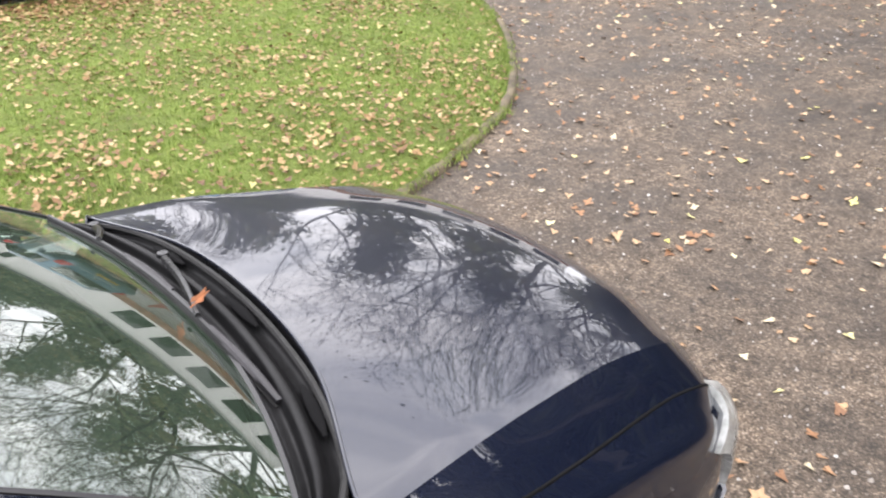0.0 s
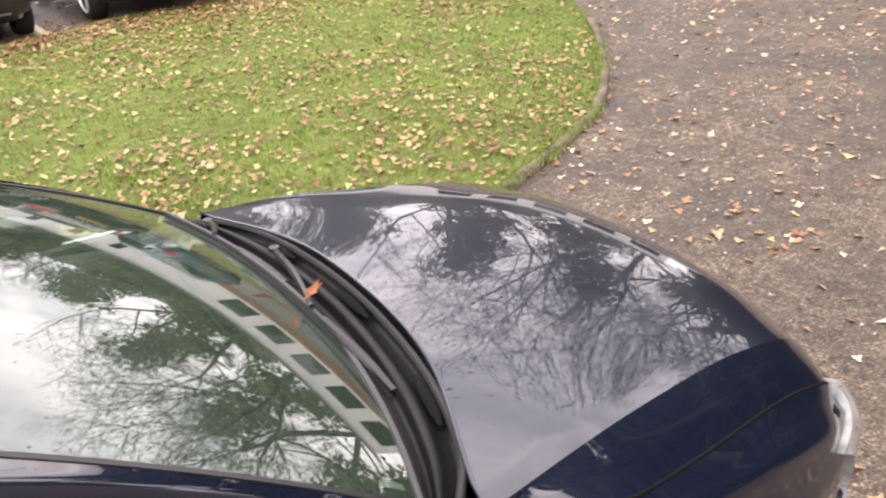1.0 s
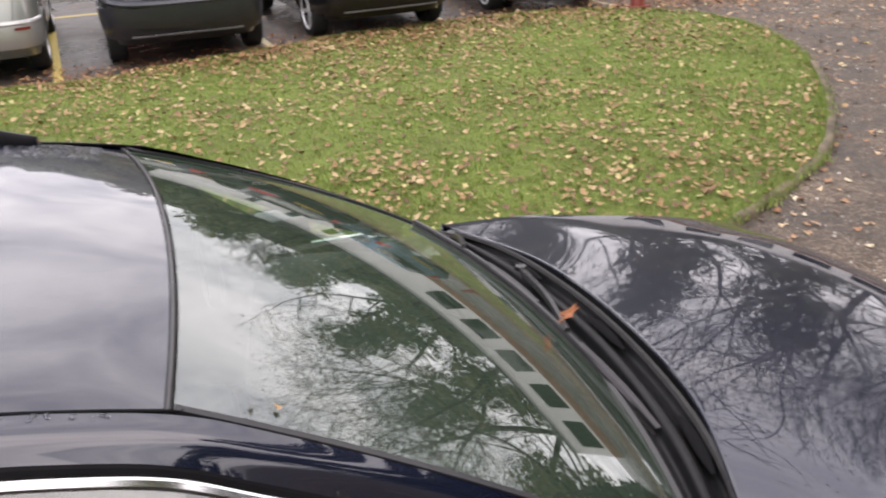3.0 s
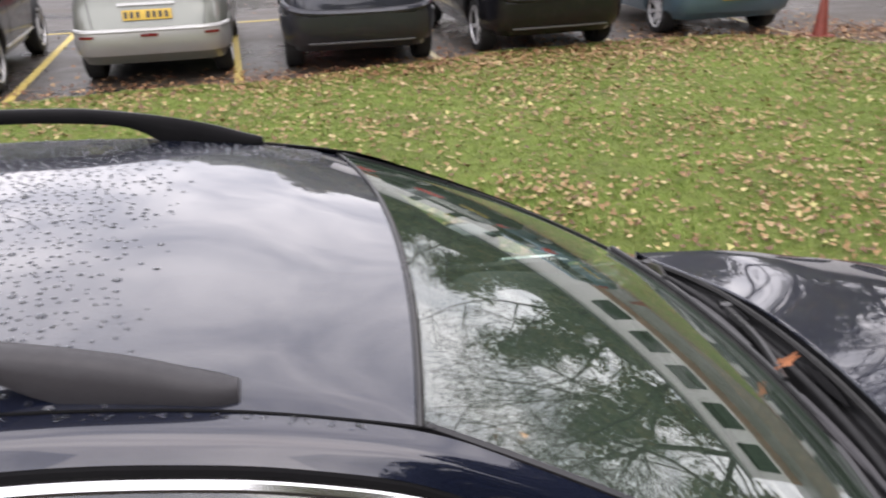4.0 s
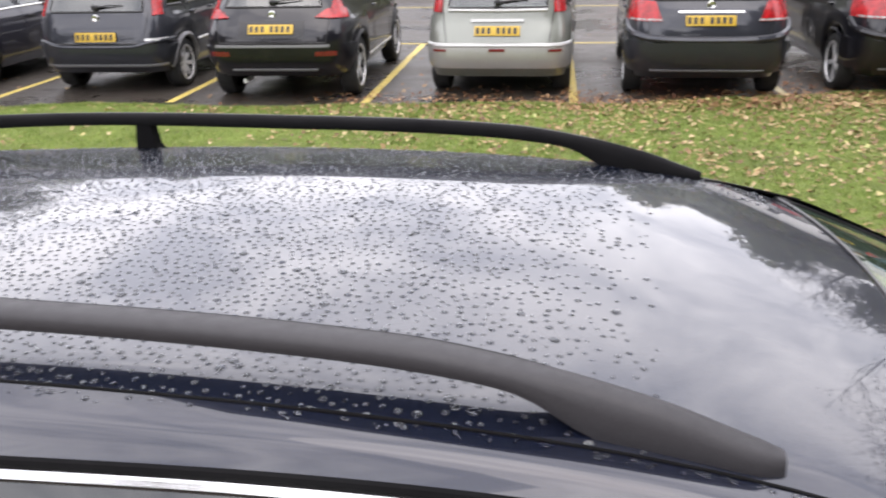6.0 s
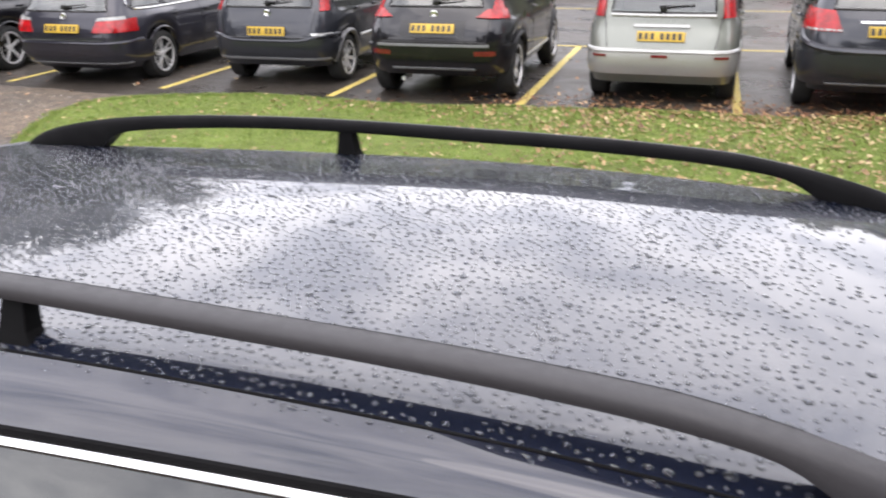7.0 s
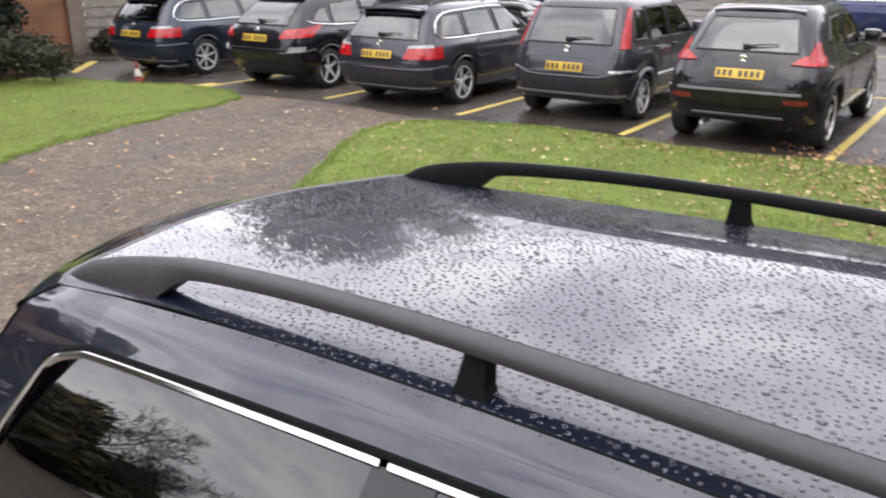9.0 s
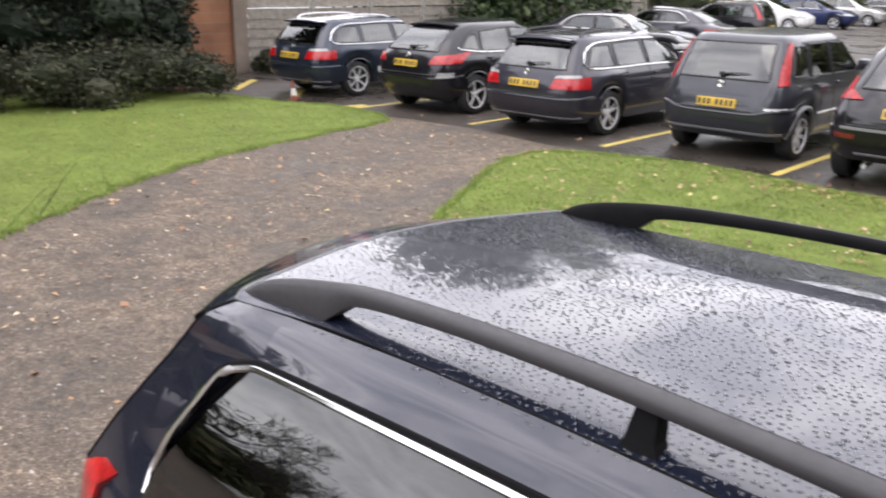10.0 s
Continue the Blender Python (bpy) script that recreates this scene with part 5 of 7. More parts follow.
for s in (1, -1):
    flip = (lambda l: [(x, -y, z) for x, y, z in l]) if s > 0 else (lambda l: l)
    side_skin = loft([flip(cant_in), flip(cant_mid), flip(cant_out)], 90, 12, True)
    ditch = [(x, -along(EDGE_Y, x) - 0.0025, along(EDGE, x) - 0.0015) for x in (0.545, 0.43, 0.3, 0.1, -0.2, -0.6, -1.0, -1.4, -1.7, -2.04)]
    part("roof_ditch", tube(flip(ditch), 0.0026, 5, n=60), M_UNDER, hero, "dark joint beside the roof rail")
    part("window_seal", tube(flip([(x, y + 0.001, z - 0.008) for x, y, z in cant_out] + [(-1.885, -0.659, 1.331), (-1.94, -0.668, 1.312)]), 0.0075, 8, n=70), M_UNDER, hero, "black seal above the chrome")
    pts = spline(flip(chrome_line), np.linspace(0, 1, 420))
    front, back = [tuple(p) for p in pts if p[0] > -1.046], [tuple(p) for p in pts if p[0] < -1.054]
    part("window_trim", tube(front, 0.010, 8), M_CHROME, hero, "bright chrome window strip")
    part("window_trim", tube(back, 0.010, 8), M_CHROME, hero, "bright chrome strip round the rear side window")
    part("belt_trim", tube(flip(belt_line), 0.013, 6, n=40), M_CHROME, hero, "bright chrome waist strip")
    part("shoulder", loft([flip([(x, y + 0.0, z) for x, y, z in belt_line]), flip([(x, y - 0.035, z - 0.018) for x, y, z in belt_line]), flip([(x, y - 0.06, z - 0.055) for x, y, z in belt_line])], 20, 6), M_NAVY, hero, sharp=0)
    fn = lambda x, h, s=s: Vector((side_at(x, h).x, -s * side_at(x, h).y, side_at(x, h).z))
    for quad, mat in (([(-2.09, 0.0), (-1.07, 0.0), (-1.06, 0.985), (-1.86, 0.985)], M_DARKGLASS), ([(-0.95, 0.0), (-0.1, 0.0), (-0.1, 0.985), (-0.96, 0.985)], M_DARKGLASS), ([(-0.02, 0.0), (1.1, 0.0), (0.62, 0.98), (-0.02, 0.985)], M_CLEAR)):
        part("side_window", patch(fn, quad, 16, 10, 0.0, 0), mat, hero, "dark tinted side window" if mat is M_DARKGLASS else "side window", sharp=0)
    for x0, x1, lean in ((-1.06, -0.94, -0.01), (-0.11, -0.01, 0.0)):
        part("window_pillar", patch(fn, [(x0, 0.0), (x1, 0.0), (x1 + lean, 0.99), (x0 + lean, 0.99)], 4, 8, 0.003, 0.02), M_TRIM, hero, "black pillar between side windows")
    fore = [cant_in[-1], cant_mid[-1], cant_out[-1], (-1.89, -0.661, 1.333), (-1.945, -0.671, 1.313), (-1.99, -0.687, 1.280), (-2.034, -0.722, 1.206), (-2.09, -0.764, 1.112), (-2.11, -0.800, 1.035), (-2.08, -0.855, 0.945)]
    aft = [(-2.042, -0.600, 1.413), (-2.10, -0.640, 1.380), (-2.140, -0.662, 1.338), (-2.158, -0.672, 1.312), (-2.175, -0.683, 1.288), (-2.195, -0.697, 1.258), (-2.24, -0.725, 1.20), (-2.30, -0.762, 1.12), (-2.35, -0.795, 1.05), (-2.42, -0.85, 0.93)]
    quarter = [aft, [(0.45 * a[0] + 0.55 * b[0], 0.45 * a[1] + 0.55 * b[1] - d, 0.45 * a[2] + 0.55 * b[2] + 0.7 * d) for a, b, d in zip(fore, aft, (0.006, 0.006, 0.005, 0.003, 0.001, 0, -0.001, -0.001, 0, 0))], fore]
    skin = bmesh.new()
    for v, f in (side_skin, loft([flip(l) for l in quarter], 100, 16, True)):
        vs = [skin.verts.new(p) for p in v]
        for q in f:
            skin.faces.new([vs[i] for i in q])
    bmesh.ops.remove_doubles(skin, verts=skin.verts[:], dist=0.0015)
    bmesh.ops.recalc_face_normals(skin, faces=skin.faces[:])
    skin.verts.index_update()
    part("roof_side", ([tuple(v.co) for v in skin.verts], [tuple(v.index for v in f.verts) for f in skin.faces]), M_NAVY, hero, "glossy dark roof side, screen pillar and rear quarter", sharp=0)
    skin.free()
    part("tailgate_joint", tube(flip(aft), 0.004, 5, n=24), M_UNDER, hero, "dark panel joint")
    p = side_at(1.0, 0.0)
    part("door_mirror", joined(box(0.2, 0.13, 0.15, 0.86, -s * (abs(p.y) + 0.10), 0.985, 0.055), box(0.07, 0.09, 0.04, 0.96, -s * (abs(p.y) + 0.03), 0.93, 0.015)), M_NAVY, hero)
    for x in (0.05, -0.98):
        part("door_handle", box(0.2, 0.035, 0.035, x, -s * 0.893, 0.82, 0.013), M_NAVY, hero)
# closing skins between the belt and the bonnet line
part("cabin_floor", joined(box(3.3, 1.5, 0.04, -0.55, 0, 0.5), box(0.5, 1.24, 0.3, 0.98, 0, 0.86, 0.1), box(3.2, 0.03, 0.5, -0.5, 0.76, 0.74), box(3.2, 0.03, 0.5, -0.5, -0.76, 0.74)), M_INNER, hero, "dark cabin floor and dashboard")
part("dashboard", loft([mirror_line([(1.22, -0.62, 0.96), (1.30, -0.3, 0.985), (1.32, 0, 0.985)]), mirror_line([(1.0, -0.66, 1.0), (1.0, -0.3, 1.015), (1.0, 0, 1.015)]), mirror_line([(0.78, -0.68, 0.99), (0.74, -0.3, 1.01), (0.74, 0, 1.0)]), mirror_line([(0.72, -0.68, 0.8), (0.66, -0.3, 0.8), (0.66, 0, 0.8)])], 24, 16), M_DASH, hero, "grey dashboard")
for s in (1, -1):
    line = [(1.172, s * 0.02, 1.004), (1.166, s * 0.18, 1.004), (1.152, s * 0.34, 1.001), (1.128, s * 0.50, 0.997)]
    part("demister_vent", tube(line, 0.011, 6, flat=0.4, n=24), M_UNDER, hero, "dark demister slot along the dashboard")
part("headlining", loft([[(x, y * 0.96, z - 0.035) for x, y, z in r] for r in roof_rows], 14, 14), M_INNER, hero, "dark headlining")
for x in (0.25, -0.7):
    for y in (-0.37, 0.37):
        part("seat", seat(x, y, 0.66), M_INNER, hero, "dark upholstered seat")
wheel_ring = [(0.62 + 0.1 * math.sin(q) * 0.5, -0.37 + 0.18 * math.cos(q), 0.98 + 0.16 * math.sin(q)) for q in np.linspace(0, 2 * math.pi, 24, endpoint=False)]
part("steering_wheel", joined(tube(wheel_ring, 0.014, 6, closed=True), box(0.06, 0.16, 0.12, 0.62, -0.37, 0.97, 0.03)), M_INNER, hero)
part("rear_mirror", box(0.03, 0.24, 0.07, 0.62, 0.0, 1.33, 0.02), M_TRIM, hero)

# roof rails
RAIL_TOP = [(-2.06, 1.424), (-2.04, 1.438), (-1.98, 1.468), (-1.88, 1.497), (-1.72, 1.528), (-1.56, 1.547), (-1.3, 1.565), (-1.0, 1.575), (-0.6, 1.577), (-0.3, 1.575), (-0.1, 1.567), (-0.03, 1.560), (0.09, 1.540), (0.16, 1.524), (0.22, 1.507), (0.28, 1.485), (0.325, 1.470)]
RAIL_LOW = [(-2.06, 1.405), (-1.88, 1.420), (-1.765, 1.435), (-1.72, 1.463), (-1.69, 1.485), (-1.64, 1.502), (-1.5, 1.520), (-1.28, 1.538), (-1.0, 1.549), (-0.6, 1.550), (-0.4, 1.550), (-0.15, 1.543), (-0.02, 1.532), (0.04, 1.521), (0.075, 1.505), (0.10, 1.488), (0.14, 1.470), (0.22, 1.456), (0.325, 1.440)]
for s in (1, -1):
    xs = sorted(set(list(np.linspace(-2.06, 0.325, 110)) + [-2.055, -2.05, -2.03, 0.315, 0.32, 0.323]))
    v, f = [], []
    for x in xs:
        zt, zl = along(RAIL_TOP, x), along(RAIL_LOW, x)
        ends = min(1.0, 0.62 + 14 * min((x + 2.06) * 0.6, 0.325 - x))
        w, yc = 0.0225 * ends, s * (0.526 + 0.024 * max(0, (-x - 1.6) / 0.45) ** 1.5)
        h = zt - zl
        lean = 0.10 * s * (zt - 1.47)
        side = [(0.90, 0.0), (1.0, 0.22), (1.0, 0.58), (0.86, 0.84), (0.5, 0.96)]
        sec = [(-w * a, b) for a, b in side] + [(0.0, 1.0)] + [(w * a, b) for a, b in reversed(side)]
        for a, b in sec:
            v.append((x, yc + a - (lean if h < 0.06 else lean * b), zl + h * b))
    n = 11
    for k in range(len(xs) - 1):
        for j in range(n):
            f.append((k * n + j, k * n + (j + 1) % n, (k + 1) * n + (j + 1) % n, (k + 1) * n + j))
    f.append(tuple(range(n)))
    f.append(tuple(reversed(range((len(xs) - 1) * n, len(xs) * n))))
    rail = part("roof_rail", (v, [tuple(reversed(q)) for q in f]), M_RAIL, hero, "grey textured plastic roof rail, inner face coloured near black", sharp=50)
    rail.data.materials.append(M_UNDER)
    # Inner faces take the near-black material, the rest stays grey.
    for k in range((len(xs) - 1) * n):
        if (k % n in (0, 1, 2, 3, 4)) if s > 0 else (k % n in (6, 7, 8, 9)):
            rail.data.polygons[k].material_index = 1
    fv = []
    for zz, x0, x1, hw in ((1.466, -1.018, -0.915, 0.024), (1.480, -1.004, -0.938, 0.018), (1.500, -0.998, -0.948, 0.016), (1.556, -0.988, -0.952, 0.014)):
        yf = s * (0.528 - 0.16 * (zz - 1.45))
        fv += [(x0, yf - hw, zz), (x1, yf - hw, zz), (x1, yf + hw, zz), (x0, yf + hw, zz)]
    ff = [(4 * k + j, 4 * k + (j + 1) % 4, 4 * k + 4 + (j + 1) % 4, 4 * k + 4 + j) for k in range(3) for j in range(4)]
    # The foot's shade under the rail is put into its black colour.
    part("rail_foot", (fv, ff), M_UNDER, rail, "rail foot coloured black for the shade it stands in", smooth=False)

# ---- ground ----
def flat_sheet(name, x0, x1, y0, y1, z, mat, label, category):
    ob = part(name, ([(x0, y0, z), (x1, y0, z), (x1, y1, z), (x0, y1, z)], [(0, 1, 2, 3)]), mat, smooth=False)
    return tagged(ob, label, category, kind="structure")


flat_sheet("ground", -600, 600, -600, 600, 0.0, M_ASPHALT, "damp dark asphalt of the car park and road", "ground")


def bed(name, outline, z, mat, label, category, dome=0.03, drop=0.03, wave=0.012, ragged=0.0):
    """A sheet of ground from its outline: rings shrink to its middle, with a gentle swell."""
    c = np.mean(np.array(outline), axis=0)
    loop = spline([(x, y, 0) for x, y in outline] + [(*outline[0], 0)], np.linspace(0, 1, 481))[:-1, :2]
    loop = np.array([(x + ragged * (noise.noise(Vector((x * 2.3, y * 2.3, 5))) + 0.6 * noise.noise(Vector((x * 9, y * 9, 2)))), y + ragged * (noise.noise(Vector((x * 2.3, y * 2.3, 9))) + 0.6 * noise.noise(Vector((x * 9, y * 9, 7))))) for x, y in loop])
    v, f = [], []
    scales = [1.0, 0.995, 0.985, 0.965, 0.93, 0.88, 0.82, 0.75, 0.67, 0.58, 0.48, 0.38, 0.27, 0.15, 0.001]
    for k, s in enumerate(scales):
        for x, y in loop:
            px, py = c[0] + (x - c[0]) * s, c[1] + (y - c[1]) * s
            h = z - (drop if k == 0 else 0) + dome * (1 - s**2) + (wave * noise.noise(Vector((px * 0.9, py * 0.9, 1.7))) if k else 0)
            v.append((px, py, h))
    n = len(loop)
    for k in range(len(scales) - 1):
        for i in range(n):
            f.append((k * n + i, k * n + (i + 1) % n, (k + 1) * n + (i + 1) % n, (k + 1) * n + i))
    area = sum(loop[i - 1][0] * loop[i][1] - loop[i][0] * loop[i - 1][1] for i in range(n))
    if area < 0:
        f = [tuple(reversed(q)) for q in f]
    ob = part(name, (v, f), mat, sharp=0)
    return tagged(ob, label, category, kind="structure"), [tuple(p) for p in loop]


DRIVE = [(-26, -20), (-4, -24), (24, -20), (30, -4), (27, 6), (15, 9.2), (8.5, 9.3), (4.0, 8.6), (0.0, 7.9), (-4, 7.5), (-7.5, 7.25), (-9.6, 7.35), (-11.2, 7.05), (-12.4, 6.6), (-15, 4), (-22, -6)]
drive, drive_loop = bed("drive", DRIVE, 0.008, M_GRAVEL, "trodden brown gravel drive with scattered leaves", "gravel drive", 0.0, 0.012, 0.004, 0.12)
LAWN = [(2.6, 1.86), (3.41, 2.15), (4.35, 2.62), (4.98, 3.08), (5.72, 3.9), (6.5, 4.95), (7.08, 6.15), (7.32, 7.25), (6.9, 8.35), (5.2, 9.15), (3.0, 8.95), (1.5, 8.45), (0.0, 8.0), (-2.0, 7.85), (-3.7, 7.6), (-5.4, 7.5), (-6.8, 7.2), (-7.55, 6.75), (-7.45, 5.9), (-6.75, 4.7), (-6.1, 3.7), (-5.2, 2.75), (-3.8, 2.1), (-2, 1.8), (0.5, 1.72)]
lawn, lawn_loop = bed("lawn", LAWN, 0.045, M_TURF, "mown green lawn island strewn with fallen leaves", "lawn", 0.03, 0.05, 0.03, 0.04)
SIDE_LAWN = [(-7.95, -1.3), (-7.7, -0.4), (-7.92, 0.32), (-8.41, 0.95), (-8.95, 1.69), (-9.64, 2.83), (-10.08, 3.97), (-10.5, 5.57), (-10.9, 6.75), (-11.8, 7.05), (-12.7, 6.95), (-13.6, 6.5), (-15.2, 6.1), (-17, 4), (-17, 0.5), (-16, -2.4), (-12.5, -3.2), (-9.2, -2.8)]
side_lawn, side_loop = bed("side_lawn", SIDE_LAWN, 0.022, M_TURF, "mown green lawn beside the drive", "lawn", 0.02, 0.02, 0.006, 0.09)
kerb_line = [(2.45, 1.80), (3.41, 2.12), (4.35, 2.59), (5.0, 3.05), (5.75, 3.87), (6.54, 4.93), (7.12, 6.13), (7.36, 7.25), (6.95, 8.4)]
pts = spline([(x, y, 0) for x, y in kerb_line], np.linspace(0, 1, 90))
v, f = [], []
for k in range(len(pts)):
    d = pts[min(k + 1, 89)] - pts[max(k - 1, 0)]
    d /= np.linalg.norm(d)
    nx, ny = d[1], -d[0]
    j = 0.020 * noise.noise(Vector((pts[k][0] * 5, pts[k][1] * 5, 0))) + 0.004
    for a, z in ((-0.04, 0.0), (-0.036, 0.05 + j), (-0.02, 0.058 + j), (0.014, 0.054 + j), (0.028, 0.04 + j), (0.034, 0.0)):
        v.append((pts[k][0] + nx * a, pts[k][1] + ny * a, z))
f = [(k * 6 + i, (k + 1) * 6 + i, (k + 1) * 6 + i + 1, k * 6 + i + 1) for k in range(89) for i in range(5)]
tagged(part("lawn_edging", (v, f), M_EDGING), "low mossy stone edging round the lawn", "edging", kind="structure")

# bay lines; the row runs along U, the bays along V
BAY_TURN = 4.2
BAY = Matrix.Translation((-0.30, 8.28, 0)) @ pose(0, 0, 0, 0, 0, BAY_TURN)


def paint_line(u0, v0, u1, v1, width=0.1, mat=None):
    a, b = BAY @ Vector((u0, v0, 0)), BAY @ Vector((u1, v1, 0))
    d = (b - a).normalized()
    n = Vector((-d.y, d.x, 0)) * width / 2
    v = []
    steps = 14
    for k in range(steps + 1):
        p = a + (b - a) * k / steps
        for s in (1, -1):
            w = 1 + 0.14 * noise.noise(Vector((p.x * 6, p.y * 6, s)))
            v.append(tuple(p + n * s * w + Vector((0, 0, 0.004))))
    f = [(2 * k, 2 * k + 1, 2 * k + 3, 2 * k + 2) for k in range(steps)]
    tagged(part("bay_line", (v, f), mat or M_YELLOW, smooth=False), "worn yellow bay line painted on asphalt", "bay line", "bay lines", "structure")


for u in (7.2, 4.8):
    paint_line(u, 0.3, u, 4.9, 0.09, M_WHITELINE)
paint_line(2.4, 0.25, 2.4, 4.9, 0.09, M_WHITELINE)
for u in (0.0, -2.4, -4.77, -7.15, -9.58):
    paint_line(u, 0.0, u, 4.85)
paint_line(-12.02, -0.3, -11.98, 4.7)
paint_line(-12.25, -0.42, -12.17, 0.15, 0.22)
paint_line(-15.42, -0.44, -16.65, 0.86, 0.17)
paint_line(-13.8, -0.2, -14.7, 0.7, 0.13)
paint_line(-16.0, 4.85, 8.0, 4.85, 0.09)
paint_line(-16.0, 10.9, 8.0, 10.9, 0.09)
for u in (-9.6, -7.2, -4.8, -2.4, 0.0, 2.4, 4.8):
    paint_line(u, 10.9, u, 15.5, 0.09)

# ---- cars ----
def bay_pose(x, y, turn=0.0):
    return pose(x, y, 0, 0, 0, 90 + BAY_TURN + turn)


road_car("mini_mpv", "steel blue mini MPV parked nose-in, damp and dull", "car", bay_pose(6.02, 9.92, -3), spec("boxy", M_STEELBLUE_PAINT))
road_car("compact_mpv", "black compact MPV parked nose-in beside leaf litter", "car", bay_pose(3.46, 9.46, 1), spec("mpv", M_BLACK_PAINT, wheel="five"))
road_car("compact_mpv", "dark grey compact MPV parked nose-in", "car", bay_pose(1.09, 9.20, -2.5), spec("mpv", M_GREY_PAINT))
road_car("hatchback", "silver-green hatchback with tall red lamps, parked nose-in", "car", bay_pose(-1.23, 9.18, -2), spec("note", M_SILVER_PAINT))
road_car("crossover", "black crossover with boomerang tail lamps and alloy wheels", "car", bay_pose(-3.75, 8.66, 0), spec("crossover", M_BLACK_PAINT))
road_car("tall_hatchback", "dark grey tall hatchback with flared arches", "car", bay_pose(-6.16, 8.98, 0), spec("fusion", M_GREY_PAINT, sill=(0.40, 2.08, 0.56)))
road_car("small_estate", "slate grey estate with chrome window surround", "car", bay_pose(-8.8, 8.48, 0), spec("estate", M_SLATE_PAINT))
road_car("family_hatchback", "black family hatchback with swept-back red lamps", "car", bay_pose(-11.45, 8.36, 0), spec("hatch", M_BLACK_PAINT))
road_car("large_estate", "blue-grey estate with chrome window surround, parked by the fence", "car", bay_pose(-14.4, 8.12, 0), spec("estate", M_BLUEGREY_PAINT, wheel="seven", rail_mat=M_ALLOY))

# ---- walls, fence and buildings round the place ----
def brick_material():
    m, n, l, b = material("weathered_brick")
    co = n.new("ShaderNodeTexCoord")
    mp = n.new("ShaderNodeMapping")
    mp.inputs["Rotation"].default_value = (radians(90), 0, radians(90))
    l.new(co.outputs["Object"], mp.inputs[0])
    br = n.new("ShaderNodeTexBrick")
    br.inputs["Scale"].default_value = 1.0
    br.inputs["Brick Width"].default_value, br.inputs["Row Height"].default_value, br.inputs["Mortar Size"].default_value = 0.225, 0.075, 0.006
    br.inputs["Color1"].default_value, br.inputs["Color2"].default_value, br.inputs["Mortar"].default_value = (0.29, 0.135, 0.075, 1), (0.22, 0.105, 0.06, 1), (0.22, 0.18, 0.15, 1)
    l.new(mp.outputs[0], br.inputs["Vector"])
    t = noise_node(n, l, 1.4, 5)
    r = ramp_node(n, l, t.outputs["Fac"], [(0.3, (0.7, 0.68, 0.66)), (0.7, (1.15, 1.15, 1.1))])
    l.new(mix_node(n, l, "MULTIPLY", 1.0, br.outputs["Color"], r.outputs[0]), b.inputs["Base Color"])
    b.inputs["Roughness"].default_value = 0.9
    bump_node(n, l, br.outputs["Fac"], 0.5, -0.008, b)
    return m


M_BRICK = brick_material()
M_FENCE = plain("weathered_fence_wood", (0.27, 0.245, 0.21), 0.85, vary=0.3, scale=9, bump=0.004)
M_POST = plain("concrete_post", (0.26, 0.25, 0.22), 0.9, vary=0.2, scale=20, bump=0.003)
M_RENDER = plain("white_render", (0.78, 0.77, 0.74), 0.8, vary=0.06, scale=3)
M_BARK = plain("wet_bark", (0.055, 0.045, 0.036), 0.8, vary=0.4, scale=22, bump=0.01)
M_ROOFFELT = plain("grey_roof", (0.12, 0.12, 0.12), 0.9)
M_IVY = island_material("ivy_leaves", [(0.0, (0.007, 0.011, 0.008)), (0.45, (0.014, 0.022, 0.013)), (0.8, (0.025, 0.036, 0.019)), (1.0, (0.045, 0.052, 0.030))], 0.6, spec=0.2)
M_BUSH = island_material("shrub_leaves", [(0.0, (0.014, 0.018, 0.010)), (0.4, (0.028, 0.034, 0.018)), (0.75, (0.048, 0.052, 0.030)), (1.0, (0.09, 0.085, 0.055))], 0.65, spec=0.2)
M_CONIFER = island_material("conifer_sprays", [(0.0, (0.012, 0.025, 0.008)), (0.6, (0.03, 0.055, 0.016)), (1.0, (0.06, 0.085, 0.025))], 0.6)
M_WOODS = island_material("woodland_leaves", [(0.0, (0.03, 0.04, 0.022)), (0.5, (0.05, 0.065, 0.034)), (0.85, (0.085, 0.09, 0.045)), (1.0, (0.12, 0.10, 0.05))], 0.6)
M_AUTUMN = island_material("autumn_leaves", [(0.0, (0.07, 0.09, 0.045)), (0.5, (0.13, 0.16, 0.08)), (0.85, (0.2, 0.2, 0.09)), (1.0, (0.28, 0.2, 0.09))], 0.55)

wall_brick = tagged(part("wall_brick", joined(box(0.24, 2.3, 2.9, -18.45, 7.35, 1.45), box(0.36, 0.36, 2.9, -18.4, 8.36, 1.45, 0.01)), M_BRICK, smooth=False), "weathered orange brick wall at the end of the fence", "wall", kind="structure")
tagged(part("garden_wall", box(0.2, 16, 2.3, -18.6, -1.8, 1.15), M_BRICK, smooth=False), "brick garden wall behind the ivy", "wall", kind="structure")


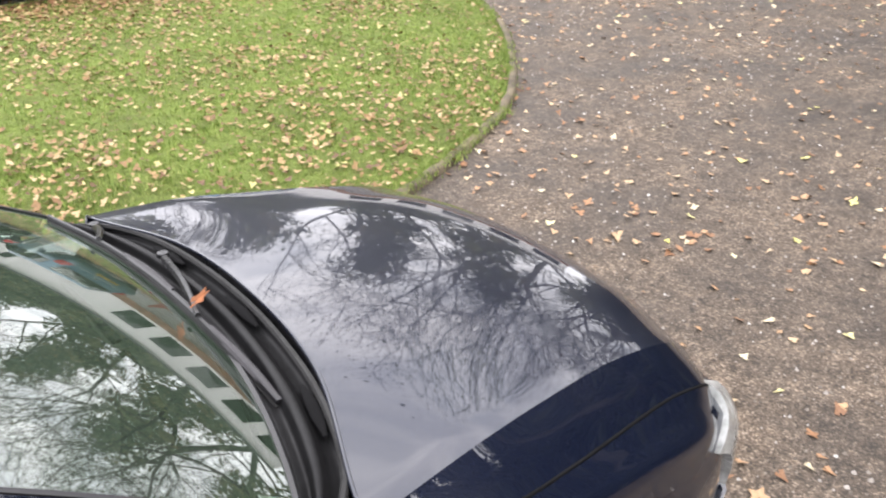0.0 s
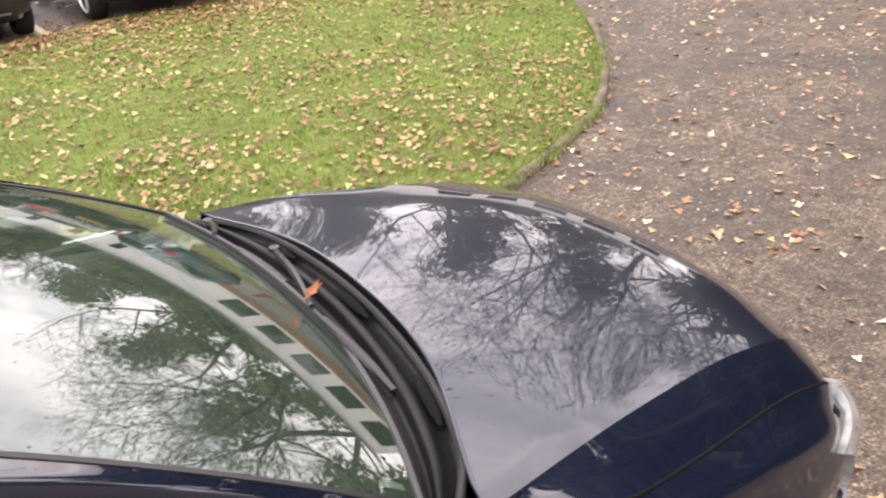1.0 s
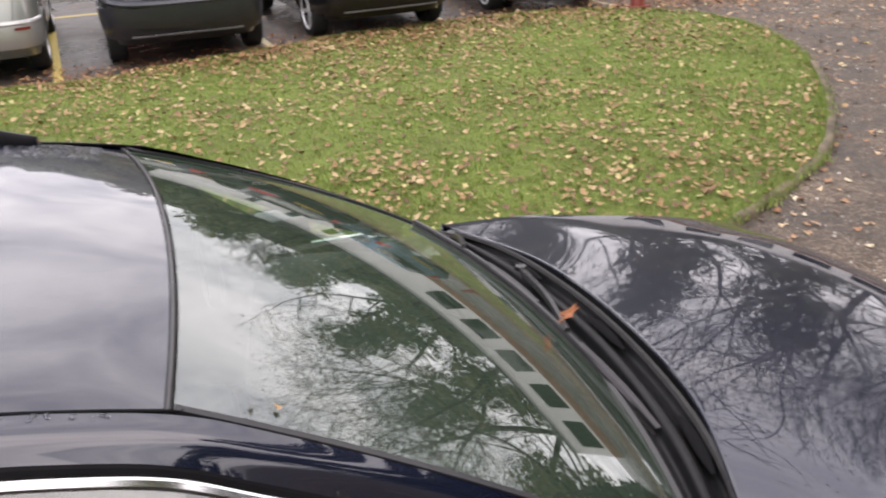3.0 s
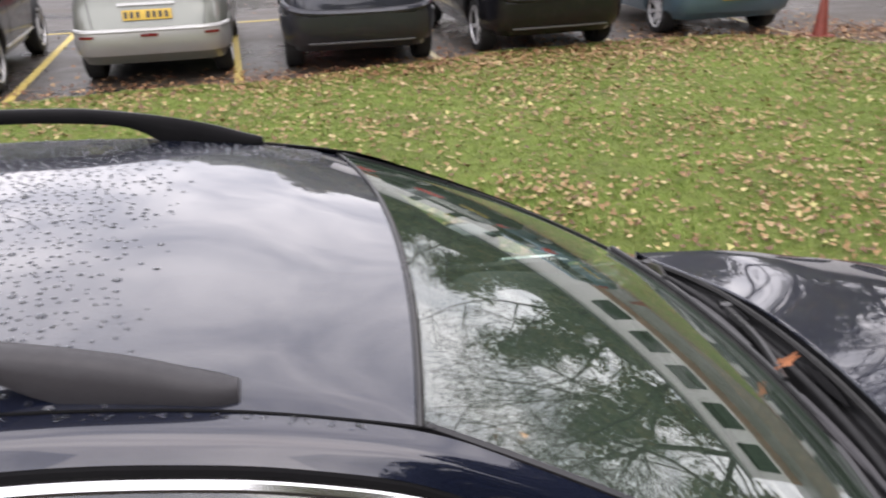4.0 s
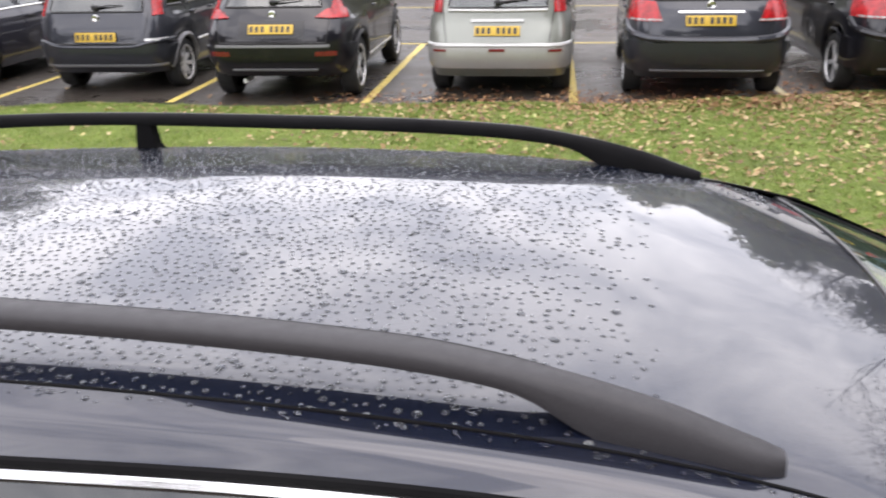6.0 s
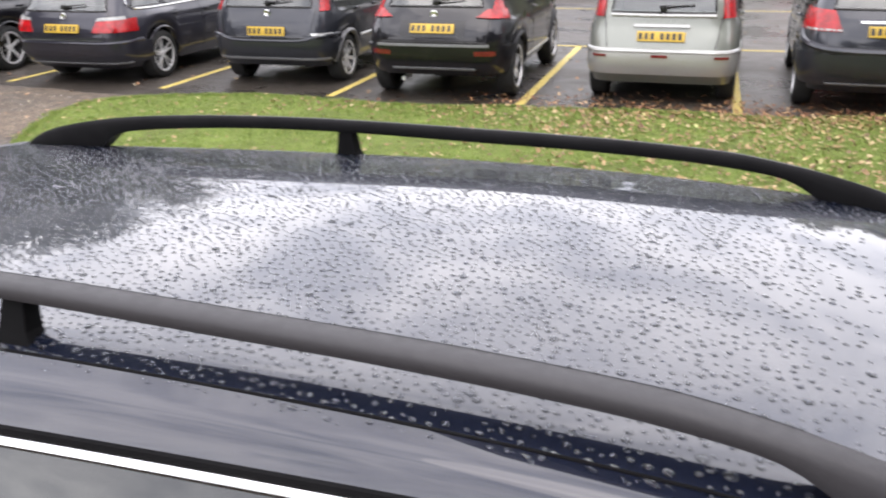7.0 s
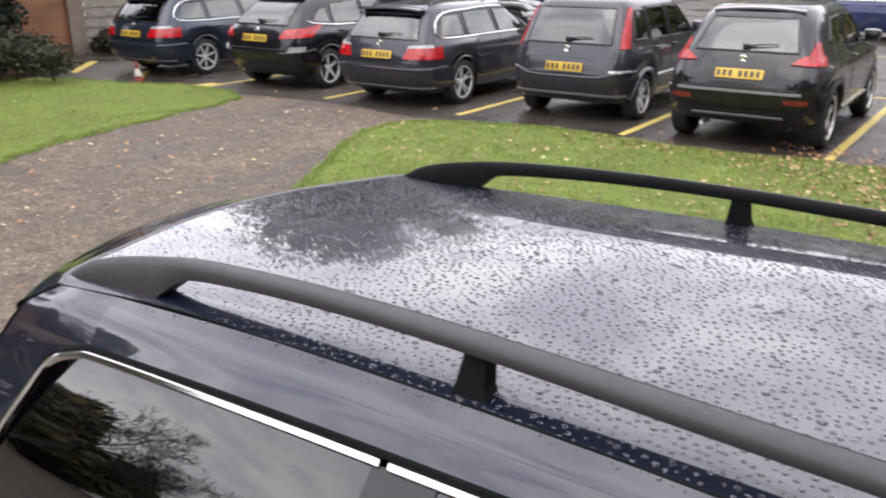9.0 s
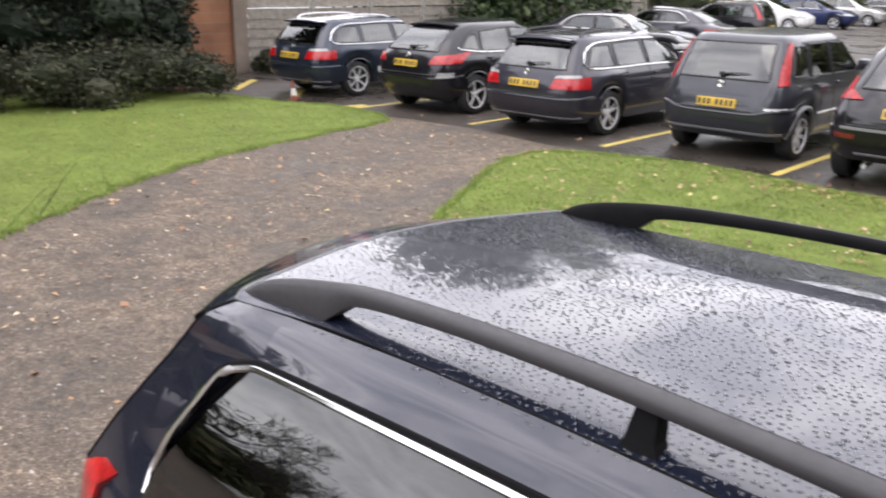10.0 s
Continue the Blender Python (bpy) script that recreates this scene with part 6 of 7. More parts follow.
def fence_panel(k):
    p = thing("fence_panel", "weathered grey lap fence panel with horizontal slats", "fence panel", "fence panels", at=pose(-18.42 - 0.074 * 1.9 * k, 8.62 + 1.9 * k, 0, 0, 0, 90 + 4.2))
    part("gravel_board", box(1.78, 0.05, 0.24, 0.92, 0, 0.12, 0.006), M_POST, p, "concrete gravel board", smooth=False)
    for j in range(11):
        b = box(1.76, 0.014, 0.125, 0.92, -0.014 if j % 2 else 0.014, 0.30 + 0.105 * j)
        b = ([(x, y + (0.012 if z < 0.30 + 0.105 * j else 0), z + 0.006 * noise.noise(Vector((x * 2, j * 3.1 + k, 0)))) for x, y, z in b[0]], b[1])
        part("slat", b, M_FENCE, p, smooth=False)
    part("capping", box(1.8, 0.06, 0.035, 0.92, 0, 1.46, 0.005), M_FENCE, p, smooth=False)
    for j in range(16):
        part("picket", box(0.10, 0.018, 0.5, 0.09 + 0.11 * j, 0.01, 1.72), M_FENCE, p, smooth=False)
    part("top_rail", box(1.8, 0.05, 0.04, 0.92, 0.0, 1.95, 0.005), M_FENCE, p, smooth=False)
    part("post", box(0.1, 0.1, 2.05, 1.88, 0, 1.025, 0.01), M_POST, p, "concrete fence post", smooth=False)


for k in range(9):
    fence_panel(k)


def leaf_cloud(rng, centres, count, size, flat=0.0):
    """Many small folded leaves on and inside soft lumps; each lump is centre, radii."""
    weights = np.array([r[0] * r[1] + r[1] * r[2] + r[0] * r[2] for _, r in centres])
    weights = weights / weights.sum()
    pick = rng.choice(len(centres), count, p=weights)
    cs, rs = np.array([c for c, _ in centres], float)[pick], np.array([r for _, r in centres], float)[pick]
    unit = lambda a: a / (np.linalg.norm(a, axis=1, keepdims=True) + 1e-6)
    d = unit(rng.normal(size=(count, 3)))
    rad = 0.62 + 0.45 * rng.random(count) ** 0.7
    rad *= 1 + 0.12 * np.sin(5.1 * d[:, 0] + pick) * np.sin(4.3 * d[:, 1] + 2 * pick) + 0.10 * np.sin(9.0 * d[:, 2] + 7.0 * d[:, 0])
    p = cs + d * rs * rad[:, None]
    p[:, 2] = np.maximum(p[:, 2], 0.03 + 0.1 * rng.random(count))
    a = unit(rng.normal(size=(count, 3)))
    b = unit(np.cross(a, d + 0.5 * rng.normal(size=(count, 3))))
    n = np.cross(a, b)
    s = (size * (0.6 + 0.8 * rng.random(count)))[:, None]
    quads = np.stack([p - a * s, p + b * s * 0.5 + n * s * 0.18, p + a * s, p - b * s * 0.5 + n * s * 0.18], axis=1).reshape(-1, 3)
    v = quads.tolist()
    f = [q for i in range(0, 4 * count, 4) for q in ((i, i + 1, i + 2), (i, i + 2, i + 3))]
    return v, f


def lump(c, r, seed, seg=14):
    """A rough dark core inside foliage."""
    v, f = [], []
    for i in range(seg + 1):
        t = math.pi * i / seg
        for j in range(seg):
            q = 2 * math.pi * j / seg
            d = Vector((math.sin(t) * math.cos(q), math.sin(t) * math.sin(q), math.cos(t)))
            k = 0.72 * (1 + 0.3 * noise.noise(d * 2.1 + Vector((seed, 0, 0))))
            v.append((c[0] + d.x * r[0] * k, c[1] + d.y * r[1] * k, max(0.02, c[2] + d.z * r[2] * k)))
    for i in range(seg):
        for j in range(seg):
            f.append((i * seg + j, (i + 1) * seg + j, (i + 1) * seg + (j + 1) % seg, i * seg + (j + 1) % seg))
    return v, f


def grow(rng, base, height, spread, levels=5, radius=0.2, lean=0.0, kids=3):
    """Trunk and limbs as tapered bars; returns the mesh and the twig ends."""
    pieces, tips = [], []
    def limb(p, d, length, r, depth):
        n = 5 if depth < 4 else 3
        pts = [p]
        for k in range(n):
            d = (d + Vector(rng.normal(size=3)) * 0.13 + Vector((0, 0, 0.05))).normalized()
            pts.append(pts[-1] + d * length / n)
        pieces.append(tube(pts, [r, r * 0.62], 6 if depth < 2 else 3))
        if depth >= levels:
            tips.append(pts[-1])
            return
        for k in range(kids + (depth > 1)):
            at = pts[1 + n // 3 + int(rng.integers(0, n - n // 3))] if depth else pts[2 + int(rng.integers(1, n - 1))]
            turn = Vector(rng.normal(size=3))
            side = (turn - turn.dot(d) * d).normalized()
            nd = (d * (0.55 + 0.3 * rng.random()) + side * spread * (0.7 + 0.5 * rng.random())).normalized()
            limb(at, nd, length * (0.55 + 0.25 * rng.random()), max(r * 0.5, 0.012), depth + 1)
        limb(pts[-1], d, length * 0.66, r * 0.6, depth + 1)
    limb(Vector(base), Vector((lean, 0, 1)).normalized(), height * 0.36, radius, 0)
    return joined(*pieces), tips


def bare_tree(name, at, height, seed, leaves=0, label="", spread=0.75, levels=5, radius=0.22, kids=3):
    rng = np.random.default_rng(seed)
    tree = thing(name, label, "tree", at=pose(*at))
    wood, tips = grow(rng, (0, 0, -0.05), height, spread, levels, radius, 0.04, kids)
    part("trunk", wood, M_BARK, tree, "dark wet trunk and limbs")
    if leaves:
        centres = [((t.x, t.y, t.z), (height * 0.05, height * 0.05, height * 0.04)) for t in tips]
        part("crown", leaf_cloud(rng, centres, leaves, min(0.11, height * 0.0065)), M_AUTUMN, tree, "thin autumn crown", smooth=False)
    return tree


def leafy_tree(name, at, height, width, seed, mat, count, size, label, low=0.25, lumps=16, core=0.8):
    rng = np.random.default_rng(seed)
    tree = thing(name, label, "tree", at=pose(*at))
    part("trunk", tube([(0, 0, -0.05), (0.05, 0.02, height * 0.25), (0.0, 0.05, height * 0.55), (0.05, 0, height * 0.85)], [0.24, 0.2, 0.12, 0.04], 8, n=12), M_BARK, tree, "dark trunk")
    centres = []
    for k in range(lumps):
        h = low + (1 - low) * (k + 0.5) / lumps
        w = width * math.sin(math.pi * min(0.95, 0.18 + 0.8 * (h - low) / (1 - low) * 0.95)) ** 0.7
        q = rng.random() * 6.28
        rad = w * (0.25 + 0.4 * rng.random())
        r = width * (0.34 + 0.2 * rng.random())
        centres.append(((rad * math.cos(q), rad * math.sin(q), height * h), (r, r, r * 0.8)))
    part("crown", joined(*[lump(c, (r[0] * core, r[1] * core, r[2] * core), k) for k, (c, r) in enumerate(centres)], leaf_cloud(rng, centres, count, size)), mat, tree, "dense uneven crown", smooth=False)
    return tree


def conifer(at, height, width, seed):
    rng = np.random.default_rng(seed)
    tree = thing("conifer", "tall dark green conifer behind the fence", "tree", "conifers", at=pose(*at))
    part("trunk", tube([(0, 0, 0), (0, 0, height * 0.5), (0, 0, height * 0.95)], [0.2, 0.12, 0.03], 7), M_BARK, tree, "dark trunk")
    centres = []
    for k in range(26):
        h = 0.04 + 0.94 * k / 26
        w = width * (1 - h) ** 0.75 * (0.8 + 0.4 * rng.random())
        q = k * 2.4
        centres.append(((0.45 * w * math.cos(q), 0.45 * w * math.sin(q), height * h), (0.66 * w + 0.1, 0.66 * w + 0.1, height * 0.075)))
    part("crown", joined(*[lump(c, (r[0] * 0.6, r[1] * 0.6, r[2] * 0.6), k, 10) for k, (c, r) in enumerate(centres)], leaf_cloud(rng, [(c, (r[0] * 1.25, r[1] * 1.25, r[2] * 1.2)) for c, r in centres], 9000, 0.15)), M_CONIFER, tree, "dense dark crown", smooth=False)


for k, (x, y, h, w) in enumerate([(-19.6, 17.2, 7.6, 1.9), (-20.4, 19.6, 8.0, 2.1), (-21.0, 22.4, 7.4, 2.0)]):
    conifer((x, y, 0), h, w, 40 + k)

for k, (x, y, h, w) in enumerate([(-20.6, 15.6, 8.6, 3.0), (-21.4, 18.6, 9.6, 3.4), (-23.0, 21.6, 9.8, 3.6), (-21.6, 24.6, 9.0, 3.2)]):
    leafy_tree("boundary_tree", (x, y, 0), h, w, 160 + k, M_WOODS, 9000, 0.10, "thin-leaved dark tree behind the fence", 0.10, 20, 0.35)

# ivy-grown trees and shrubs along the side lawn
rng = np.random.default_rng(3)
for k, (x, y, h, w) in enumerate([(-17.3, 5.9, 5.6, 1.35), (-16.7, 4.6, 6.6, 1.9), (-16.6, 2.4, 7.4, 2.2), (-17.0, -0.4, 7.0, 2.2), (-16.6, -3.4, 6.4, 2.1)]):
    leafy_tree("ivy_tree", (x, y, 0), h, w, 60 + k, M_IVY, 11000, 0.065, "ivy-grown tree, dark and dense, at the lawn's edge", 0.10, 18)
for k, (x, y, r, h) in enumerate([(-15.4, 5.6, 0.75, 0.9), (-15.2, 4.4, 0.8, 1.0), (-15.0, 3.2, 0.8, 0.95), (-15.1, 2.0, 0.85, 1.1), (-15.0, 0.6, 0.9, 1.0), (-15.2, -0.9, 0.9, 1.1), (-16.4, 6.4, 0.5, 0.7), (-17.9, 8.9, 0.35, 0.5), (-17.9, 10.4, 0.4, 0.6)]):
    shrub = thing("shrub", "low straggling evergreen shrub under the ivy trees", "shrub", "shrubs", at=pose(x, y, 0))
    cs = [((rng.normal() * r * 0.4, rng.normal() * r * 0.4, h * (0.25 + 0.5 * rng.random())), (r * 0.6, r * 0.6, h * 0.4)) for _ in range(6)]
    part("foliage", joined(*[lump(c, (q[0] * 0.7, q[1] * 0.7, q[2] * 0.7), i + k * 7, 9) for i, (c, q) in enumerate(cs)], leaf_cloud(rng, cs, 2600, 0.040)), M_BUSH, shrub, smooth=False)
    part("stem", tube([(0, 0, 0), (0.03, 0.02, h * 0.6)], [0.03, 0.012], 5), M_BARK, shrub)

# trees beyond the drive, seen mirrored in the lacquer and the glass
for k, (az, far, h) in enumerate([(14, 48, 24), (20, 44, 27), (26, 42, 31), (31, 44, 35), (36, 50, 38), (41, 52, 40), (46, 51, 39), (50, 53, 34), (55, 52, 27), (63, 54, 23), (70, 52, 22)]):
    at = (1.6 + far * math.cos(radians(az)), -0.2 + far * math.sin(radians(az)), 0)
    bare_tree("bare_tree", at, h, 25 + 6 * k, 1500, "tall nearly bare parkland tree behind the white building", 0.95, 6, 0.42, 2)
bare_tree("bare_tree", (-18.5, -17.2, 0), 10.0, 8, 500, "bare tree behind the drive", 0.8, 5, 0.16)
bare_tree("bare_tree", (-16.5, -10.5, 0), 8.5, 17, 350, "bare tree behind the drive", 0.85, 6, 0.14, 2)
bare_tree("bare_tree", (-11.0, -19.0, 0), 6.0, 13, 200, "small bare tree behind the drive", 0.85, 5, 0.12)
for k, (x, y, h, w) in enumerate([(14.0, 48.0, 15.0, 5.0), (24.0, 47.0, 19.0, 5.4), (33.0, 41.0, 23.0, 6.0), (39.0, 33.0, 23.0, 6.0), (42.0, 22.0, 15.0, 5.8), (5.0, 50.0, 13.0, 5.0), (-20.5, -11.0, 6.0, 3.2), (-23.0, -17.0, 5.0, 3.2), (2.0, -28.0, 10.0, 4.0), (13.0, -26.0, 10.0, 4.0)]):
    leafy_tree("broad_tree", (x, y, 0), h, w, 80 + k, M_AUTUMN, 5200, 0.30, "broad dark autumn tree beyond the place", 0.14, 16, 0.5)
for k, (x, y, h, w) in enumerate([(17.5, -0.6, 15.0, 3.5), (16.4, -2.8, 14.0, 3.5), (16.0, -4.9, 13.5, 3.5), (15.4, -7.0, 13.0, 3.4), (14.2, -9.2, 12.5, 3.4), (11.8, -11.5, 11.5, 3.2), (9.0, -13.0, 10.5, 3.0), (6.0, -14.5, 9.5, 3.0), (9.8, -2.2, 13.0, 2.3), (9.0, -4.4, 13.0, 2.3), (7.6, -6.4, 12.0, 2.2), (19.0, 0.5, 6.0, 2.4), (20.0, 3.0, 6.2, 2.4), (20.8, 5.4, 6.0, 2.4), (21.6, 7.8, 6.3, 2.4), (22.2, 10.2, 6.0, 2.4)]):
    leafy_tree("evergreen_tree", (x, y, 0), h, w, 200 + k, M_IVY, 4500, 0.2, "dark evergreen tree beside the drive", 0.03, 18)
def far_woods():
    """A continuous uneven belt of trees behind the far car park."""
    rng = np.random.default_rng(31)
    v, nu, nv = [], 150, 15
    for i in range(nu):
        x = -96 + 162 * i / (nu - 1)
        top = 18.0 + 1.5 * noise.noise(Vector((x * 0.11, 0, 2))) + 0.9 * noise.noise(Vector((x * 0.45, 3, 0)))
        for j in range(nv):
            h = j / (nv - 1)
            bulge = 2.2 * math.sin(math.pi * min(1, h * 0.9)) * (1 + 0.8 * noise.noise(Vector((x * 0.3, h * 4, 5))))
            v.append((x + noise.noise(Vector((x * 0.5, h * 5, 1))), 70 - bulge + 4 * max(0, h - 0.8) * 5, top * h ** 0.8 - 0.05))
    cs = [((v[i][0], v[i][1], max(1.0, v[i][2])), (1.6, 1.2, 1.1)) for i in range(0, len(v), 3)]
    w = part("far_woods", joined((v, grid_faces(nu, nv)), leaf_cloud(rng, cs, 9000, 0.55)), M_WOODS, smooth=False)
    tagged(w, "dense belt of dark trees behind the far car park", "woods", kind="stuff")


far_woods()
for k, x in enumerate(range(-66, 60, 9)):
    leafy_tree("far_tree", (x + 2.5 * math.sin(k * 2.1), 64 + 4 * math.cos(k * 1.7), 0), 12.8 + 1.6 * math.sin(k * 3.3), 5.8, 120 + k, M_AUTUMN, 700, 0.4, "distant dark tree at the far side of the car park", 0.05, 7)


def long_building():
    b = thing("long_building", "long low white-rendered building with a brick plinth and dark windows", "building", at=pose(20.0, 35.0, 0, 0, 0, -42))
    L, H, D = 38.0, 5.4, 8.0
    low, high, cells, ww = 1.35, 3.95, 12, 2.2
    step = L / cells
    part("plinth", box(L, 0.34, low - 0.25, 0, 0, (low - 0.25) / 2), M_BRICK, b, "brick plinth", smooth=False)
    strips = [box(L, 0.3, 0.25, 0, 0, low - 0.125), box(L, 0.3, H - high, 0, 0, (high + H) / 2), box(L, 0.3, H, 0, D, H / 2), box(0.3, D - 0.3, H, -L / 2 + 0.15, D / 2, H / 2), box(0.3, D - 0.3, H, L / 2 - 0.15, D / 2, H / 2)]
    wide = lambda k: ww if k >= 7 else (0.9 if k in (2, 3, 4) else 0.0)
    for k in range(cells):
        x, w = -L / 2 + (k + 0.5) * step, (step - wide(k)) / 2
        for e in (-1, 1):
            strips.append(box(w, 0.3, high - low, x + e * (step - w) / 2, 0, (low + high) / 2))
    part("wall", joined(*strips), M_RENDER, b, "white rendered wall", smooth=False)
    part("roof", joined(box(L + 0.6, D + 0.9, 0.25, 0, D / 2, H + 0.12, 0.03), box(L + 0.7, 0.12, 0.3, 0, -0.45, H + 0.1, 0.02)), M_ROOFFELT, b, "grey flat roof", smooth=False)
    for k in [k for k in range(cells) if wide(k)]:
        x = -L / 2 + (k + 0.5) * step
        top, pw = high, wide(k)
        mid, tall = (low + top) / 2, top - low - 0.16
        w = part("window", joined(box(pw, 0.06, 0.07, x, 0.05, low + 0.04), box(pw, 0.06, 0.07, x, 0.05, top - 0.04), box(0.07, 0.06, tall, x - pw / 2 + 0.035, 0.05, mid), box(0.07, 0.06, tall, x + pw / 2 - 0.035, 0.05, mid)), M_RENDER, b, "white window frame", smooth=False)
        part("pane", box(pw - 0.1, 0.012, top - low - 0.1, x, 0.06, mid), M_DARKGLASS, w, "dark pane", smooth=False)
    part("floor_slab", box(L - 0.4, D - 0.4, 0.1, 0, D / 2, 0.05), M_INNER, b, smooth=False)


long_building()

# ---- vehicles farther off ----
def far_car(name, label, x, y, heading, sp):
    road_car(name, label, "car", pose(x, y, 0, 0, 0, heading), sp, "cars farther off")


far_car("saloon", "black saloon with round headlamps and chrome window surround", -15.9, 17.0, 17, spec("saloon", M_BLACK_PAINT))
far_car("saloon", "dark grey saloon with red tail lamps", -15.4, 22.6, 190, spec("saloon", M_SLATE_PAINT))
far_car("hatchback", "dark hatchback with tall red lamps", -16.4, 27.6, 190, spec("fusion", M_BLACK_PAINT))
far_car("hatchback", "white hatchback facing the lane", -23.0, 38.5, 6, spec("note", M_WHITE_PAINT))
far_car("family_hatchback", "deep blue hatchback facing the lane", -23.2, 43.5, 6, spec("hatch", M_DEEPBLUE_PAINT))
far_car("hatchback", "pale silver hatchback facing the lane", -23.6, 48.5, 6, spec("boxy", M_PALE_PAINT))
far_car("saloon", "black saloon facing the lane", -24.0, 55.0, 6, spec("saloon", M_BLACK_PAINT))
far_car("saloon", "deep blue saloon parked across the far lane", -6.9, 23.2, 4, spec("saloon", M_DEEPBLUE_PAINT, wheel="twin"))
far_car("hatchback", "red hatchback in the far row", 0.6, 24.6, 90, spec("note", M_RED_PAINT))
far_car("hatchback", "dark hatchback in the far row", 3.4, 24.8, 92, spec("fusion", M_SLATE_PAINT))

# ---- loose things: cones, leaves, grass, stones, rain ----
M_CONE = plain("faded_red_plastic", (0.20, 0.045, 0.03), 0.55, vary=0.2, scale=12)
M_SLEEVE = plain("pale_sleeve", (0.6, 0.58, 0.52), 0.5, vary=0.12, scale=12)


def traffic_cone(x, y, size, lean, label):
    c = thing("traffic_cone", label, "traffic cone", at=pose(x, y, 0, lean, 0, 20))
    part("base", box(0.27 * size, 0.27 * size, 0.035, 0, 0, 0.018, 0.01), M_CONE, c)
    cone = lathe([(0.105 * size, 0.03), (0.085 * size, 0.16 * size), (0.035 * size, 0.62 * size), (0.028 * size, 0.65 * size), (0.0, 0.65 * size)], 20)
    part("cone", ([(px, pz, py) for px, py, pz in cone[0]], cone[1]), M_CONE, c)
    band = lathe([(0.104 * size, 0.17 * size), (0.068 * size, 0.40 * size)], 20)
    return c, [(px * 1.02, pz * 1.02, py) for px, py, pz in band[0]], band[1]


traffic_cone(7.02, 8.86, 0.95, 0, "faded red traffic cone at the lawn's corner")
cone, bv, bf = traffic_cone(-13.75, 6.9, 0.55, 8, "small red and white cone at the edge of the lawn")
part("sleeve", (bv, bf), M_SLEEVE, cone, "pale sleeve")


def leaf_shape(rng, p, size, tilt=0.5, lobes=5):
    """One fallen leaf: lobed outline, folded along its rib and curled."""
    q, c = rng.random() * 6.28, rng.random()
    ax, ay = (rng.normal() * tilt * 0.6, rng.normal() * tilt * 0.6)
    curl, fold = rng.normal() * 0.5, 0.15 + 0.5 * rng.random()
    slim = 0.5 + 0.5 * rng.random()
    pts = [(0.0, 0.0)]
    n = lobes * 2 + 1
    for k in range(n):
        a = -2.6 + 5.2 * k / (n - 1)
        r = 1.0 if k % 2 else (0.55 if lobes > 2 else 0.8)
        r *= 1 - 0.22 * abs(a) / 2.6
        pts.append((r * math.cos(a), r * math.sin(a) * slim))
    v = []
    for x, y in pts:
        z = fold * abs(y) * 0.5 + curl * x * x * 0.35 + ax * x + ay * y
        X, Y = x * math.cos(q) - y * math.sin(q), x * math.sin(q) + y * math.cos(q)
        v.append((p[0] + X * size, p[1] + Y * size, z * size))
    low = min(z for _, _, z in v)
    v = [(x, y, p[2] + 0.002 + (z - low)) for x, y, z in v]
    return v, [(0, k, k + 1) for k in range(1, n)]


def scatter(name, rng, spots, size, mat, label, category, tilt=0.5):
    v, f = [], []
    for p in spots:
        lv, lf = leaf_shape(rng, p, size * (0.55 + 0.75 * rng.random()), tilt, int(rng.choice([2, 3, 3, 4])))
        n = len(v)
        v += lv
        f += [tuple(n + i for i in q) for q in lf]
    return tagged(part(name, (v, f), mat, smooth=False), label, category, kind="stuff")


def lawn_height(ob):
    return np.array([tuple(p.co) for p in ob.data.vertices])


def height_on(table, x, y):
    d = (table[:, 0] - x) ** 2 + (table[:, 1] - y) ** 2
    return float(table[np.argmin(d), 2])


LAWN_H, SIDE_H = lawn_height(lawn), lawn_height(side_lawn)
rng = np.random.default_rng(21)


def lawn_density(x, y):
    d = 0.10 + 0.75 * min(1, max(0, (x + 3.5) / 4.5))
    top = 8.2 + 0.09 * x
    near_edge = max(0.0, 1 - abs(y - (top - 0.5)) / 1.1)
    d += 0.9 * near_edge * min(1, max(0.1, (x + 6) / 6))
    patchy = 0.45 + 1.3 * noise.noise(Vector((x * 0.8, y * 0.8, 3.3)))
    return d * (0.35 + max(0.0, patchy))


spots = []
for x, y in points_inside(rng, lawn_loop, -7.6, 7.4, 1.7, 9.2, 30000):
    if len(spots) < 14500 and rng.random() < lawn_density(x, y):
        spots.append((x, y, height_on(LAWN_H, x, y) + 0.012 * rng.random() + 0.008))
scatter("lawn_leaves", rng, spots, 0.031, M_LEAF, "fallen autumn leaves lying on the lawn", "fallen leaves")
spots = []
while len(spots) < 5200:
    u, w = rng.uniform(-4.5, 9.0), rng.normal() * 0.42
    p = BAY @ Vector((u, -0.02 + w, 0))
    if rng.random() < min(1, max(0.06, (u + 4) / 5)) and not (inside(lawn_loop, p.x, p.y) and w < -0.6):
        spots.append((p.x, p.y, 0.012 + (0.04 if inside(lawn_loop, p.x, p.y) else 0) + 0.01 * rng.random()))
while len(spots) < 7400:
    u, w = rng.uniform(1.6, 8.5), rng.uniform(0, 2.8)
    p = BAY @ Vector((u, w, 0))
    if rng.random() < (1 - w / 2.8) ** 1.4 * min(1, max(0.1, (u - 1.2) / 2.5)):
        spots.append((p.x, p.y, 0.006 + 0.008 * rng.random()))
ring = np.array(lawn_loop)
for k in range(len(ring)):
    (ax, ay), (bx, by) = ring[k - 1], ring[k]
    for _ in range(int(26 * math.hypot(bx - ax, by - ay)) if ax > 2.0 else 0):
        u = rng.random()
        px, py = ax + (bx - ax) * u + rng.normal() * 0.11, ay + (by - ay) * u + rng.normal() * 0.11
        if not inside(lawn_loop, px, py):
            spots.append((px, py, 0.012))
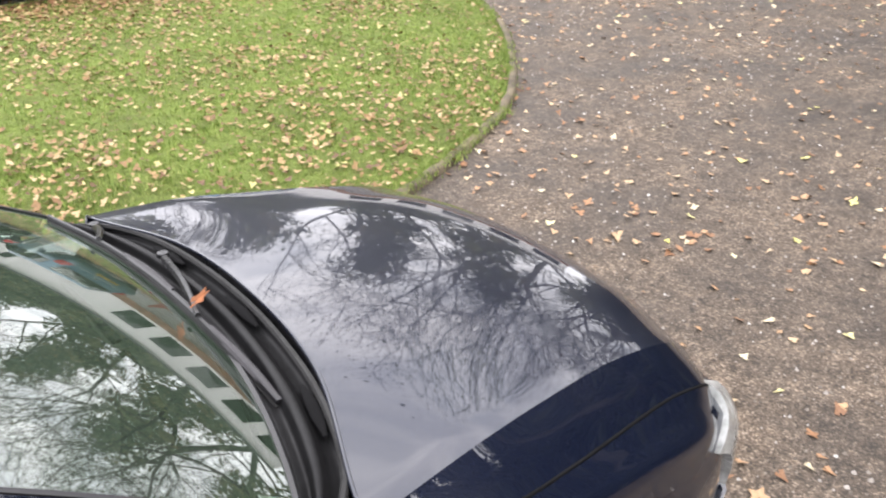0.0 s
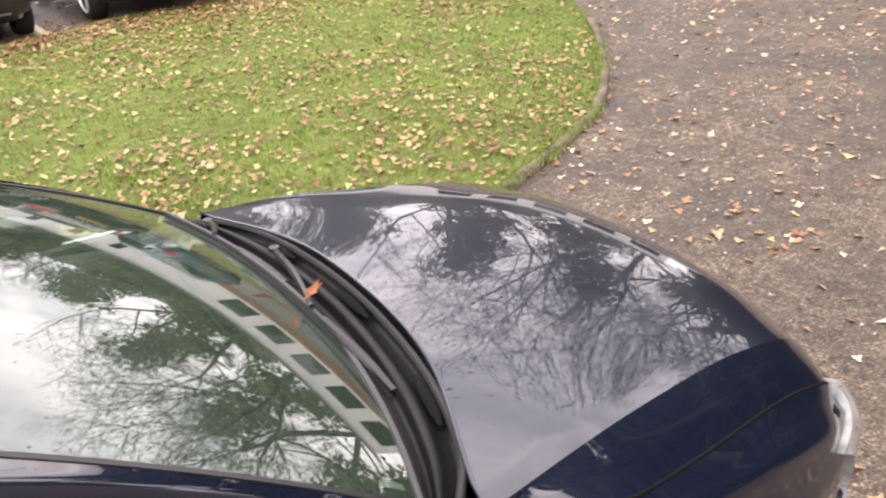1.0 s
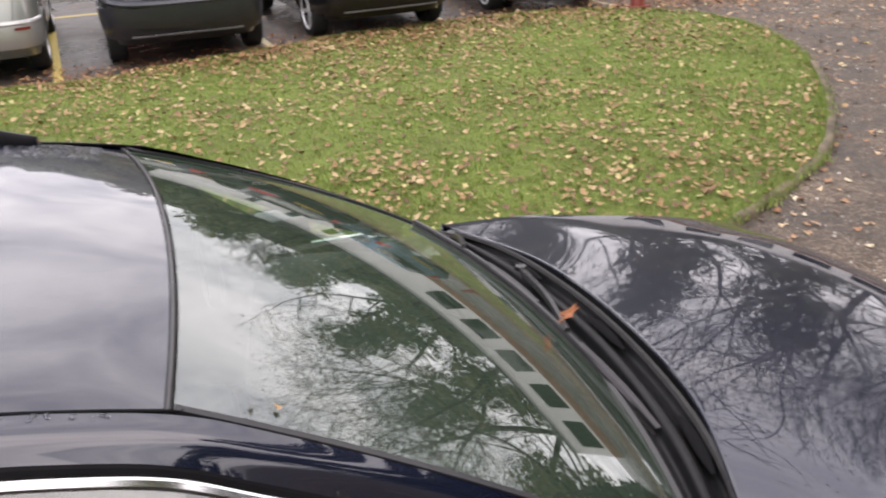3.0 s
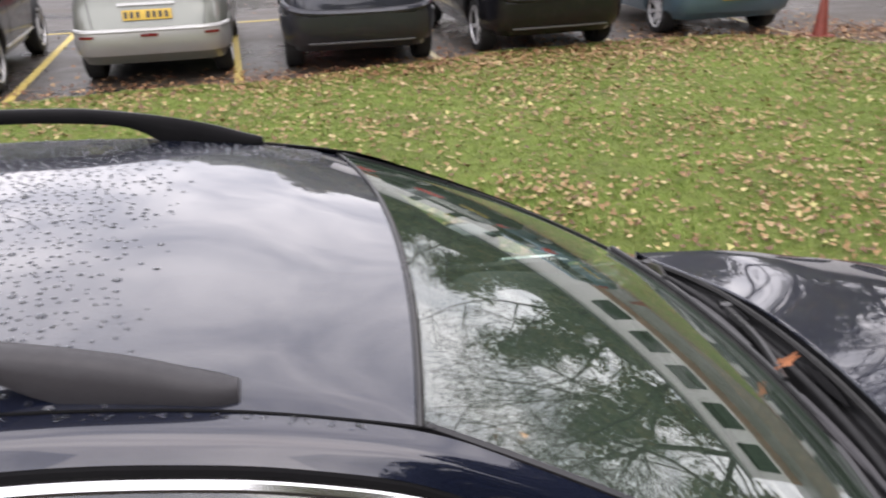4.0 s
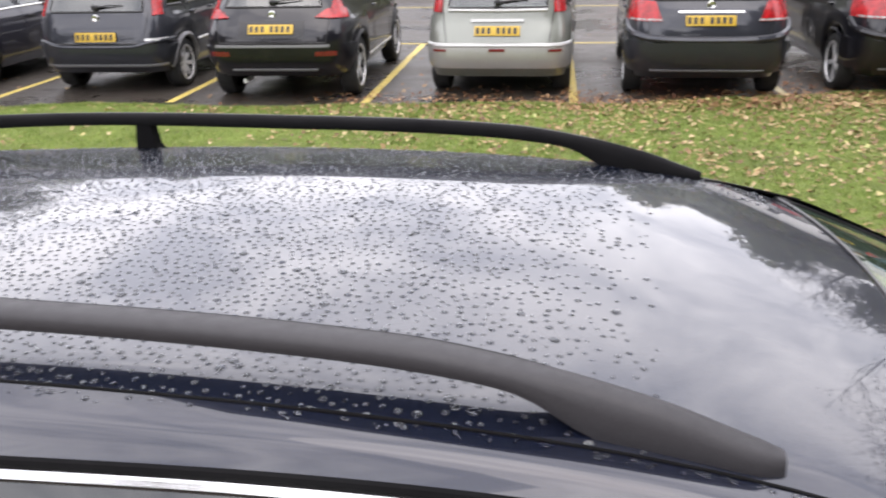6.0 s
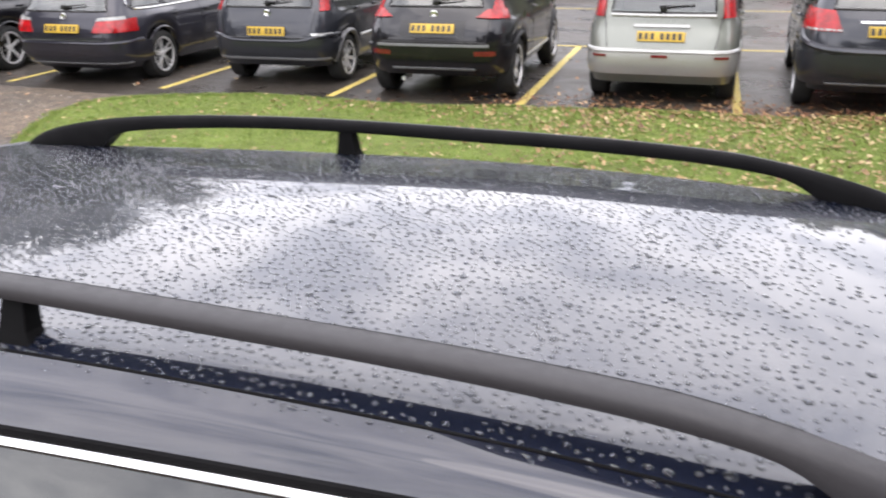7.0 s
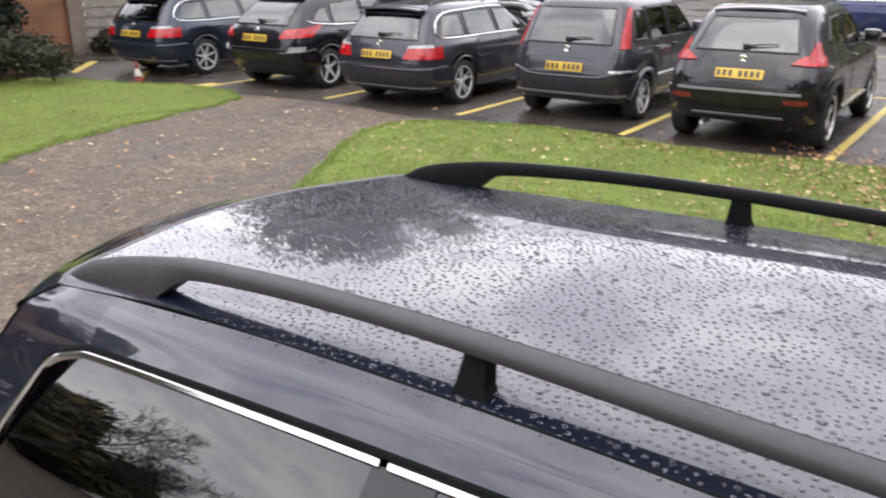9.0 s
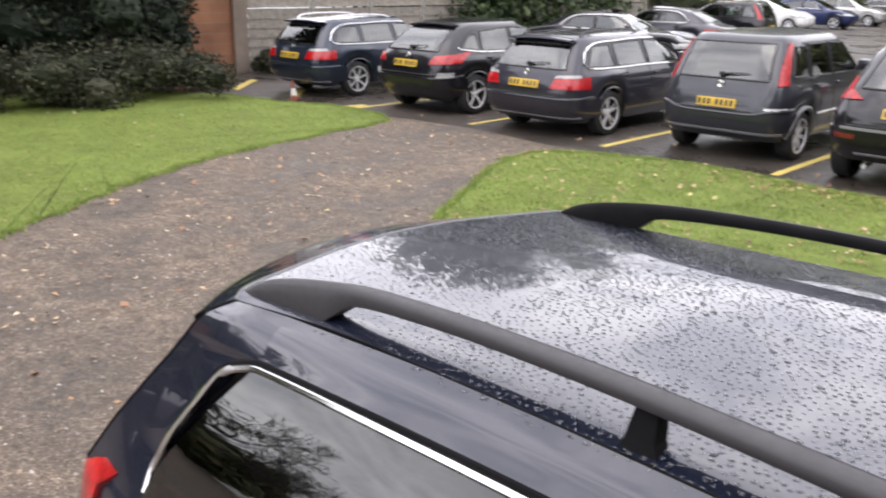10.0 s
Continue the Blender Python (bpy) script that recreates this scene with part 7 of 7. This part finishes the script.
scatter("drifted_leaves", rng, spots, 0.033, M_DRIFT, "brown leaves drifted along the edge of the asphalt", "fallen leaves")
spots = []
for x, y in points_inside(rng, drive_loop, -12, 17, -5, 10, 21000):
    if len(spots) < 8200 and not (-2.5 < x < 2.5 and -0.9 < y < 0.9) and not inside(lawn_loop, x, y) and not inside(side_loop, x, y):
        dens = (0.22 if x < 0 else 0.50 + 1.3 * min(1, max(0, (x + y - 11) / 6))) * (0.5 + 0.8 * max(0, 0.5 + noise.noise(Vector((x * 0.6, y * 0.6, 8)))))
        if rng.random() < dens:
            spots.append((x, y, 0.010))
scatter("drive_leaves", rng, spots, 0.036, M_PALELEAF, "pale fallen leaves scattered over the gravel", "fallen leaves", 0.4)
spots = []
while len(spots) < 150:
    x, y = rng.uniform(-15, -7), rng.uniform(-5, 7)
    if inside(side_loop, x, y):
        spots.append((x, y, height_on(SIDE_H, x, y) + 0.015))
scatter("side_lawn_leaves", rng, spots, 0.032, M_PALELEAF, "a few pale leaves on the side lawn", "fallen leaves")
spots = []
while len(spots) < 240:
    p = BAY @ Vector((rng.uniform(-13, 3), rng.uniform(-0.6, 9), 0))
    if not inside(lawn_loop, p.x, p.y):
        spots.append((p.x, p.y, 0.005))
scatter("bay_leaves", rng, spots, 0.04, M_PALELEAF, "stray leaves on the asphalt bays", "fallen leaves")


def grass(name, loop, table, box2, count, label, seed):
    rng = np.random.default_rng(seed)
    x0, x1, y0, y1 = box2
    v, f = [], []
    cell = {}
    for row in table:
        key = (int(row[0] * 2), int(row[1] * 2))
        cell[key] = max(cell.get(key, -1.0), row[2])
    base = float(np.median(table[:, 2]))
    ring = np.array(loop)
    pick = ring[rng.integers(0, len(ring), count // 4)]
    near = pick + rng.normal(size=pick.shape) * (0.015 + 0.03 * rng.random((len(pick), 1)))
    near = near[(near[:, 0] > x0) & (near[:, 0] < x1) & (near[:, 1] > y0) & (near[:, 1] < y1)]
    for x, y in np.concatenate([points_inside(rng, loop, x0, x1, y0, y1, count), near]):
        z = cell.get((int(x * 2), int(y * 2)), base) - 0.016
        tall = 0.028 + 0.018 * rng.random()
        for _ in range(3):
            q = rng.random() * 6.28
            dx, dy = math.cos(q), math.sin(q)
            lean = 0.025 * rng.random()
            ox, oy = rng.normal(size=2) * 0.018
            i = len(v)
            v += [(x + ox - dy * 0.004, y + oy + dx * 0.004, z), (x + ox + dy * 0.004, y + oy - dx * 0.004, z), (x + ox + dx * lean, y + oy + dy * lean, z + tall)]
            f.append((i, i + 1, i + 2))
    tagged(part(name, (v, f), M_BLADE, smooth=False), label, "grass", kind="stuff")


grass("lawn_grass", lawn_loop, LAWN_H, (-7.7, 7.5, 1.7, 9.3), 62000, "short damp green grass blades of the lawn", 5)
grass("side_lawn_grass", side_loop, SIDE_H, (-15, -7, -3, 7.2), 34000, "short damp green grass blades beside the drive", 6)

# loose stones on the drive
rng = np.random.default_rng(77)
v, f = [], []
ahead, behind = points_inside(rng, drive_loop, 2.2, 9.5, -2, 8, 12000), points_inside(rng, drive_loop, -10.5, -2.4, -1.5, 7, 8000)
for x, y in np.concatenate([ahead, behind]):
    if (1.6 < y and inside(lawn_loop, x, y)) or (x < -7 and inside(side_loop, x, y)):
        continue
    s = 0.004 + 0.009 * rng.random() ** 2
    q = rng.random() * 6.28
    i = len(v)
    for k in range(5):
        a = q + k * 1.2566
        v.append((x + s * math.cos(a) * (0.8 + 0.5 * rng.random()), y + s * math.sin(a) * (0.8 + 0.5 * rng.random()), 0.005))
    v.append((x + s * 0.2 * rng.normal(), y + s * 0.2 * rng.normal(), 0.008 + s * (0.7 + 0.5 * rng.random())))
    f += [(i + k, i + (k + 1) % 5, i + 5) for k in range(5)]
tagged(part("loose_stones", (v, f), M_STONES, smooth=False), "loose pale stones trodden into the gravel", "stones", kind="stuff")

# the leaf on the wiper and bits on the screen
for k, (name, label, at, size, mat) in enumerate((("yellow_leaf", "tiny yellow leaf stuck to the wet windscreen", on_screen(0.625, -0.55, 0.002), 0.008, M_PALELEAF), ("brown_leaf", "tiny brown leaf stuck to the wet windscreen", on_screen(0.655, -0.553, 0.002), 0.008, M_LEAF), ("yellow_leaf", "small yellow leaf on the scuttle edge", (1.372, -0.582, 0.996), 0.012, M_PALELEAF))):
    v, f = leaf_shape(np.random.default_rng(50 + k), (0, 0, 0), size, 0.6, 3)
    bit = part(name, (v, f), mat, smooth=False)
    bit.matrix_basis = pose(*at, 0, 20 if k < 2 else 0, 40 * k)
    tagged(bit, label, "leaf")

v, f = leaf_shape(np.random.default_rng(4), (0, 0, 0), 0.017, 1.2, 5)
v = [(x, y * (1 - 0.35 * abs(x) / 0.017), z * 2.2) for x, y, z in v]
leaf = part("maple_leaf", (v, f), M_ORANGELEAF, smooth=False)
leaf.matrix_basis = pose(1.331, 0.0, 1.036, 35, 20, 30)
tagged(leaf, "curled orange leaf caught on the wiper", "leaf")

# rain beads on the roof
M_WATER = bpy.data.materials.new("rain_water")
M_WATER.use_nodes = True
b = M_WATER.node_tree.nodes["Principled BSDF"]
b.inputs["Base Color"].default_value = (0.93, 0.95, 0.96, 1)
b.inputs["Transmission Weight"].default_value, b.inputs["Roughness"].default_value, b.inputs["IOR"].default_value = 1.0, 0.02, 1.33


def bead(x, y, z, r, h, seg=7):
    v = []
    stretch, q0 = 1 + 0.15 * rng.random(), rng.random() * 6
    for rr, hh in ((1.0, 0.0), (0.86, 0.5), (0.5, 0.88)):
        for k in range(seg):
            a = q0 + 2 * math.pi * k / seg
            v.append((x + rr * r * math.cos(a) * stretch, y + rr * r * math.sin(a), z - 0.0006 + h * hh))
    v.append((x, y, z + h))
    f = [(i * seg + k, i * seg + (k + 1) % seg, (i + 1) * seg + (k + 1) % seg, (i + 1) * seg + k) for i in range(2) for k in range(seg)]
    f += [(2 * seg + k, 2 * seg + (k + 1) % seg, 3 * seg) for k in range(seg)]
    return v, f


rng = np.random.default_rng(9)
beads = []
cells, tries = {}, 0
while len(beads) < 9500:
    i, j = rng.integers(0, 79), rng.integers(0, 109)
    a, c = rng.random(), rng.random()
    p = (roof_grid[i, j] * (1 - a) + roof_grid[i + 1, j] * a) * (1 - c) + (roof_grid[i, j + 1] * (1 - a) + roof_grid[i + 1, j + 1] * a) * c
    x, y, z = p
    want = min(1.0, max(0.0, (0.22 - x) / 0.5)) ** 1.3
    if y > 0.38 or x < -1.5:
        want = 1.0
    if abs(y) < 0.57 and rng.random() < want and x < 0.45:
        r = (0.0027 + 0.0026 * rng.random() + (0.0026 if rng.random() < 0.04 else 0)) * (0.7 if x < -1.5 else 1.0)
        key = (int(x // 0.0118), int(y // 0.0118))
        if any((key[0] + a) in cells.get(key[1] + c, {}) and math.hypot(cells[key[1] + c][key[0] + a][0] - x, cells[key[1] + c][key[0] + a][1] - y) < 0.0118 for a in (-1, 0, 1) for c in (-1, 0, 1)):
            tries += 1
            if tries > 90000:
                break
            continue
        cells.setdefault(key[1], {})[key[0]] = (x, y)
        beads.append(bead(x, y, z, r, r * 0.46))
extra = 0
while extra < 4600:
    i, j = rng.integers(0, 79), rng.integers(0, 109)
    a, c = rng.random(), rng.random()
    x, y, z = (roof_grid[i, j] * (1 - a) + roof_grid[i + 1, j] * a) * (1 - c) + (roof_grid[i, j + 1] * (1 - a) + roof_grid[i + 1, j + 1] * a) * c
    if x < 0.1 and (0.44 < y < 0.57 or (x < -1.3 and -0.15 < y < 0.57)):
        extra += 1
        r = 0.0015 + 0.0019 * rng.random()
        beads.append(bead(x, y, z, r, r * 0.55, 5))
side_grid = np.array(side_skin[0]).reshape(90, 12, 3)
for _ in range(500):
    i, j, a, c = int(rng.integers(34, 88)), int(rng.integers(0, 2)), rng.random(), rng.random()
    x, y, z = (side_grid[i, j] * (1 - a) + side_grid[i + 1, j] * a) * (1 - c) + (side_grid[i, j + 1] * (1 - a) + side_grid[i + 1, j + 1] * a) * c
    if rng.random() < (1.0 if j < 1 else 0.15):
        r = 0.0018 + 0.0028 * rng.random()
        beads.append(bead(x, y if _ % 2 else -y, z, r, r * 0.42))
rain = part("rain_beads", joined(*beads), M_WATER)
tagged(rain, "thousands of small rain beads standing on the roof", "rain drops", kind="stuff")
